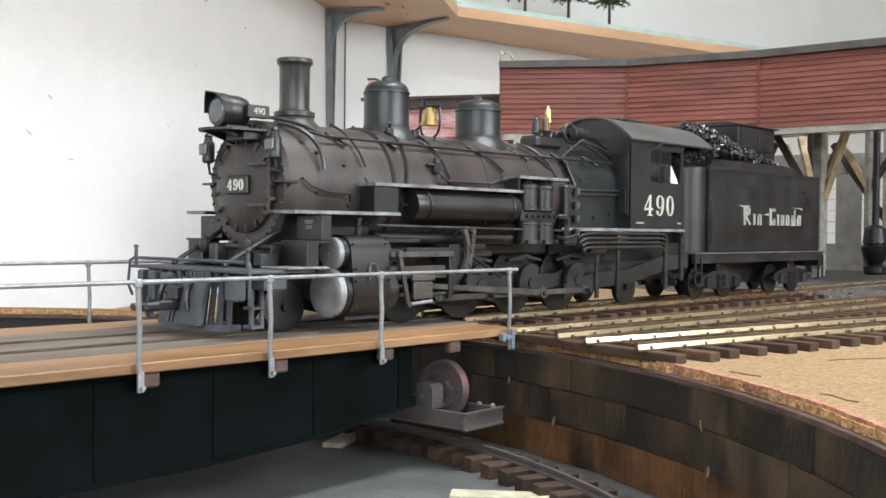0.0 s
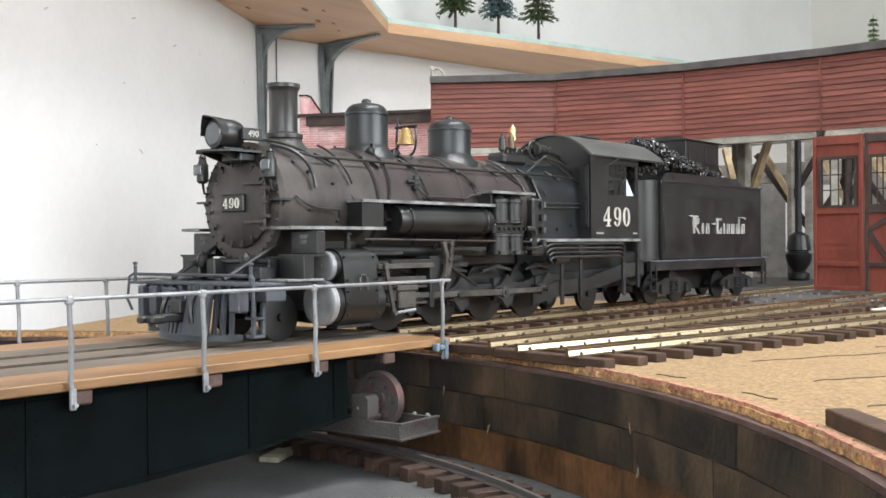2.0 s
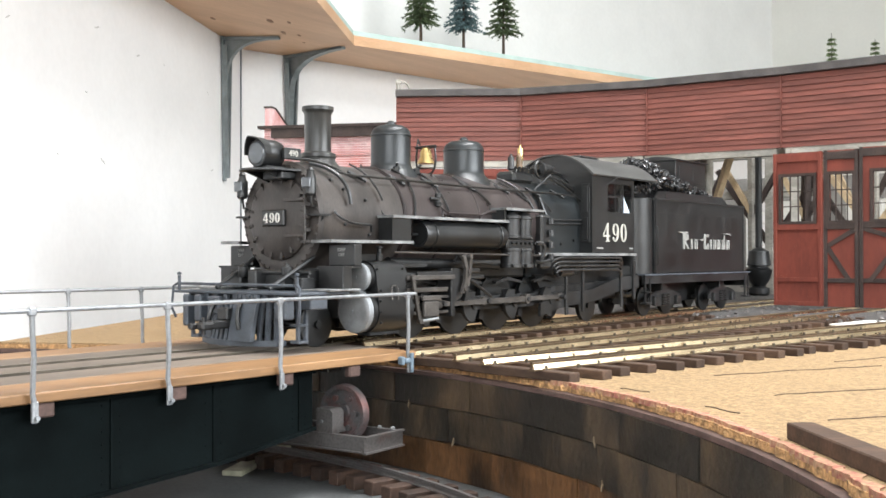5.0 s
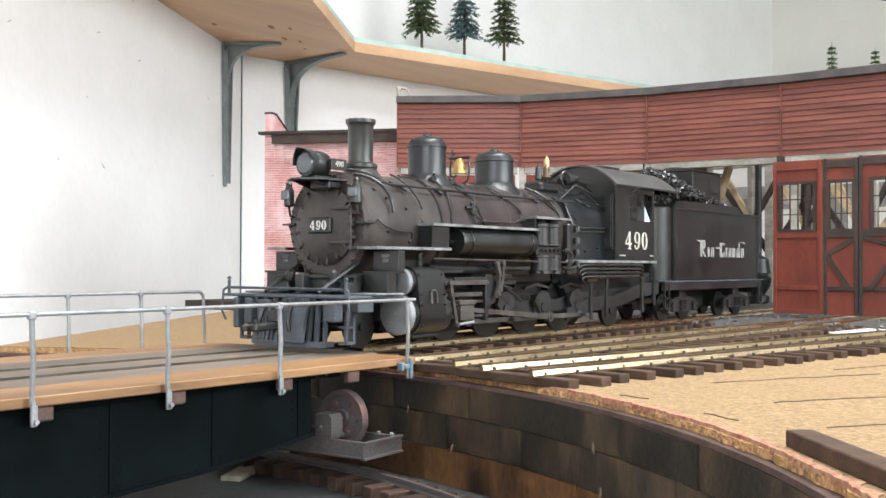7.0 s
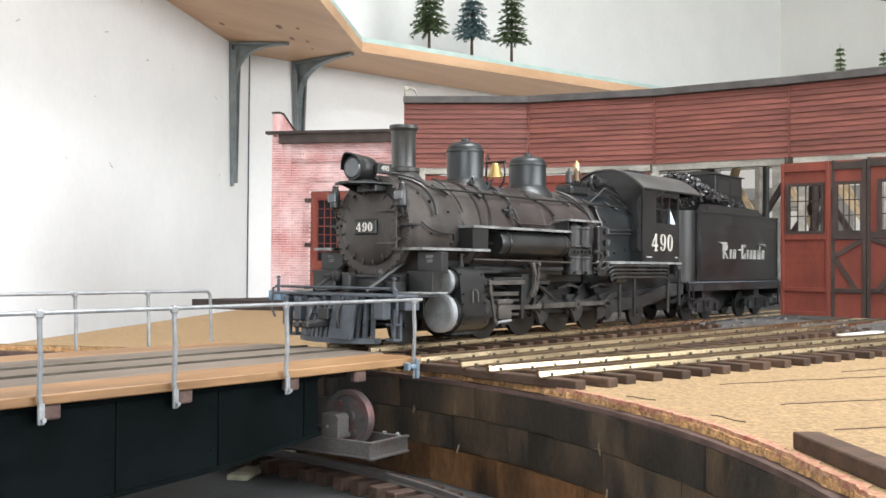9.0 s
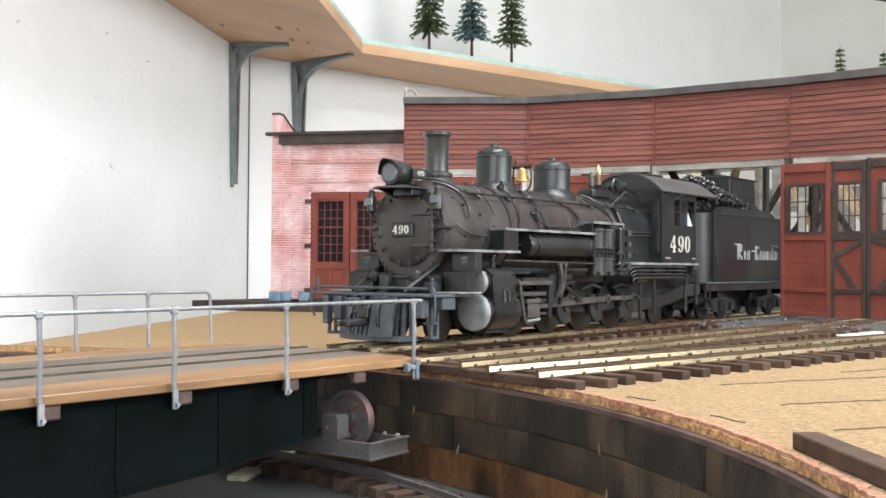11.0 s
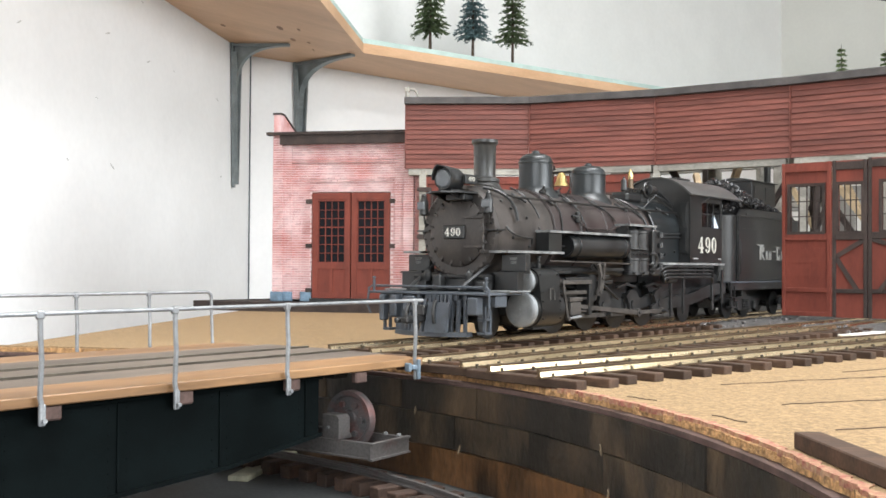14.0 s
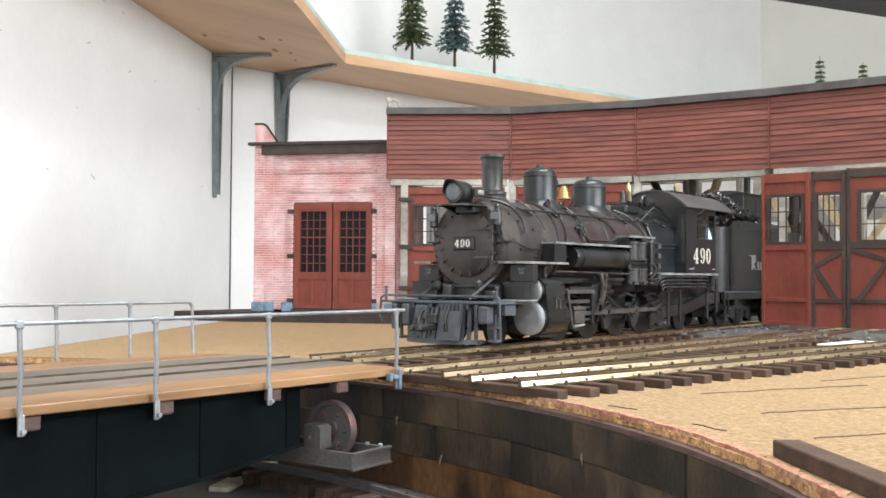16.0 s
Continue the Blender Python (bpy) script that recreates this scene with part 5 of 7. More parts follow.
# handrails with stanchions
for s in (-1, 1):
    y, z = s * 0.0365, ZC + 0.0345
    bm = bm_()
    pipe(bm, [(0.020, s * 0.030, ZC + 0.040), (0.040, y, z + 0.001), (0.20, y * 1.01, z), (0.365, y * 1.01, z + 0.0005), (0.395, y * 1.02, z)], 0.0011)
    rail = part("handrail", bm, M_BLACK, loco)
    for x in (0.055, 0.105, 0.150, 0.205, 0.262, 0.318, 0.365):
        bm = bm_()
        cyl(bm, (x - 0.006, s * 0.0270, ZC + 0.0395), (x + 0.004, y * 1.06, z - 0.0035), 0.0016, 6)
        part("stanchion", bm, M_BLACK, rail)

# bell, whistle and safety valves
bell = part("bell", (lambda b: (lathe(b, [(0.0085, 0), (0.0080, 0.0015), (0.0058, 0.006), (0.0052, 0.0115), (0.0036, 0.0145), (0, 0.0155)], Matrix.Translation((0.1800, -0.004, 0.1570)), 24), b)[1])(bm_()), M_BRASS, loco, "polished brass bell")
bm = bm_()
pipe(bm, bend((0.1855, -0.0225, 0.172), (0.1855, -0.027, 0.146), (0.1855, -0.012, 0.1465), 8) + bend((0.1855, -0.012, 0.1465), (0.1855, 0.003, 0.146), (0.1855, -0.0015, 0.172), 8)[1:], 0.0011)
cyl(bm, (0.1855, -0.024, 0.1725), (0.1855, 0.0, 0.1725), 0.0015, 8)
pipe(bm, [(0.1855, -0.001, 0.172), (0.190, 0.001, 0.181), (0.193, 0.001, 0.176)], 0.0009)
part("bell_yoke", bm, M_BLACK, loco, at=pose(-0.0055, 0.008, 0))
for x, y, h, r, mt in ((0.338, -0.004, 0.187, 0.0031, M_BRASS), (0.327, -0.010, 0.177, 0.0034, M_RAIL), (0.318, -0.006, 0.176, 0.0036, M_FRAME)):
    bm = bm_()
    lathe(bm, [(r * 0.7, 0.150), (r * 0.7, h - 0.016), (r * 1.15, h - 0.015), (r * 1.15, h - 0.012), (r, h - 0.011), (r, h - 0.003), (r * 0.5, h - 0.0015), (r * 0.3, h + 0.001), (0, h + 0.001)], Matrix.Translation((x, y, 0)), 16)
    part("whistle" if mt is M_BRASS else "safety_valve", bm, mt, loco, "brass whistle" if mt is M_BRASS else "")
bm = bm_()
bx(bm, 0.309, 0.346, -0.016, 0.008, 0.1465, 0.1585, 0.003)
for i in range(5):
    cyl(bm, (0.312 + i * 0.007, -0.014, 0.158), (0.312 + i * 0.007, -0.016, 0.163), 0.0016, 6)
part("steam_turret", bm, M_BLACK, loco)
for i, (q, r) in enumerate((((0.4115, -0.018, 0.152), 0.0010), ((0.4115, -0.010, 0.160), 0.0010), ((0.4115, -0.025, 0.143), 0.0013), ((0.4115, -0.033, 0.131), 0.0012), ((0.4115, 0.010, 0.162), 0.0010))):
    bm = bm_()
    pipe(bm, bend((0.335 + i * 0.004, -0.014 + i * 0.002, 0.160), (0.36, -0.020 - 0.003 * i, 0.170 - i * 0.004), q, 8), r)
    part("turret_pipe", bm, M_BLACK, loco)
# generator drum ahead of the cab
bm = bm_()
lathe(bm, [(0.0, -0.001), (0.0062, 0.0), (0.0066, 0.004), (0.0030, 0.0045), (0.0030, 0.007), (0.0052, 0.0075), (0.0052, 0.017), (0.0, 0.018)], Matrix.Translation((0.352, -0.020, 0.163)) @ Matrix.Rotation(radians(90), 4, "Y"), 18)
part("dynamo", bm, M_FRAME, loco)

# headlight
hl = part("headlight", (lambda b: (lathe(b, [(0.0106, 0), (0.0112, 0.001), (0.0112, 0.016), (0.0100, 0.021), (0.0060, 0.024), (0, 0.0245)], onx(-0.0250, 0, 0.1515), 28), b)[1])(bm_()), M_BLACK, loco)
bm = bm_()
lathe(bm, [(0.0094, 0.0004), (0.0080, -0.0010), (0.004, -0.0016), (0, -0.0018)], onx(-0.0252, 0, 0.1515), 24)
part("lens", bm, M_LENS, hl, "silvered headlight lens")
bm = bm_()
n = 12
ring_in, ring_out = [], []
for i in range(n + 1):
    a = radians(-8 + 196 * i / n)
    for ext, lst, r in ((-0.0345 + 0.007 * abs(math.cos(a)), ring_out, 0.0122), (0.0, ring_in, 0.0116)):
        lst.append((Vector((ext if lst is ring_out else -0.020, r * math.cos(a), 0.1518 + r * math.sin(a)))))
vo = [bm.verts.new(p) for p in ring_out]
vi = [bm.verts.new(p) for p in ring_in]
vo2 = [bm.verts.new((p.x, p.y * 0.93, 0.1518 + (p.z - 0.1518) * 0.93)) for p in ring_out]
vi2 = [bm.verts.new((p.x, p.y * 0.93, 0.1518 + (p.z - 0.1518) * 0.93)) for p in ring_in]
for i in range(n):
    bm.faces.new((vo[i], vo[i + 1], vi[i + 1], vi[i]))
    bm.faces.new((vo2[i], vi2[i], vi2[i + 1], vo2[i + 1]))
    bm.faces.new((vo[i], vo2[i], vo2[i + 1], vo[i + 1]))
part("visor", bm, M_BLACK, hl)
for s in (-1, 1):
    bm = bm_()
    bx(bm, -0.010, 0.008, s * 0.0135 - 0.0022, s * 0.0135 + 0.0022, 0.1470, 0.1560, 0.0006)
    nb = part("number_board", bm, M_BLACK, hl)
    if s < 0:
        words("board_number", "490", 0.0066, Matrix.Translation((-0.001, -0.01595, 0.1515)) @ SIDE, M_LETTER, nb, bold=0.00004)
bm = bm_()
prism(bm, [(-0.036, -0.006), (-0.026, -0.020), (0.002, -0.0225), (0.004, 0.0225), (-0.026, 0.020), (-0.036, 0.006)], "z", 0.1375, 0.1390)
for y in (-0.010, 0.010):
    prism(bm, [(-0.030, 0.1375), (0.002, 0.1375), (0.002, 0.128)], "y", y - 0.001, y + 0.001)
bx(bm, -0.022, -0.004, -0.008, 0.008, 0.139, 0.1415)
bx(bm, -0.014, 0.004, -0.017, 0.006, 0.131, 0.1375, 0.001)
part("headlight_bracket", bm, M_BLACK, loco)
# marker lamps
for s in (-1, 1):
    bm = bm_()
    y = s * 0.0392
    lathe(bm, [(0.0030, 0.1175), (0.0045, 0.119), (0.0045, 0.1315), (0.0032, 0.1335), (0.0026, 0.1365), (0.0032, 0.1372), (0.0015, 0.1392), (0, 0.1395)], Matrix.Translation((-0.0055, y, 0)), 16)
    pipe(bm, [(-0.0055, y, 0.118), (-0.004, y, 0.110), (0.004, y * 0.98, 0.108)], 0.0011)
    mk = part("marker_lamp", bm, M_BLACK, loco)
    bm = bm_()
    bx(bm, -0.0107, -0.0096, y - 0.0048, y + 0.0048, 0.1235, 0.1315, 0.0008)
    part("lens", bm, M_LENS, mk, "pale silvered marker lens")
    bm = bm_()
    bx(bm, -0.004, 0.008, min(s * 0.034, s * 0.049), max(s * 0.034, s * 0.049), 0.1020, 0.1035)
    prism(bm, [(s * 0.036, 0.1020), (s * 0.047, 0.1020), (s * 0.038, 0.088)], "x", 0.001, 0.003)
    part("lamp_bracket", bm, M_BLACK, loco)

# running boards; light grey strips along them stand for their lit edges
for s in (-1, 1):
    for x0, x1, z in ((-0.0070, 0.0900, 0.0830), (0.0650, 0.2300, 0.1040), (0.2260, 0.2915, 0.1160)):
        bm = bm_()
        bx(bm, x0, x1, min(s * 0.040, s * 0.0625), max(s * 0.040, s * 0.0625), z - 0.0022, z, 0.0004)
        rb = part("running_board", bm, M_BLACK, loco)
        bm = bm_()
        yy = s * 0.0630
        bx(bm, x0, x1, yy - 0.0006, yy + 0.0006, z - 0.0021, z + 0.0002)
        bx(bm, x0 - 0.0006, x0, min(s * 0.042, s * 0.0636), max(s * 0.042, s * 0.0636), z - 0.0021, z + 0.0002)
        part("edge_strip", bm, M_EDGE, rb, "light grey strip for the board's lit edge")
    for a, b, z0, z1 in ((0.0660, 0.0895, 0.0831, 0.1018), (0.2260, 0.2290, 0.1042, 0.1138)):
        bm = bm_()
        bx(bm, a, b, min(s * 0.046, s * 0.0610), max(s * 0.046, s * 0.0610), z0, z1)
        part("board_riser", bm, M_BLACK, loco)
    # air tank slung under the board
    bm = bm_()
    lathe(bm, [(0, 0.0040), (0.0085, 0.0036), (0.0100, 0.0020), (0.0108, 0.0020), (0.0115, 0.0040), (0.0115, 0.013), (0.0119, 0.0132), (0.0119, 0.016), (0.0115, 0.0162), (0.0115, 0.108), (0.0119, 0.1082), (0.0119, 0.111), (0.0115, 0.1112), (0.0115, 0.117), (0.0105, 0.122), (0.007, 0.1245), (0, 0.125)], onx(0.106, s * 0.0535, 0.0890), 32)
    tank = part("air_tank", bm, M_BLACK, loco)
    for x in (0.120, 0.217):
        bm = bm_()
        pipe(bm, [(x, s * 0.0535 + 0.0125 * math.sin(a), 0.089 + 0.0125 * math.cos(a)) for a in [radians(30 * i) for i in range(13)]], 0.0007)
        bx(bm, x - 0.001, x + 0.001, s * 0.0535 - 0.001, s * 0.0535 + 0.001, 0.1005, 0.102)
        part("tank_strap", bm, M_BLACK, tank)
    bm = bm_()
    pipe(bm, [(0.230, s * 0.0535, 0.089), (0.244, s * 0.0535, 0.090), (0.250, s * 0.055, 0.096)], 0.0014)
    pipe(bm, [(0.107, s * 0.0535, 0.089), (0.099, s * 0.0535, 0.089)], 0.0014)
    part("air_pipe", bm, M_BLACK, tank)
    # compressor
    bm = bm_()
    for dx in (0.0105, 0.0315):
        lathe(bm, [(0.0098, 0.0595), (0.0105, 0.060), (0.0105, 0.063), (0.0095, 0.0635), (0.0095, 0.0755), (0.0105, 0.076), (0.0105, 0.0785), (0.004, 0.079), (0.004, 0.0875), (0.0098, 0.088), (0.0098, 0.090), (0.0086, 0.0905), (0.0086, 0.1060), (0.0098, 0.1065), (0.0098, 0.109), (0.005, 0.111), (0.003, 0.114), (0, 0.114)], Matrix.Translation((0.234 + dx, s * 0.0555, 0)), 20)
    bx(bm, 0.233, 0.279, min(s * 0.046, s * 0.060), max(s * 0.046, s * 0.060), 0.0770, 0.0885, 0.002)
    for i in range(6):
        cyl(bm, (0.2355 + i * 0.0075, s * 0.0625, 0.062), (0.2355 + i * 0.0075, s * 0.0655, 0.062), 0.0016, 6)
        cyl(bm, (0.2355 + i * 0.0075, s * 0.0625, 0.083), (0.2355 + i * 0.0075, s * 0.0650, 0.083), 0.0014, 6)
    comp = part("air_compressor", bm, M_FRAME, loco, "cast twin-cylinder air compressor")
    bm = bm_()
    pipe(bm, bend((0.279, s * 0.062, 0.083), (0.294, s * 0.066, 0.086), (0.290, s * 0.062, 0.070)), 0.0022)
    pipe(bm, bend((0.279, s * 0.060, 0.066), (0.295, s * 0.060, 0.063), (0.312, s * 0.058, 0.068)), 0.0016)
    part("exhaust_pipe", bm, M_FRAME, comp)

    # step boxes beside the cylinders
    bm = bm_()
    bx(bm, 0.0095, 0.018, min(s * 0.0440, s * 0.0715), max(s * 0.0440, s * 0.0715), 0.0630, 0.0797, 0.0006)
    st = part("step_box", bm, M_BLACK, loco)
    words("lettering", "KEEP\nOFF", 0.0038, Matrix.Translation((0.0092, s * 0.058, 0.0735)) @ FACE, M_GREYTEXT, st)
    bm = bm_()
    bx(bm, -0.002, 0.0080, min(s * 0.0440, s * 0.0705), max(s * 0.0440, s * 0.0705), 0.0440, 0.0620, 0.0006)
    bx(bm, -0.0030, 0.0180, min(s * 0.0440, s * 0.0715), max(s * 0.0440, s * 0.0715), 0.0614, 0.0630)
    part("step_box", bm, M_BLACK, loco)
    # cylinder and valve chest
    yc = s * 0.0535
    bm = bm_()
    lathe(bm, [(0.0168, 0.004), (0.0168, 0.052)], onx(0.030, yc, 0.0270), 36)
    lathe(bm, [(0.0112, 0.004), (0.0112, 0.048)], onx(0.030, s * 0.0555, 0.0540), 28)
    low = [(yc + s * 0.0180 * math.sin(radians(a)), 0.0270 - 0.0180 * math.cos(radians(a))) for a in range(-60, 96, 12)]
    high = [(s * 0.0545 + s * 0.0135 * math.sin(radians(a)), 0.0540 - 0.0130 * math.cos(radians(a))) for a in range(96, 200, 13)]
    prism(bm, low + high + [(s * 0.0400, 0.0655), (s * 0.0380, 0.0300)], "x", 0.0385, 0.0735)
    cylb = part("cylinder", bm, M_BLACK, loco, "glossy black steam cylinder block")
    bm = bm_()
    for a in range(6):
        for x in (0.0405, 0.0715):
            z = 0.018 + a * 0.0085
            yb = s * (0.0713 if z < 0.045 else 0.0675)
            cyl(bm, (x, yb - s * 0.001, z), (x, yb + s * 0.0009, z), 0.0009, 6)
    tagged(part("jacket_bolts", bm, M_FRAME, cylb), kind="stuff")
    bm = bm_()
    pipe(bm, [(0.0530, s * 0.0717, 0.0360), (0.0530, s * 0.0712, 0.0445), (0.0545, s * 0.0706, 0.0470), (0.0590, s * 0.0706, 0.0470), (0.0605, s * 0.0712, 0.0445), (0.0605, s * 0.0717, 0.0360)], 0.0006)
    part("horseshoe_strap", bm, M_ROD, cylb)
    bm = bm_()
    lathe(bm, [(0.0046, 0.0), (0.0040, 0.008), (0.0022, 0.013), (0.0022, 0.017)], onx(0.0735, s * 0.0555, 0.0540), 14)
    part("valve_stem_guide", bm, M_BLACK, cylb)
    bm = bm_()
    lathe(bm, [(0.0, -0.0014), (0.0011, -0.0013), (0.0012, -0.0004), (0.0125, 0.0), (0.0160, 0.0004), (0.0170, 0.0012), (0.0172, 0.0058), (0.0160, 0.0062), (0.0160, 0.0090), (0.0150, 0.0092)], onx(0.0268, yc, 0.0270), 40)
    part("cylinder_cover", bm, M_STEEL, cylb, "bright steel cylinder cover")
    bm = bm_()
    lathe(bm, [(0.0, -0.0012), (0.0009, -0.0011), (0.0010, -0.0003), (0.0085, 0.0), (0.0104, 0.0004), (0.0112, 0.0010), (0.0113, 0.0048), (0.0104, 0.0052), (0.0104, 0.0080), (0.0095, 0.0082)], onx(0.0288, s * 0.0555, 0.0540), 32)
    part("valve_cover", bm, M_STEEL, cylb, "bright steel valve cover")
    bm = bm_()
    for dx in (0.056,):
        lathe(bm, [(0.0022, 0.064), (0.0026, 0.066), (0.0026, 0.072), (0.0018, 0.073), (0.0018, 0.0765), (0.0030, 0.0770), (0.0030, 0.0785), (0, 0.0795)], Matrix.Translation((dx, s * 0.0555, 0)), 10)
    part("oil_cup", bm, M_BLACK, cylb)
    bm = bm_()
    bx(bm, 0.040, 0.076, min(s * 0.048, s * 0.060), max(s * 0.048, s * 0.060), 0.0075, 0.0098)
    part("drain_cock", bm, M_FRAME, cylb)
    # crosshead guides
    for z in (0.0355, 0.0225):
        bm = bm_()
        bx(bm, 0.082, 0.150, s * 0.0545 - 0.0022, s * 0.0545 + 0.0022, z - 0.0012, z + 0.0012, 0.0003)
        part("guide_bar", bm, M_ROD, loco)
    bm = bm_()
    bx(bm, 0.146, 0.151, min(s * 0.044, s * 0.060), max(s * 0.044, s * 0.060), 0.018, 0.060, 0.0006)
    prism(bm, [(0.148, 0.060), (0.156, 0.060), (0.166, 0.045), (0.160, 0.034), (0.150, 0.030)], "y", s * 0.0585 - 0.0016, s * 0.0585 + 0.0016)
    part("guide_yoke", bm, M_FRAME, loco)
    # valve rod, links and lifting arms
    bm = bm_()
    cyl(bm, (0.078, s * 0.0555, 0.0555), (0.128, s * 0.0555, 0.0545), 0.0014, 8)
    bx(bm, 0.100, 0.160, s * 0.0585 - 0.0012, s * 0.0585 + 0.0012, 0.0535, 0.0575, 0.0004)
    bx(bm, 0.086, 0.120, s * 0.052 - 0.002, s * 0.052 + 0.002, 0.061, 0.0645, 0.0006)
    part("valve_rod", bm, M_FRAME, loco)
    bm = bm_()
    pts = [(0.166 + 0.004 * math.cos(t), 0.050 + 0.019 * math.sin(t)) for t in [radians(a) for a in range(-90, 91, 18)]]
    prism(bm, pts + [(p[0] - 0.0042, p[1]) for p in pts[::-1]], "y", s * 0.0600 - 0.0016, s * 0.0600 + 0.0016)
    bx(bm, 0.160, 0.172, min(s * 0.046, s * 0.0590), max(s * 0.046, s * 0.0590), 0.046, 0.054, 0.0008)
    part("expansion_link", bm, M_FRAME, loco)
    bm = bm_()
    cyl(bm, (0.168, s * 0.0605, 0.052), (0.205, s * 0.0605, 0.034), 0.0015, 8)
    bx(bm, 0.168, 0.225, s * 0.0560 - 0.0012, s * 0.0560 + 0.0012, 0.0640, 0.0672, 0.0004)
    pipe(bm, [(0.168, s * 0.0562, 0.066), (0.160, s * 0.0562, 0.072), (0.155, s * 0.0562, 0.066)], 0.0014)
    part("lifting_gear", bm, M_FRAME, loco)
    # outside frame with spring rigging
    bm = bm_()
    prism(bm, [(0.085, 0.0335), (0.300, 0.0335), (0.330, 0.0400), (0.520, 0.0450), (0.520, 0.0355), (0.420, 0.0290), (0.335, 0.0270), (0.300, 0.0210), (0.085, 0.0210)], "y", s * 0.0405 - 0.0018, s * 0.0405 + 0.0018)
    fr = part("outside_frame", bm, M_FRAME, loco)
    for x in (0.128, 0.194, 0.260, 0.326):
        bm = bm_()
        bx(bm, x - 0.008, x + 0.008, min(s * 0.0385, s * 0.0450), max(s * 0.0385, s * 0.0450), 0.0180, 0.0390, 0.0008)
        part("axle_box", bm, M_FRAME, fr)
        bm = bm_()
        prism(bm, [(x - 0.022, 0.0465), (x, 0.0510), (x + 0.022, 0.0465), (x + 0.022, 0.0445), (x, 0.0475), (x - 0.022, 0.0445)], "y", s * 0.0405 - 0.002, s * 0.0405 + 0.002)
        part("leaf_spring", bm, M_FRAME, fr)
    # rear frame beam, hangers and pipes under the cab
    bm = bm_()
    prism(bm, [(0.305, 0.0235), (0.350, 0.0335), (0.405, 0.0350), (0.470, 0.0475), (0.515, 0.0490), (0.515, 0.0350), (0.470, 0.0320), (0.405, 0.0215), (0.350, 0.0190), (0.305, 0.0110)], "y", s * 0.0485 - 0.0016, s * 0.0485 + 0.0016)
    part("equaliser_beam", bm, M_FRAME, fr)
    for x, z0, z1 in ((0.352, 0.010, 0.062), (0.386, 0.012, 0.060), (0.470, 0.014, 0.066), (0.500, 0.022, 0.066)):
        bm = bm_()
        bx(bm, x - 0.0024, x + 0.0024, s * 0.0515 - 0.0012, s * 0.0515 + 0.0012, z0, z1, 0.0004)
        part("hanger", bm, M_FRAME, fr)
    for i in range(4):
        bm = bm_()
        z = 0.0690 - i * 0.0042
        pipe(bm, bend((0.318 + i * 0.003, s * (0.054 + 0.001 * i), z - 0.006), (0.318, s * 0.058, z), (0.334, s * 0.0585, z)) + [(0.452 - i * 0.004, s * 0.0585, z)] + bend((0.452 - i * 0.004, s * 0.0585, z), (0.462, s * 0.0585, z), (0.462, s * 0.054, z - 0.008))[1:], 0.0014)
        part("injector_pipe", bm, M_FRAME, loco)
    bm = bm_()
    lathe(bm, [(0.0, 0), (0.006, 0.001), (0.006, 0.024), (0.004, 0.027), (0, 0.027)], onx(0.335, s * 0.051, 0.0555), 16)
    bx(bm, 0.300, 0.318, min(s * 0.046, s * 0.055), max(s * 0.046, s * 0.055), 0.0585, 0.1120, 0.002)
    for z in (0.070, 0.082, 0.094, 0.106):
        cyl(bm, (0.311, s * 0.054, z), (0.311, s * 0.0600, z), 0.0022, 8)
        cyl(bm, (0.311, s * 0.0585, z - 0.003), (0.311, s * 0.0585, z + 0.003), 0.0030, 8)
    part("injector", bm, M_FRAME, loco)

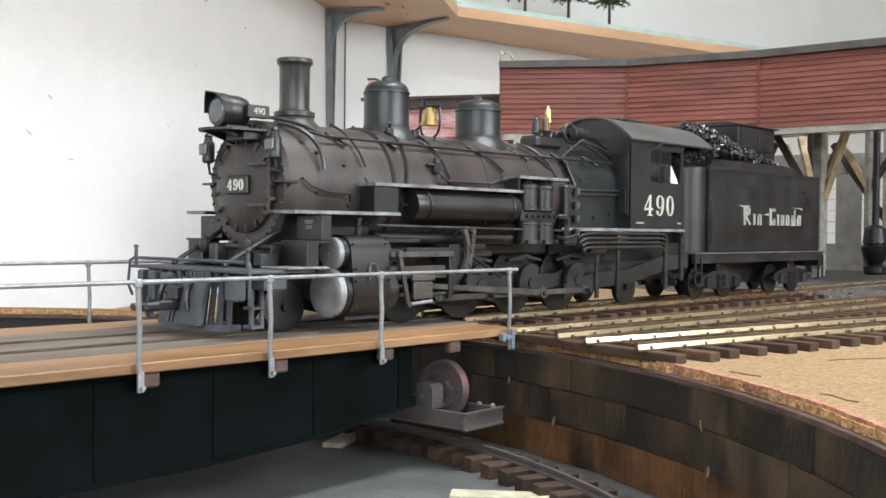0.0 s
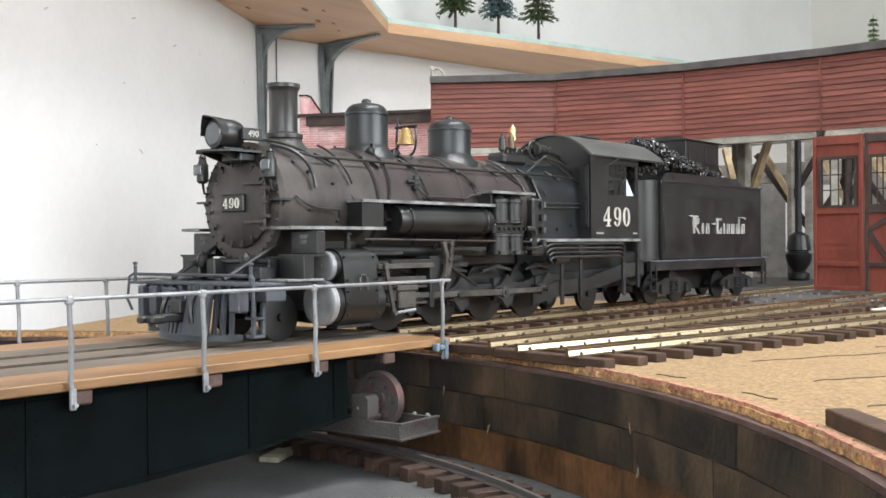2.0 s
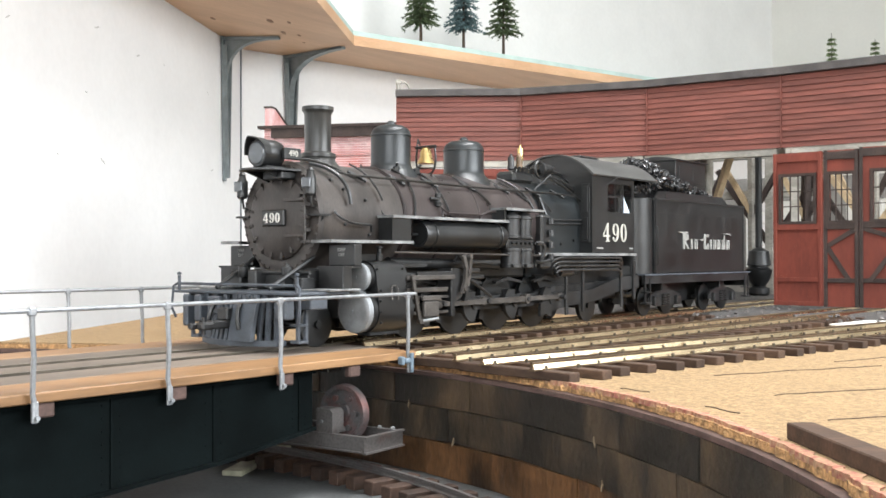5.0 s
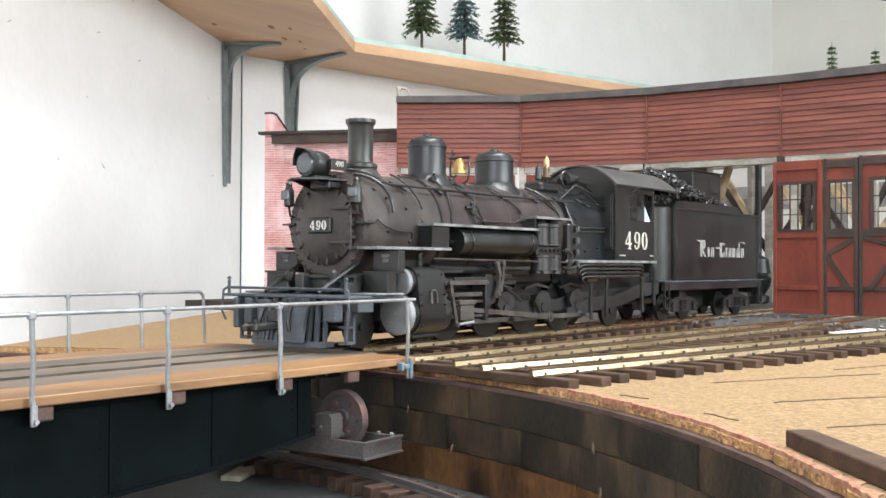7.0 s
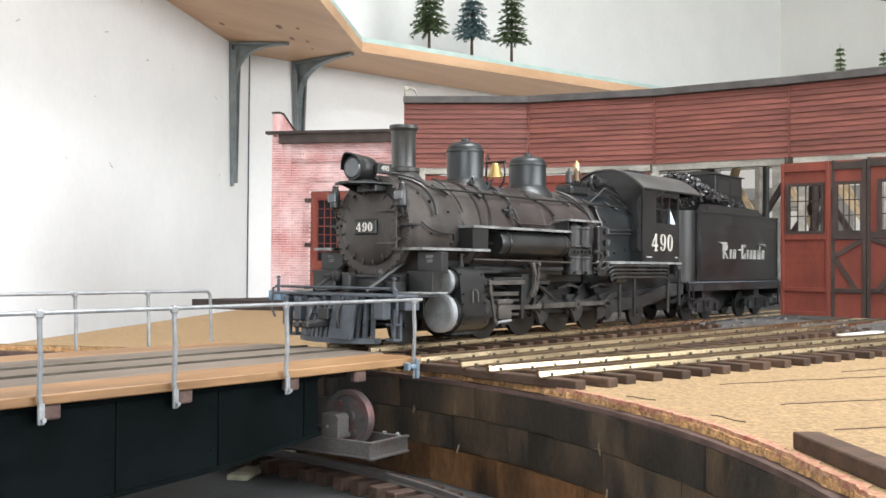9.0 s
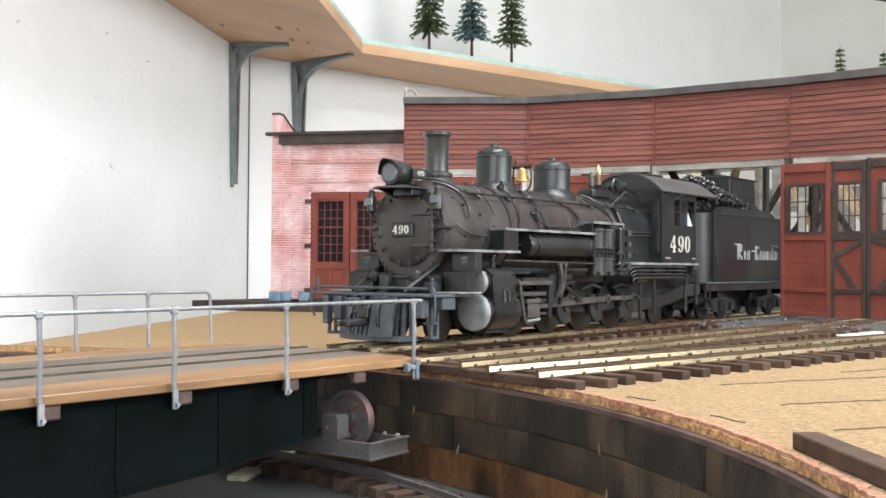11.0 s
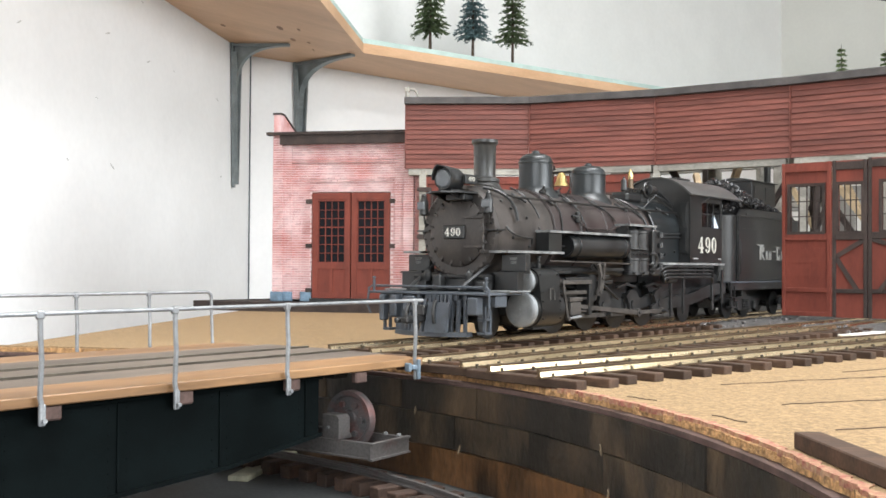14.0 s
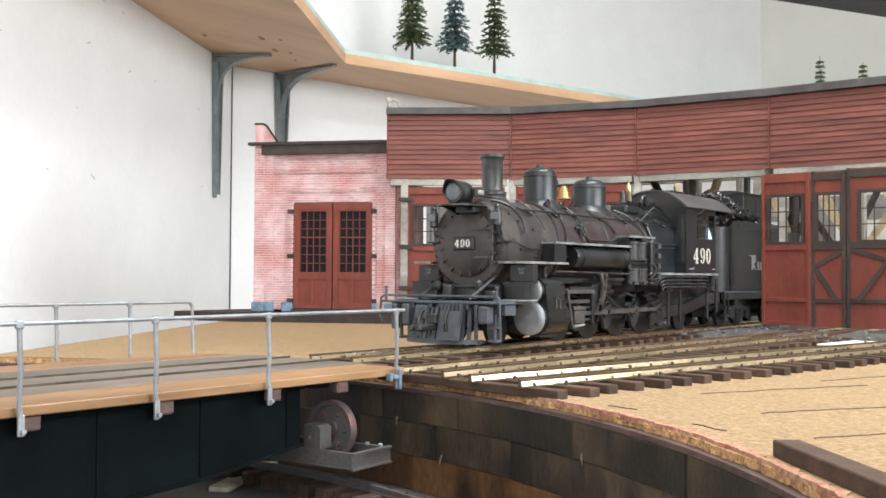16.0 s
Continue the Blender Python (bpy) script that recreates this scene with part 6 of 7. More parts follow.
# reach rod, combination lever, union link and the near lubricator pipes
for s in (-1, 1):
    bm = bm_()
    bx(bm, 0.076, 0.150, s * 0.0600 - 0.0011, s * 0.0600 + 0.0011, 0.0505, 0.0545, 0.0004)
    part("radius_rod", bm, M_ROD, loco)
    bm = bm_()
    mm, L_ = along((0.090, s * 0.0620, 0.0550), (0.100, s * 0.0620, 0.0150))
    bx(bm, -0.0009, 0.0009, -0.0018, 0.0018, 0, L_, m=mm)
    cyl(bm, (0.090, s * 0.0600, 0.0525), (0.090, s * 0.0640, 0.0525), 0.0024, 10)
    cyl(bm, (0.100, s * 0.0600, 0.0160), (0.100, s * 0.0640, 0.0160), 0.0022, 10)
    part("combination_lever", bm, M_ROD, loco)
    bm = bm_()
    cyl(bm, (0.100, s * 0.0625, 0.0160), (0.124, s * 0.0625, 0.0175), 0.0013, 8)
    part("union_link", bm, M_STEEL, loco)
    bm = bm_()
    bx(bm, 0.104, 0.128, s * 0.0610 - 0.0016, s * 0.0610 + 0.0016, 0.0330, 0.0372, 0.0006)
    bx(bm, 0.106, 0.126, s * 0.0605 - 0.0020, s * 0.0605 + 0.0020, 0.0190, 0.0325, 0.0010)
    part("crosshead_shoe", bm, M_ROD, loco)
    bm = bm_()
    bx(bm, 0.0800, 0.1420, s * 0.0570 - 0.0024, s * 0.0570 + 0.0024, 0.0400, 0.0440, 0.0006)
    part("guide_bar", bm, M_ROD, loco)
    bm = bm_()
    prism(bm, [(0.1560, 0.0705), (0.1600, 0.0720), (0.1640, 0.0600), (0.1625, 0.0480), (0.1580, 0.0380), (0.1545, 0.0385), (0.1590, 0.0490), (0.1600, 0.0600)], "y", s * 0.0640 - 0.0014, s * 0.0640 + 0.0014)
    prism(bm, [(0.1660, 0.0725), (0.1695, 0.0725), (0.1690, 0.0600), (0.1650, 0.0440), (0.1615, 0.0445), (0.1655, 0.0600)], "y", s * 0.0640 - 0.0014, s * 0.0640 + 0.0014)
    for x, z in ((0.1645, 0.0570), (0.1670, 0.0700), (0.1590, 0.0420)):
        cyl(bm, (x, s * 0.0615, z), (x, s * 0.0665, z), 0.0022, 10)
    part("valve_link", bm, M_ROD, loco)
    bm = bm_()
    bx(bm, 0.166, 0.186, s * 0.0600 - 0.0020, s * 0.0600 + 0.0020, 0.0555, 0.0600, 0.0008)
    bx(bm, 0.170, 0.196, s * 0.0580 - 0.0016, s * 0.0580 + 0.0016, 0.0500, 0.0540, 0.0008)
    part("link_bracket", bm, M_FRAME, loco)
    bm = bm_()
    cyl(bm, (0.070, s * 0.0590, 0.0738), (0.300, s * 0.0590, 0.0712), 0.0010, 8)
    part("reach_rod", bm, M_ROD, loco)
    bm = bm_()
    cyl(bm, (0.078, s * 0.0450, 0.0655), (0.236, s * 0.0450, 0.0625), 0.0045, 18)
    part("steam_duct", bm, M_BLACK, loco)
    bm = bm_()
    pipe(bm, [(0.1440, s * 0.0440, 0.1240), (0.1455, s * 0.0510, 0.1130), (0.1500, s * 0.0535, 0.1085), (0.2020, s * 0.0535, 0.1085), (0.2100, s * 0.0530, 0.1115), (0.2240, s * 0.0520, 0.1125)], 0.0012)
    part("side_pipe", bm, M_BOILER, loco)
    bm = bm_()
    lathe(bm, [(0.0, 0), (0.0032, 0.0008), (0.0036, 0.004), (0.0020, 0.005), (0.0020, 0.008), (0.0030, 0.0085), (0.0030, 0.0120), (0.0, 0.0130)], Matrix.Translation((0.1440, s * 0.0470, 0.1140)), 12)
    cyl(bm, (0.1360, s * 0.0445, 0.1210), (0.1440, s * 0.0470, 0.1210), 0.0016, 8)
    part("check_valve", bm, M_BLACK, loco)
    bm = bm_()
    pipe(bm, bend((0.012, s * 0.0475, 0.1060), (0.018, s * 0.0520, 0.0960), (0.044, s * 0.0510, 0.0960)) + [(0.052, s * 0.0505, 0.0960), (0.054, s * 0.0490, 0.0905)], 0.0010)
    part("drain_pipe", bm, M_BLACK, loco)
    for x, z in ((0.020, 0.131), (0.030, 0.124), (0.052, 0.116), (0.0560, 0.088), (0.026, 0.096)):
        bm = bm_()
        a = math.asin((z - ZC) / (RB + 0.001))
        lathe(bm, [(0.0014, -0.001), (0.0014, 0.0012), (0.0007, 0.0018), (0, 0.0018)], Matrix.Translation((x, s * RB * math.cos(a), z)) @ Matrix.Rotation(-s * (math.pi / 2 - a), 4, "X"), 8)
        part("boiler_stud", bm, M_BLACK, loco)

# ash pan and drawbar
bm = bm_()
prism(bm, [(0.315, 0.052), (0.415, 0.052), (0.412, 0.030), (0.395, 0.024), (0.335, 0.026)], "y", -0.036, 0.036)
part("ash_pan", bm, M_BLACK, loco)
bm = bm_()
bx(bm, 0.020, 0.300, -0.034, 0.034, 0.050, 0.062, 0.002)
bx(bm, 0.030, 0.085, -0.036, 0.036, 0.020, 0.075, 0.002)
bx(bm, 0.40, 0.545, -0.034, 0.034, 0.040, 0.060, 0.002)
part("chassis", bm, M_BLACK, loco)
# black plates added to fill the shaded gap underneath, then brake shoes
for s in (-1, 1):
    bm = bm_()
    prism(bm, [(0.050, 0.012), (0.080, 0.006), (0.345, 0.006), (0.360, 0.018), (0.520, 0.022), (0.520, 0.045), (0.050, 0.050)], "y", s * 0.0150 - 0.0015, s * 0.0150 + 0.0015)
    part("main_frame", bm, M_BLACK, loco)
    for x in (0.161, 0.227, 0.293):
        bm = bm_()
        prism(bm, [(x - 0.003, 0.012), (x + 0.004, 0.010), (x + 0.005, 0.034), (x, 0.036)], "y", s * 0.0300 - 0.003, s * 0.0300 + 0.003)
        cyl(bm, (x, s * 0.030, 0.011), (x, s * 0.012, 0.011), 0.0012, 6)
        part("brake_shoe", bm, M_FRAME, loco)

# cab
CX0, CX1, CY, CZ0, CZ1 = 0.412, 0.5075, 0.0478, 0.0745, 0.1585
cab = part("cab", (lambda b: (bx(b, CX0, CX1 + 0.004, -CY + 0.002, CY - 0.002, CZ0 - 0.0028, CZ0 - 0.0006), b)[1])(bm_()), M_BLACK, loco, "black riveted steel cab")
for s in (-1, 1):
    y0, y1 = (-CY, -CY + 0.0016) if s < 0 else (CY - 0.0016, CY)
    bm = bm_()
    wx0, wx1, wz0, wz1 = 0.4450, 0.5040, 0.1185, 0.1535
    bx(bm, CX0, wx0, y0, y1, CZ0, CZ1)
    bx(bm, wx1, CX1, y0, y1, CZ0, CZ1)
    bx(bm, wx0, wx1, y0, y1, CZ0, wz0)
    bx(bm, wx0, wx1, y0, y1, wz1, CZ1)
    sp = part("side_panel", bm, M_BLACK, cab)
    bm = bm_()
    for a, b, c, d in ((wx0, wx0 + 0.0016, wz0, wz1), (wx1 - 0.0016, wx1, wz0, wz1), (wx0, wx1, wz0, wz0 + 0.0016), (wx0, wx1, wz1 - 0.0016, wz1), (0.4815, 0.4835, wz0, wz1), (wx0, 0.482, 0.1365, 0.1377), (0.4630, 0.4642, wz0, wz1)):
        bx(bm, a, b, y0 + 0.0002, y1 - 0.0002, c, d)
    part("window_frame", bm, M_BLACK, sp)
    bm = bm_()
    bx(bm, wx0 + 0.0016, 0.4815, (y0 + y1) / 2 - 0.0002, (y0 + y1) / 2 + 0.0002, wz0 + 0.0016, wz1 - 0.0016)
    o = part("pane", bm, M_GLASS, sp)
    o.visible_shadow = False
    bm = bm_()
    yo = s * (CY + 0.0010)
    bx(bm, 0.2940, CX1 - 0.008, min(s * 0.0555, s * 0.0545), max(s * 0.0555, s * 0.0545), CZ0 - 0.0032, CZ0 - 0.0004)
    part("sill_strip", bm, M_EDGE, sp, "grey lower edge strip")
    bm = bm_()
    bx(bm, 0.2945, CX1 - 0.0085, min(s * 0.0330, s * 0.0544), max(s * 0.0330, s * 0.0544), CZ0 - 0.0030, CZ0 - 0.0008)
    part("cab_board", bm, M_BLACK, sp)
    bm = bm_()
    mm, L_ = along((CX0 + 0.03, s * CY, 0.1500), (CX0 + 0.045, s * (CY + 0.006), 0.1580))
    cyl(bm, (CX0 + 0.030, s * CY, 0.1490), (CX0 + 0.050, s * (CY + 0.005), 0.1595), 0.0008, 6)
    bx(bm, CX0 + 0.048, CX1 - 0.002, min(s * CY, s * (CY + 0.006)), max(s * CY, s * (CY + 0.006)), 0.1580, 0.1590)
    part("drip_rail", bm, M_BLACK, sp)
    if s < 0:
        numerals("cab_number", 0.0205, Matrix.Translation((0.4635, y0 - 0.0001, 0.0972)) @ SIDE @ Matrix.Diagonal((1.25, 1, 1, 1)), M_LETTER, sp, "white roman numerals")
        for x, w in ((0.4285, 0.014), (0.5005, 0.008)):
            bm = bm_()
            bx(bm, x - w / 2, x + w / 2, y0 - 0.0004, y0, 0.0790, 0.0806)
            part("small_lettering", bm, M_GREYTEXT, sp)
    bm = bm_()
    for i in range(12):
        for x in (CX0 + 0.0025, CX1 - 0.0025):
            z = CZ0 + 0.004 + i * 0.0068
            cyl(bm, (x, s * CY, z), (x, s * (CY + 0.0005), z), 0.0006, 6)
    tagged(part("rivets", bm, M_BLACK, sp), kind="stuff")


def roof_z(y):
    return 0.1835 - 0.0235 * (abs(y) / 0.052) ** 2.2


bm = bm_()
ys = [-0.0465 + 0.093 * i / 12 for i in range(13)]
prism(bm, [(-0.0465, CZ0)] + [(y, roof_z(y) - 0.001) for y in ys] + [(0.0465, CZ0)], "x", CX0, CX0 + 0.0016)
front = part("front_wall", bm, M_BLACK, cab)
for s in (-1, 1):
    bm = bm_()
    bx(bm, CX0 - 0.0016, CX0, min(s * 0.0355, s * 0.0455), max(s * 0.0355, s * 0.0455), 0.086, 0.150, 0.0004)
    bx(bm, CX0 - 0.0026, CX0 - 0.0016, min(s * 0.0375, s * 0.0435), max(s * 0.0375, s * 0.0435), 0.118, 0.147, 0.0003)
    bx(bm, CX0 - 0.0026, CX0 - 0.0016, min(s * 0.0375, s * 0.0435), max(s * 0.0375, s * 0.0435), 0.089, 0.113, 0.0003)
    part("front_door", bm, M_BLACK, front)
bm = bm_()
ys = [-0.052 + 0.104 * i / 16 for i in range(17)]
prism(bm, [(y, roof_z(y)) for y in ys] + [(y * 0.97, roof_z(y) - 0.0016) for y in ys[::-1]], "x", CX0 - 0.004, 0.560)
part("roof", bm, M_CABROOF, cab, "grey-black arched cab roof, colour lightened for its lit top")
bm = bm_()
bx(bm, 0.445, 0.485, -0.014, 0.014, 0.1820, 0.1852, 0.001)
part("roof_hatch", bm, M_FRAME, cab)
bm = bm_()
lathe(bm, [(0.040, 0), (0.040, 0.008), (0.036, 0.012), (0, 0.013)], onx(CX0 + 0.002, 0, 0.108), 32)
part("backhead", bm, M_BLACK, cab)

bm = bm_()
prism(bm, [(0.4850, 0.1205), (0.5035, 0.1205), (0.4890, 0.1385), (0.4850, 0.1400)], "y", -CY + 0.0030, -CY + 0.0036)
part("window_card", bm, M_CARD, cab, "pale blue card in the cab window")
# big round valve wheel and clutter ahead of the cab
bm = bm_()
pts = [(0.352 + 0.0085 * math.cos(a), -0.019, 0.1625 + 0.0085 * math.sin(a)) for a in [radians(30 * i) for i in range(13)]]
pipe(bm, pts, 0.0017)
cyl(bm, (0.352, -0.022, 0.1625), (0.352, -0.010, 0.1625), 0.0040, 12)
part("dynamo_wheel", bm, M_FRAME, loco)
for p, q, r in (((0.338, -0.030, 0.140), (0.362, -0.034, 0.156), 0.0012), ((0.350, -0.030, 0.150), (0.390, -0.022, 0.168), 0.0008), ((0.362, -0.034, 0.156), (0.410, -0.034, 0.146), 0.0012), ((0.335, -0.036, 0.134), (0.352, -0.042, 0.118), 0.0016), ((0.328, -0.040, 0.136), (0.334, -0.048, 0.112), 0.0020)):
    bm = bm_()
    cyl(bm, p, q, r, 8)
    lathe(bm, [(0, -0.002), (r * 2, -0.001), (r * 2, 0.001), (0, 0.002)], Matrix.Translation(p), 8)
    part("cab_pipe", bm, M_FRAME, loco, at=pose(0, 0.009, 0))

# pilot, beam and footplate
bm = bm_()
bx(bm, -0.036, -0.018, -0.070, 0.070, 0.0310, 0.0415, 0.0008)
bx(bm, -0.050, 0.004, -0.072, 0.072, 0.0418, 0.0440, 0.0005)
beam = part("pilot_beam", bm, M_PILOT, loco, "blue-grey dusted pilot beam")
bm = bm_()
bx(bm, -0.022, 0.012, -0.0760, -0.046, 0.0442, 0.0458, 0.0004)
part("footboard", bm, M_EDGE, beam)
bm = bm_()
bx(bm, -0.022, 0.012, 0.046, 0.0760, 0.0442, 0.0458, 0.0004)
part("footboard", bm, M_EDGE, beam)
bm = bm_()
prism(bm, [(-0.0535, 0.0350), (-0.0505, 0.0350), (-0.0560, 0.0075), (-0.0600, 0.0075)], "y", -0.031, -0.006)
part("plough_plate", bm, M_PILOT, beam)
for i in range(15):
    y = -0.0405 + i * 0.0058
    bm = bm_()
    back = 0.014 * (abs(y) / 0.041) ** 2
    lean = 0.0034 if i % 2 else 0.0026
    prism(bm, [(-0.0500 + back * 0.5, 0.0380), (-0.0470 + back * 0.5, 0.0380), (-0.0545 + back, 0.0060), (-0.0575 + back, 0.0060)], "y", y - lean / 2, y + lean / 2)
    part("pilot_bar", bm, M_PILOT, beam)
bm = bm_()
rim = [(-0.0590 + 0.014 * (yy / 0.041) ** 2, yy) for yy in [-0.043 + 0.086 * k / 10 for k in range(11)]]
prism(bm, rim + [(x + 0.009, yy) for x, yy in rim[::-1]], "z", 0.0035, 0.0078)
part("pilot_foot", bm, M_PILOT, beam, "flat iron foot rail of the pilot")
bm = bm_()
for i in range(6):
    y = -0.030 + i * 0.0045
    bx(bm, -0.0530, -0.0500, y - 0.0013, y + 0.0013, 0.0345, 0.0418)
part("beam_rib", bm, M_PILOT, beam)
for y0, y1, z0, z1 in ((0.012, 0.026, 0.026, 0.040), (0.034, 0.042, 0.020, 0.041), (0.050, 0.056, 0.016, 0.041), (-0.062, -0.050, 0.024, 0.040)):
    bm = bm_()
    bx(bm, -0.0530, -0.044, y0, y1, z0, z1, 0.0012)
    part("pilot_bracket", bm, M_PILOT, beam)
for s in (-1, 1):
    bm = bm_()
    bx(bm, -0.040, -0.030, min(s * 0.052, s * 0.062), max(s * 0.052, s * 0.062), 0.006, 0.0085, 0.0004)
    for x in (-0.039, -0.031):
        bx(bm, x - 0.0012, x + 0.0012, s * 0.0600 - 0.0012, s * 0.0600 + 0.0012, 0.0085, 0.0320)
    bx(bm, -0.040, -0.030, min(s * 0.052, s * 0.062), max(s * 0.052, s * 0.062), 0.0185, 0.0205, 0.0004)
    part("foot_step", bm, M_PILOT, beam)
    bm = bm_()
    cyl(bm, (0.004, s * 0.0335, 0.0700), (-0.040, s * 0.0300, 0.0460), 0.0017, 8)
    part("front_brace", bm, M_FRAME, loco)
    bm = bm_()
    for y, h in ((0.056, 0.0555),):
        cyl(bm, (-0.047, s * y * 1.2, 0.0440), (-0.047, s * y * 1.2, h), 0.0013, 8)
        lathe(bm, [(0.0, 0), (0.0018, 0.0008), (0.0018, 0.0022), (0, 0.003)], Matrix.Translation((-0.047, s * y * 1.2, h)), 8)
    pipe(bm, [(-0.047, s * 0.067, 0.050), (-0.049, s * 0.072, 0.047), (-0.050, s * 0.073, 0.030), (-0.048, s * 0.070, 0.022)], 0.0011)
    part("grab_iron", bm, M_PILOT, beam)
    bm = bm_()
    pipe(bm, bend((-0.046, s * 0.014, 0.040), (-0.062, s * 0.015, 0.034), (-0.058, s * 0.017, 0.016)), 0.0018)
    part("air_hose", bm, M_BLACK, beam)
bm = bm_()
pipe(bm, [(-0.047, -0.064, 0.0490), (-0.047, 0.064, 0.0490)], 0.0012)
for i in range(9):
    y = -0.044 + i * 0.011
    bx(bm, -0.0478, -0.0446, y - 0.0022, y + 0.0022, 0.0365, 0.0425, 0.0004)
part("uncoupling_rod", bm, M_PILOT, beam)
bm = bm_()
bx(bm, -0.072, -0.040, -0.0045, 0.0045, 0.0165, 0.0225, 0.001)
bx(bm, -0.082, -0.070, -0.0050, 0.0035, 0.0160, 0.0218, 0.0015)
bx(bm, -0.086, -0.076, 0.0035, 0.0085, 0.0165, 0.0213, 0.0012)
cyl(bm, (-0.078, -0.001, 0.0125), (-0.078, -0.001, 0.0255), 0.0014, 8)
bx(bm, -0.060, -0.042, -0.006, 0.006, 0.0225, 0.0320, 0.001)
part("coupler", bm, M_FRAME, beam)
bm = bm_()
for y in (-0.040, -0.020, 0.012, 0.030):
    bx(bm, -0.020, -0.006, y - 0.005, y + 0.005, 0.0452, 0.0540 + 0.006 * (y > 0), 0.001)
bx(bm, -0.010, 0.006, -0.042, 0.042, 0.0452, 0.0600, 0.001)
cyl(bm, (-0.012, -0.045, 0.058), (-0.012, 0.045, 0.058), 0.0016, 8)
for y in (-0.026, 0.024):
    lathe(bm, [(0.003, 0.054), (0.004, 0.056), (0.004, 0.062), (0.002, 0.064), (0, 0.066)], Matrix.Translation((-0.018, y, 0)), 10)
part("pilot_deck_gear", bm, M_FRAME, loco)
bm = bm_()
prism(bm, [(-0.030, 0.044), (0.030, 0.044), (0.022, 0.064), (-0.022, 0.064)], "x", 0.004, 0.070)
part("saddle", bm, M_BLACK, loco)



# ---- wheels and rods ----
def axle(name, parent, x, r, spokes=0, crank=False):
    """A wheelset turning round its own y axis; returns the part to be keyed."""
    bm = bm_()
    RY = Matrix.Rotation(radians(90), 4, "X")
    for s in (-1, 1):
        m = Matrix.Translation((0, s * 0.0245, 0)) @ RY
        lathe(bm, [(r - 0.0035, -0.0028), (r, -0.0030), (r, 0.0018) if s < 0 else (r, 0.0030), (r + 0.0013, 0.0024) if s < 0 else (r, 0.003), (r - 0.0035, 0.0030)], m, 40) if s < 0 else lathe(bm, [(r - 0.0035, -0.0030), (r + 0.0013, -0.0024), (r, -0.0018), (r, 0.0030), (r - 0.0035, 0.0028)], m, 40)
        lathe(bm, [(0.0, -0.0024), (r * 0.24, -0.0024), (r * 0.24, 0.0024), (0, 0.0024)], m, 20)
        if spokes:
            for i in range(spokes):
                a = 2 * math.pi * i / spokes
                bx(bm, -0.0012, 0.0012, s * 0.0245 - 0.0012, s * 0.0245 + 0.0012, r * 0.2, r - 0.003, m=Matrix.Rotation(a, 4, "Y"))
        else:
            lathe(bm, [(r * 0.2, -0.0006), (r - 0.003, -0.0012), (r - 0.003, 0.0012), (r * 0.2, 0.0006)], m, 24)
    cyl(bm, (0, -0.047 if crank else -0.030, 0), (0, 0.047 if crank else 0.030, 0), 0.0032, 12)
    w = part(name, bm, M_BLACK, parent)
    if crank:
        for s, ph in ((-1, 0.0), (1, 90.0)):
            b = bm_()
            pts = [(0.0165 * math.cos(t), 0.0165 * math.sin(t)) for t in [radians(200 + 14 * i) for i in range(11)]]
            # counterweight sector opposite the pin, and the crank arm
            prism(b, pts + [(0.006, 0.004), (0.0042, 0.0125), (-0.0042, 0.0125), (-0.006, 0.004)], "y", s * 0.0475 - 0.0018, s * 0.0475 + 0.0018)
            cyl(b, (0, s * 0.0490, CR), (0, s * 0.0605, CR), 0.0022, 10)
            cyl(b, (0, s * 0.0450, 0), (0, s * 0.0510, 0), 0.0048, 14)
            c = part("crank", b, M_FRAME, w)
            c.matrix_basis = pose(0, 0, 0, 0, ph, 0)
    w.matrix_basis = pose(x, 0, r)
    return w


CR = 0.0095
DRIVERS = (0.128, 0.194, 0.260, 0.326)
RD = 0.0265
WHEELS = [(axle("driving_wheelset", loco, x, RD, 12, True), x, RD) for x in DRIVERS]
WHEELS.append((axle("leading_wheelset", loco, 0.0130, 0.0165, 9), 0.0130, 0.0165))
WHEELS.append((axle("trailing_wheelset", loco, 0.436, 0.0165, 0), 0.436, 0.0165))
SIDERODS, MAINRODS = [], []
for s, ph in ((-1, 0.0), (1, 90.0)):
    bm = bm_()
    prism(bm, [(DRIVERS[0] - 0.004, -0.0022), (DRIVERS[-1] + 0.004, -0.0022), (DRIVERS[-1] + 0.004, 0.0022), (DRIVERS[0] - 0.004, 0.0022)], "y", s * 0.0530 - 0.0013, s * 0.0530 + 0.0013)
    for x in DRIVERS:
        cyl(bm, (x, s * 0.0515, 0), (x, s * 0.0548, 0), 0.0042, 14)
    SIDERODS.append((part("side_rod", bm, M_ROD, loco), ph))
    ml = 0.145
    bm = bm_()
    prism(bm, [(-ml, -0.0019), (0, -0.0027), (0, 0.0027), (-ml, 0.0019)], "y", s * 0.0572 - 0.0013, s * 0.0572 + 0.0013)
    cyl(bm, (0, s * 0.0555, 0), (0, s * 0.0592, 0), 0.0050, 14)
    cyl(bm, (-ml, s * 0.0555, 0), (-ml, s * 0.0592, 0), 0.0040, 14)
    rod = part("main_rod", bm, M_ROD, loco)
    bm = bm_()
    bx(bm, -0.008, 0.008, s * 0.0545 - 0.003, s * 0.0545 + 0.003, -0.0050, 0.0050, 0.0008)
    cyl(bm, (-0.050, s * 0.0545, 0), (-0.006, s * 0.0545, 0), 0.0016, 10)
    MAINRODS.append((rod, part("crosshead", bm, M_FRAME, loco), ph, ml))

# ---- tender ----
tender = thing("tender", "black coal tender heaped with coal behind the locomotive", "tender")
TX0, TX1, TY, TZ0, TZ1 = 0.5580, 0.8290, 0.0500, 0.0500, 0.1395
bm = bm_()
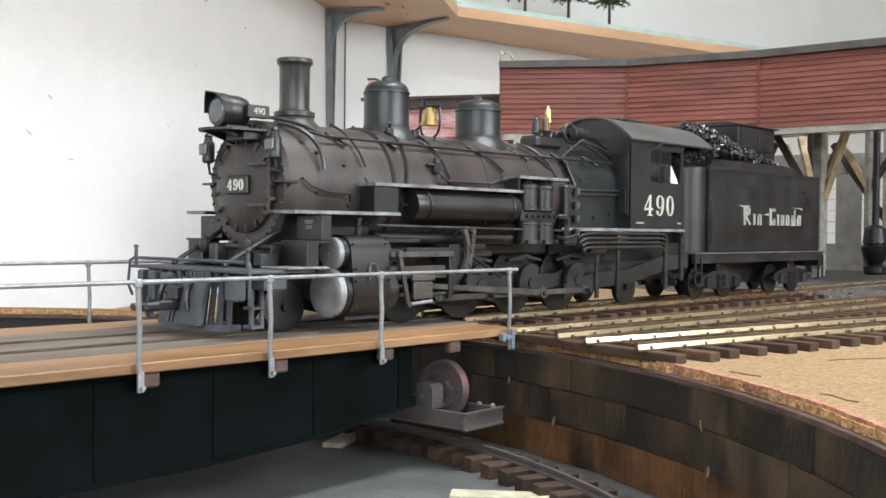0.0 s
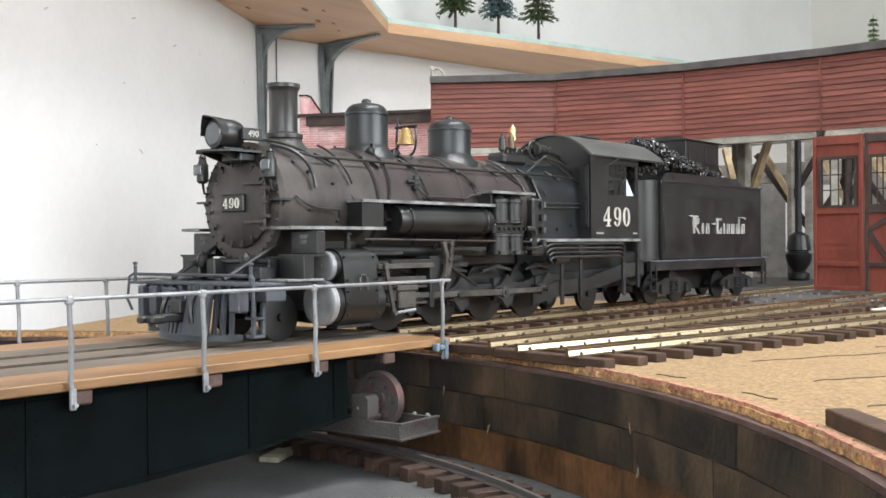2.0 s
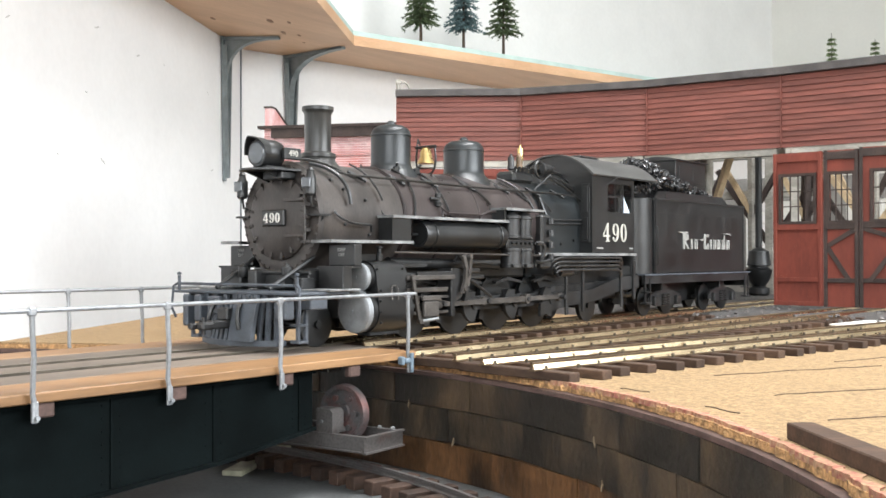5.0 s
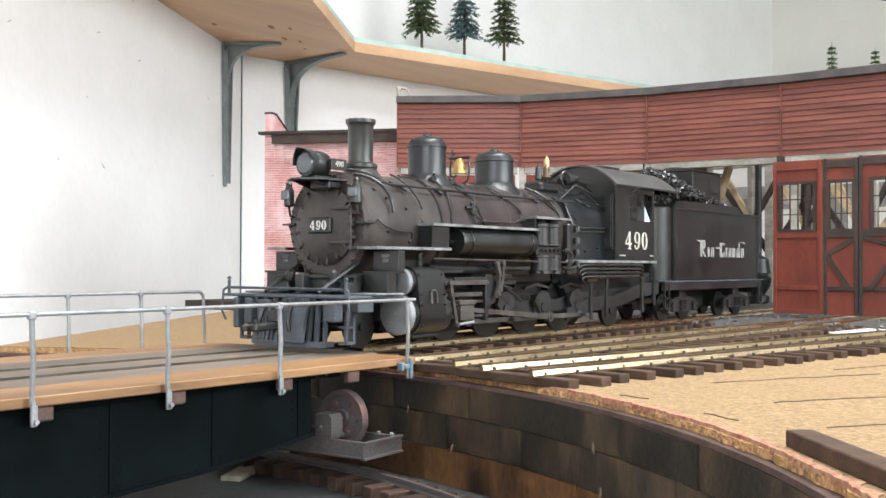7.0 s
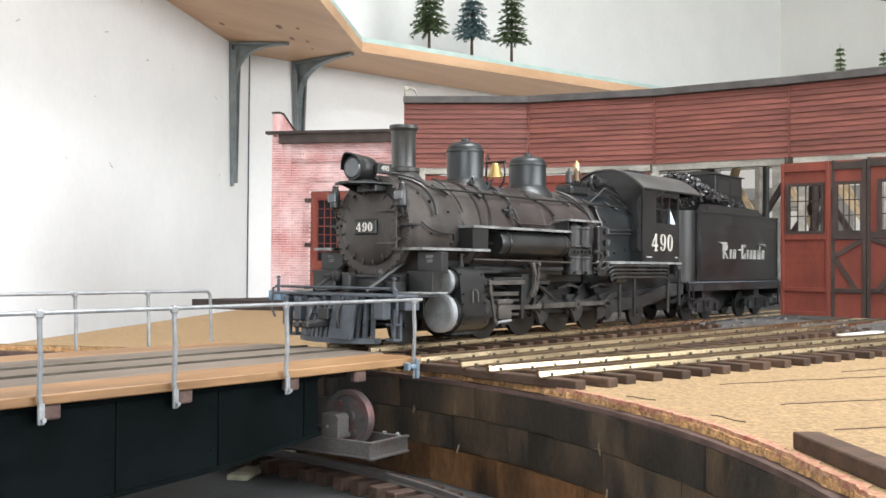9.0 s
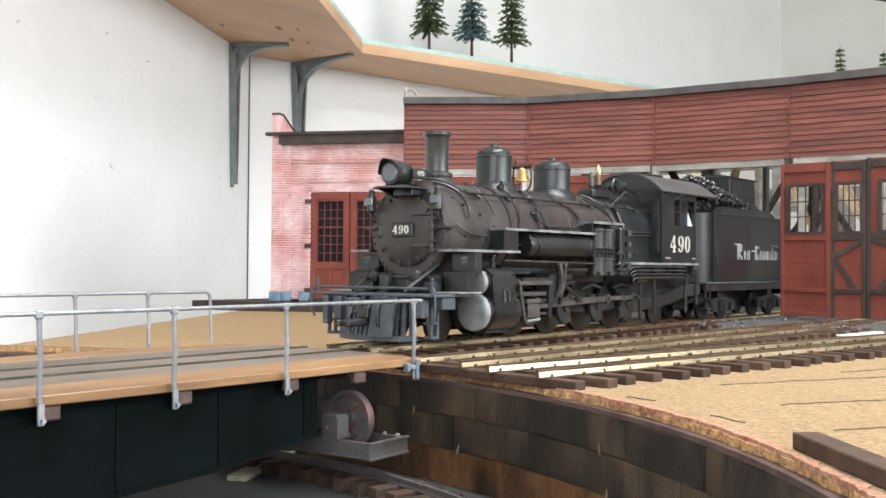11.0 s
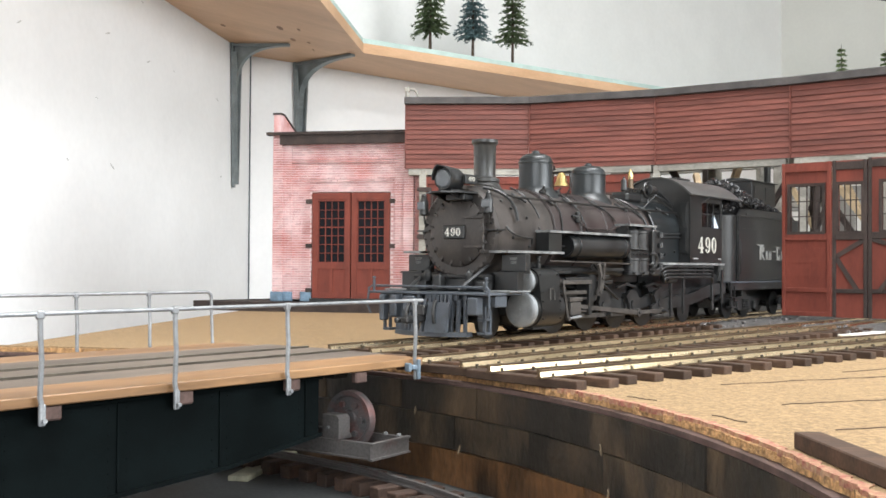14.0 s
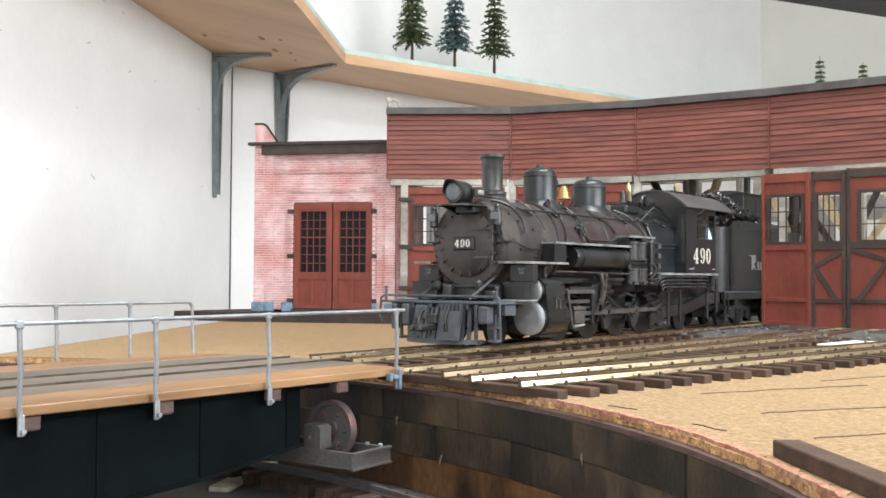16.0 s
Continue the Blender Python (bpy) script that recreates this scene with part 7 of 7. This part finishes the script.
bx(bm, TX0, TX1, -TY, TY, TZ0, TZ1, 0.0010)
tank = part("tank", bm, M_BLACK, tender, "dull black riveted water tank")
for s in (-1, 1):
    bm = bm_()
    lathe(bm, [(0.0215, 0), (0.0215, 0.0890), (0.020, 0.0900), (0, 0.0900)], Matrix.Translation((0.5445, s * 0.0285, TZ0)), 32)
    part("rounded_leg", bm, M_BLACK, tank)
    bm = bm_()
    # flared coal boards
    prism(bm, [(s * 0.0490, TZ1), (s * 0.0470, 0.1500), (s * 0.0455, 0.1500), (s * 0.0470, TZ1)], "x", 0.590, 0.760)
    prism(bm, [(0.560, TZ1), (0.590, TZ1), (0.590, 0.1500), (0.572, 0.1490)], "y", min(s * 0.0455, s * 0.0475), max(s * 0.0455, s * 0.0475))
    prism(bm, [(0.760, TZ1), (0.760, 0.1500), (0.772, 0.1440), (0.780, TZ1)], "y", min(s * 0.0455, s * 0.0475), max(s * 0.0455, s * 0.0475))
    part("coal_board", bm, M_BLACK, tank)
    bm = bm_()
    for z in (TZ0 + 0.003, 0.1235):
        bx(bm, TX0 + 0.001, TX1 - 0.001, min(s * TY, s * (TY + 0.0005)), max(s * TY, s * (TY + 0.0005)), z - 0.0006, z + 0.0006)
    bx(bm, TX0, TX1, min(s * TY, s * (TY + 0.0015)), max(s * TY, s * (TY + 0.0015)), TZ1 - 0.0005, TZ1 + 0.0012)
    for x in (TX0 + 0.0015, TX1 - 0.0025):
        bx(bm, x - 0.0012, x + 0.0012, min(s * TY, s * (TY + 0.0008)), max(s * TY, s * (TY + 0.0008)), TZ0, TZ1)
    part("seam_strip", bm, M_FRAME, tank)
    bm = bm_()
    prism(bm, [(0.525, 0.0385), (0.8350, 0.0385), (0.8350, 0.0495), (0.525, 0.0495)], "y", s * 0.0510 - 0.0022, s * 0.0510 + 0.0022)
    part("side_sill", bm, M_FRAME, tender)
    bm = bm_()
    bx(bm, 0.520, 0.838, min(s * 0.046, s * 0.0555), max(s * 0.046, s * 0.0555), 0.0482, 0.0499)
    part("sill_lip", bm, M_PILOT, tender)
    for x in (0.530, 0.828):
        bm = bm_()
        for dx in (-0.006, 0.006):
            bx(bm, x + dx - 0.0010, x + dx + 0.0010, s * 0.0535 - 0.0010, s * 0.0535 + 0.0010, 0.016, 0.044)
        bx(bm, x - 0.007, x + 0.007, min(s * 0.048, s * 0.0560), max(s * 0.048, s * 0.0560), 0.015, 0.0170)
        bx(bm, x - 0.007, x + 0.007, min(s * 0.048, s * 0.0560), max(s * 0.048, s * 0.0560), 0.028, 0.0295)
        part("step", bm, M_FRAME, tender)
    bm = bm_()
    pipe(bm, [(0.556, s * 0.0525, 0.060), (0.556, s * 0.0540, 0.062), (0.556, s * 0.0540, 0.105), (0.556, s * 0.0515, 0.107)], 0.0009)
    part("grab_iron", bm, M_BLACK, tender)
# plain-shape wing emblem with bars in place of the railway's name
EMBLEM = (
    ((0.6420, 0.1095), (0.6640, 0.1095), (0.6640, 0.1075), (0.6520, 0.1070)),
    ((0.7415, 0.1095), (0.7640, 0.1095), (0.7640, 0.1055), (0.7600, 0.1075)),
    ((0.6530, 0.1070), (0.6570, 0.1070), (0.6570, 0.0850), (0.6530, 0.0850)),
    ((0.6570, 0.1075), (0.6650, 0.1055), (0.6650, 0.0985), (0.6585, 0.0960), (0.6670, 0.0850), (0.6625, 0.0850), (0.6570, 0.0940)),
    ((0.6705, 0.0995), (0.6740, 0.0995), (0.6740, 0.0850), (0.6705, 0.0850)),
    ((0.6780, 0.0995), (0.6850, 0.0995), (0.6850, 0.0850), (0.6780, 0.0850)),
    ((0.6890, 0.0985), (0.7010, 0.1010), (0.7010, 0.0985), (0.6960, 0.0975)),
    ((0.7000, 0.1070), (0.7110, 0.1070), (0.7110, 0.1030), (0.7040, 0.1030), (0.7040, 0.0880), (0.7110, 0.0940), (0.7110, 0.0850), (0.7000, 0.0850)),
    ((0.7145, 0.0995), (0.7180, 0.0995), (0.7180, 0.0850), (0.7145, 0.0850)),
    ((0.7215, 0.0995), (0.7280, 0.0995), (0.7280, 0.0850), (0.7215, 0.0850)),
    ((0.7315, 0.0995), (0.7380, 0.0995), (0.7380, 0.0850), (0.7315, 0.0850)),
    ((0.7420, 0.0995), (0.7475, 0.0995), (0.7475, 0.0850), (0.7420, 0.0850)),
    ((0.7475, 0.1070), (0.7505, 0.1070), (0.7505, 0.0850), (0.7475, 0.0850)),
    ((0.7540, 0.0995), (0.7615, 0.0995), (0.7615, 0.0850), (0.7540, 0.0850)))
for poly in EMBLEM:
    wide = len(poly) == 4 and poly[1][0] - poly[0][0] > 0.005 and poly[0][1] - poly[3][1] > 0.012
    bars = [poly]
    if wide:
        a, b, h0, h1 = poly[0][0], poly[1][0], poly[0][1], poly[3][1]
        bars = [((c, h0), (c + 0.0026, h0), (c + 0.0026, h1), (c, h1)) for c in (a, b - 0.0026)] + [((a, h0), (b, h0), (b, h0 - 0.0022), (a, h0 - 0.0022))]
    bm = bm_()
    for n_, q in enumerate(bars):
        prism(bm, [(0.617 + (x - 0.642) * 1.328, 0.080 + (z - 0.085) * 0.878) for x, z in q], "y", -TY - 0.0013 - 0.0001 * n_, -TY - 0.0003)
    part("emblem", bm, M_FADED, tank, "faded grey bar of a winged emblem")
# coal heap
rc = random.Random(21)
bm = bm_()


def coal_top(x, y):
    k = max(0, 1 - abs(x - 0.600) / (0.110 if x < 0.600 else 0.185))
    return 0.1400 + 0.0520 * k ** 0.8 * (1 - 0.62 * (abs(y) / 0.045) ** 2)


prism(bm, [(0.535, 0.130), (0.770, 0.130), (0.770, 0.1335), (0.66, 0.158), (0.600, 0.172), (0.535, 0.150)], "y", -0.016, 0.016)
part("coal_core", bm, M_COAL, tender)
bm = bm_()
for i in range(2900):
    x, y = rc.uniform(0.518, 0.772), rc.uniform(-0.0440, 0.0440)
    z = coal_top(x, y) + rc.uniform(-0.007, 0.003)
    s = rc.uniform(0.0022, 0.0050)
    m = Matrix.Translation((x, y, z)) @ Euler((rc.random() * 6, rc.random() * 6, rc.random() * 6)).to_matrix().to_4x4() @ Matrix.Diagonal((s, s * rc.uniform(0.5, 1), s * rc.uniform(0.5, 1), 1))
    vs = [bm.verts.new(m @ Vector(p)) for p in ((1, 0.2, 0), (-0.8, 0.4, 0.2), (0.1, 1, -0.2), (0, -1, 0.1), (0.2, 0.1, 1), (-0.1, -0.2, -0.9))]
    for f in ((0, 2, 4), (2, 1, 4), (1, 3, 4), (3, 0, 4), (2, 0, 5), (1, 2, 5), (3, 1, 5), (0, 3, 5)):
        bm.faces.new([vs[k] for k in f])
bmesh.ops.recalc_face_normals(bm, faces=bm.faces)
me = bpy.data.meshes.new("coal")
bm.to_mesh(me)
bm.free()
me.materials.append(M_COAL)
ob = tagged(new("coal", me), "glossy black lump coal", kind="stuff")
ob.parent = tender
# shelter box behind the coal
bm = bm_()
bx(bm, 0.664, 0.755, -0.026, 0.026, 0.1330, 0.1950, 0.0008)
dog = part("shelter_box", bm, M_BLACK, tender)
bm = bm_()
ys = [-0.029 + 0.058 * i / 10 for i in range(11)]
prism(bm, [(y, 0.2000 - 0.0040 * (y / 0.029) ** 2) for y in ys] + [(0.029, 0.1948), (-0.029, 0.1948)], "x", 0.660, 0.759)
part("shelter_roof", bm, M_BLACK, dog)
bm = bm_()
for y, z0, z1 in ((-0.0262, 0.168, 0.188),):
    bx(bm, 0.672, 0.706, y - 0.0008, y, z0, z1, 0.0003)
    bx(bm, 0.714, 0.748, y - 0.0008, y, z0, z1, 0.0003)
part("shelter_panel", bm, M_BLACK, dog)
bm = bm_()
lathe(bm, [(0.010, 0.1345), (0.010, 0.140), (0.011, 0.1405), (0.011, 0.142), (0, 0.143)], Matrix.Translation((0.802, 0, 0)), 20)
part("water_hatch", bm, M_BLACK, tender)
bm = bm_()
bx(bm, 0.835, 0.840, -0.050, 0.050, 0.030, 0.050, 0.0008)
bx(bm, 0.840, 0.858, -0.005, 0.005, 0.031, 0.040, 0.001)
bx(bm, 0.530, 0.835, -0.020, 0.020, 0.0400, 0.0510)
# deep centre box added to fill the shaded gap under the tender
bx(bm, 0.560, 0.820, -0.010, 0.010, 0.0120, 0.0405, 0.001)
bx(bm, 0.500, 0.532, -0.012, 0.012, 0.0330, 0.0400)
part("underframe", bm, M_FRAME, tender)
for s in (-1, 1):
    bm = bm_()
    pipe(bm, bend((0.500, s * 0.030, 0.034), (0.520, s * 0.032, 0.016), (0.545, s * 0.030, 0.034)), 0.0030)
    part("feed_hose", bm, M_BLACK, tender)
TWHEELS = []
for cx in (0.603, 0.776):
    for s in (-1, 1):
        bm = bm_()
        y = s * 0.0390
        prism(bm, [(cx - 0.046, 0.0200), (cx - 0.040, 0.0245), (cx - 0.018, 0.0290), (cx + 0.018, 0.0290), (cx + 0.040, 0.0245), (cx + 0.046, 0.0200), (cx + 0.046, 0.0155), (cx + 0.036, 0.0145), (cx + 0.016, 0.0100), (cx - 0.016, 0.0100), (cx - 0.036, 0.0145), (cx - 0.046, 0.0155)], "y", y - 0.0014, y + 0.0014)
        sf = part("truck_frame", bm, M_FRAME, tender)
        bm = bm_()
        for dx in (-0.030, 0.030):
            bx(bm, cx + dx - 0.0055, cx + dx + 0.0055, min(y, y + s * 0.006), max(y, y + s * 0.006), 0.0110, 0.0225, 0.001)
        for dx in (-0.006, 0.006):
            for k in range(5):
                lathe(bm, [(0.0036, 0), (0.0042, 0.0008), (0.0036, 0.0016)], Matrix.Translation((cx + dx, y + s * 0.002, 0.0115 + k * 0.003)), 10)
        part("journal_box", bm, M_FRAME, sf)
    bm = bm_()
    bx(bm, cx - 0.008, cx + 0.008, -0.040, 0.040, 0.0270, 0.0400, 0.001)
    part("bolster", bm, M_FRAME, tender)
    for dx in (-0.030, 0.030):
        TWHEELS.append((axle("tender_wheelset", tender, cx + dx, 0.0165), cx + dx, 0.0165))


# ---- what moves ----
RUN = [
    (0, -0.3995),
    (0.5, -0.3842),
    (1, -0.3688),
    (1.5, -0.3552),
    (2, -0.3430),
    (2.5, -0.3314),
    (3, -0.3182),
    (3.5, -0.3062),
    (4, -0.2934),
    (6.5, -0.2307),
    (7, -0.2169),
    (7.5, -0.2043),
    (8, -0.1920),
    (8.5, -0.1811),
    (9, -0.1688),
    (11.5, -0.1078),
    (12, -0.0953),
    (12.5, -0.0836),
    (13, -0.0713),
    (13.5, -0.0576),
    (14, -0.0452),
    (14.5, -0.0346),
    (15, -0.0241),
    (15.5, -0.0104),
    (16, 0.0004),
]


def motions():
    """The engine backs its tender into the stall; the wheels roll and the rods follow."""
    def at(t):
        return float(np.interp(t, [r[0] for r in RUN], [r[1] for r in RUN]))
    lines = [(t, pose(x, 0, 0)) for t, x in RUN]
    walk(loco, lines)
    walk(tender, lines)
    ts = [i * 0.4 for i in range(41)]
    for w, x, r in WHEELS + TWHEELS:
        walk(w, [(t, pose(x, 0, r, 0, math.degrees((at(t) - RUN[0][1]) / r) + 148, 0)) for t in ts])
    ts = [i * 0.2 for i in range(81)]
    for rod, ph in SIDERODS:
        rows = []
        for t in ts:
            a = (at(t) - RUN[0][1]) / RD + radians(148 + ph)
            rows.append((t, pose(CR * math.sin(a), 0, RD + CR * math.cos(a))))
        walk(rod, rows)
    for rod, head, ph, ml in MAINRODS:
        rows, heads = [], []
        for t in ts:
            a = (at(t) - RUN[0][1]) / RD + radians(148 + ph)
            px, pz = DRIVERS[2] + CR * math.sin(a), RD + CR * math.cos(a)
            zc = 0.0290
            b = math.asin((pz - zc) / ml)
            cx = px - ml * math.cos(b)
            rows.append((t, pose(px, 0, pz, 0, -math.degrees(b), 0)))
            heads.append((t, pose(cx, 0, zc)))
        walk(rod, rows)
        walk(head, heads)


motions()
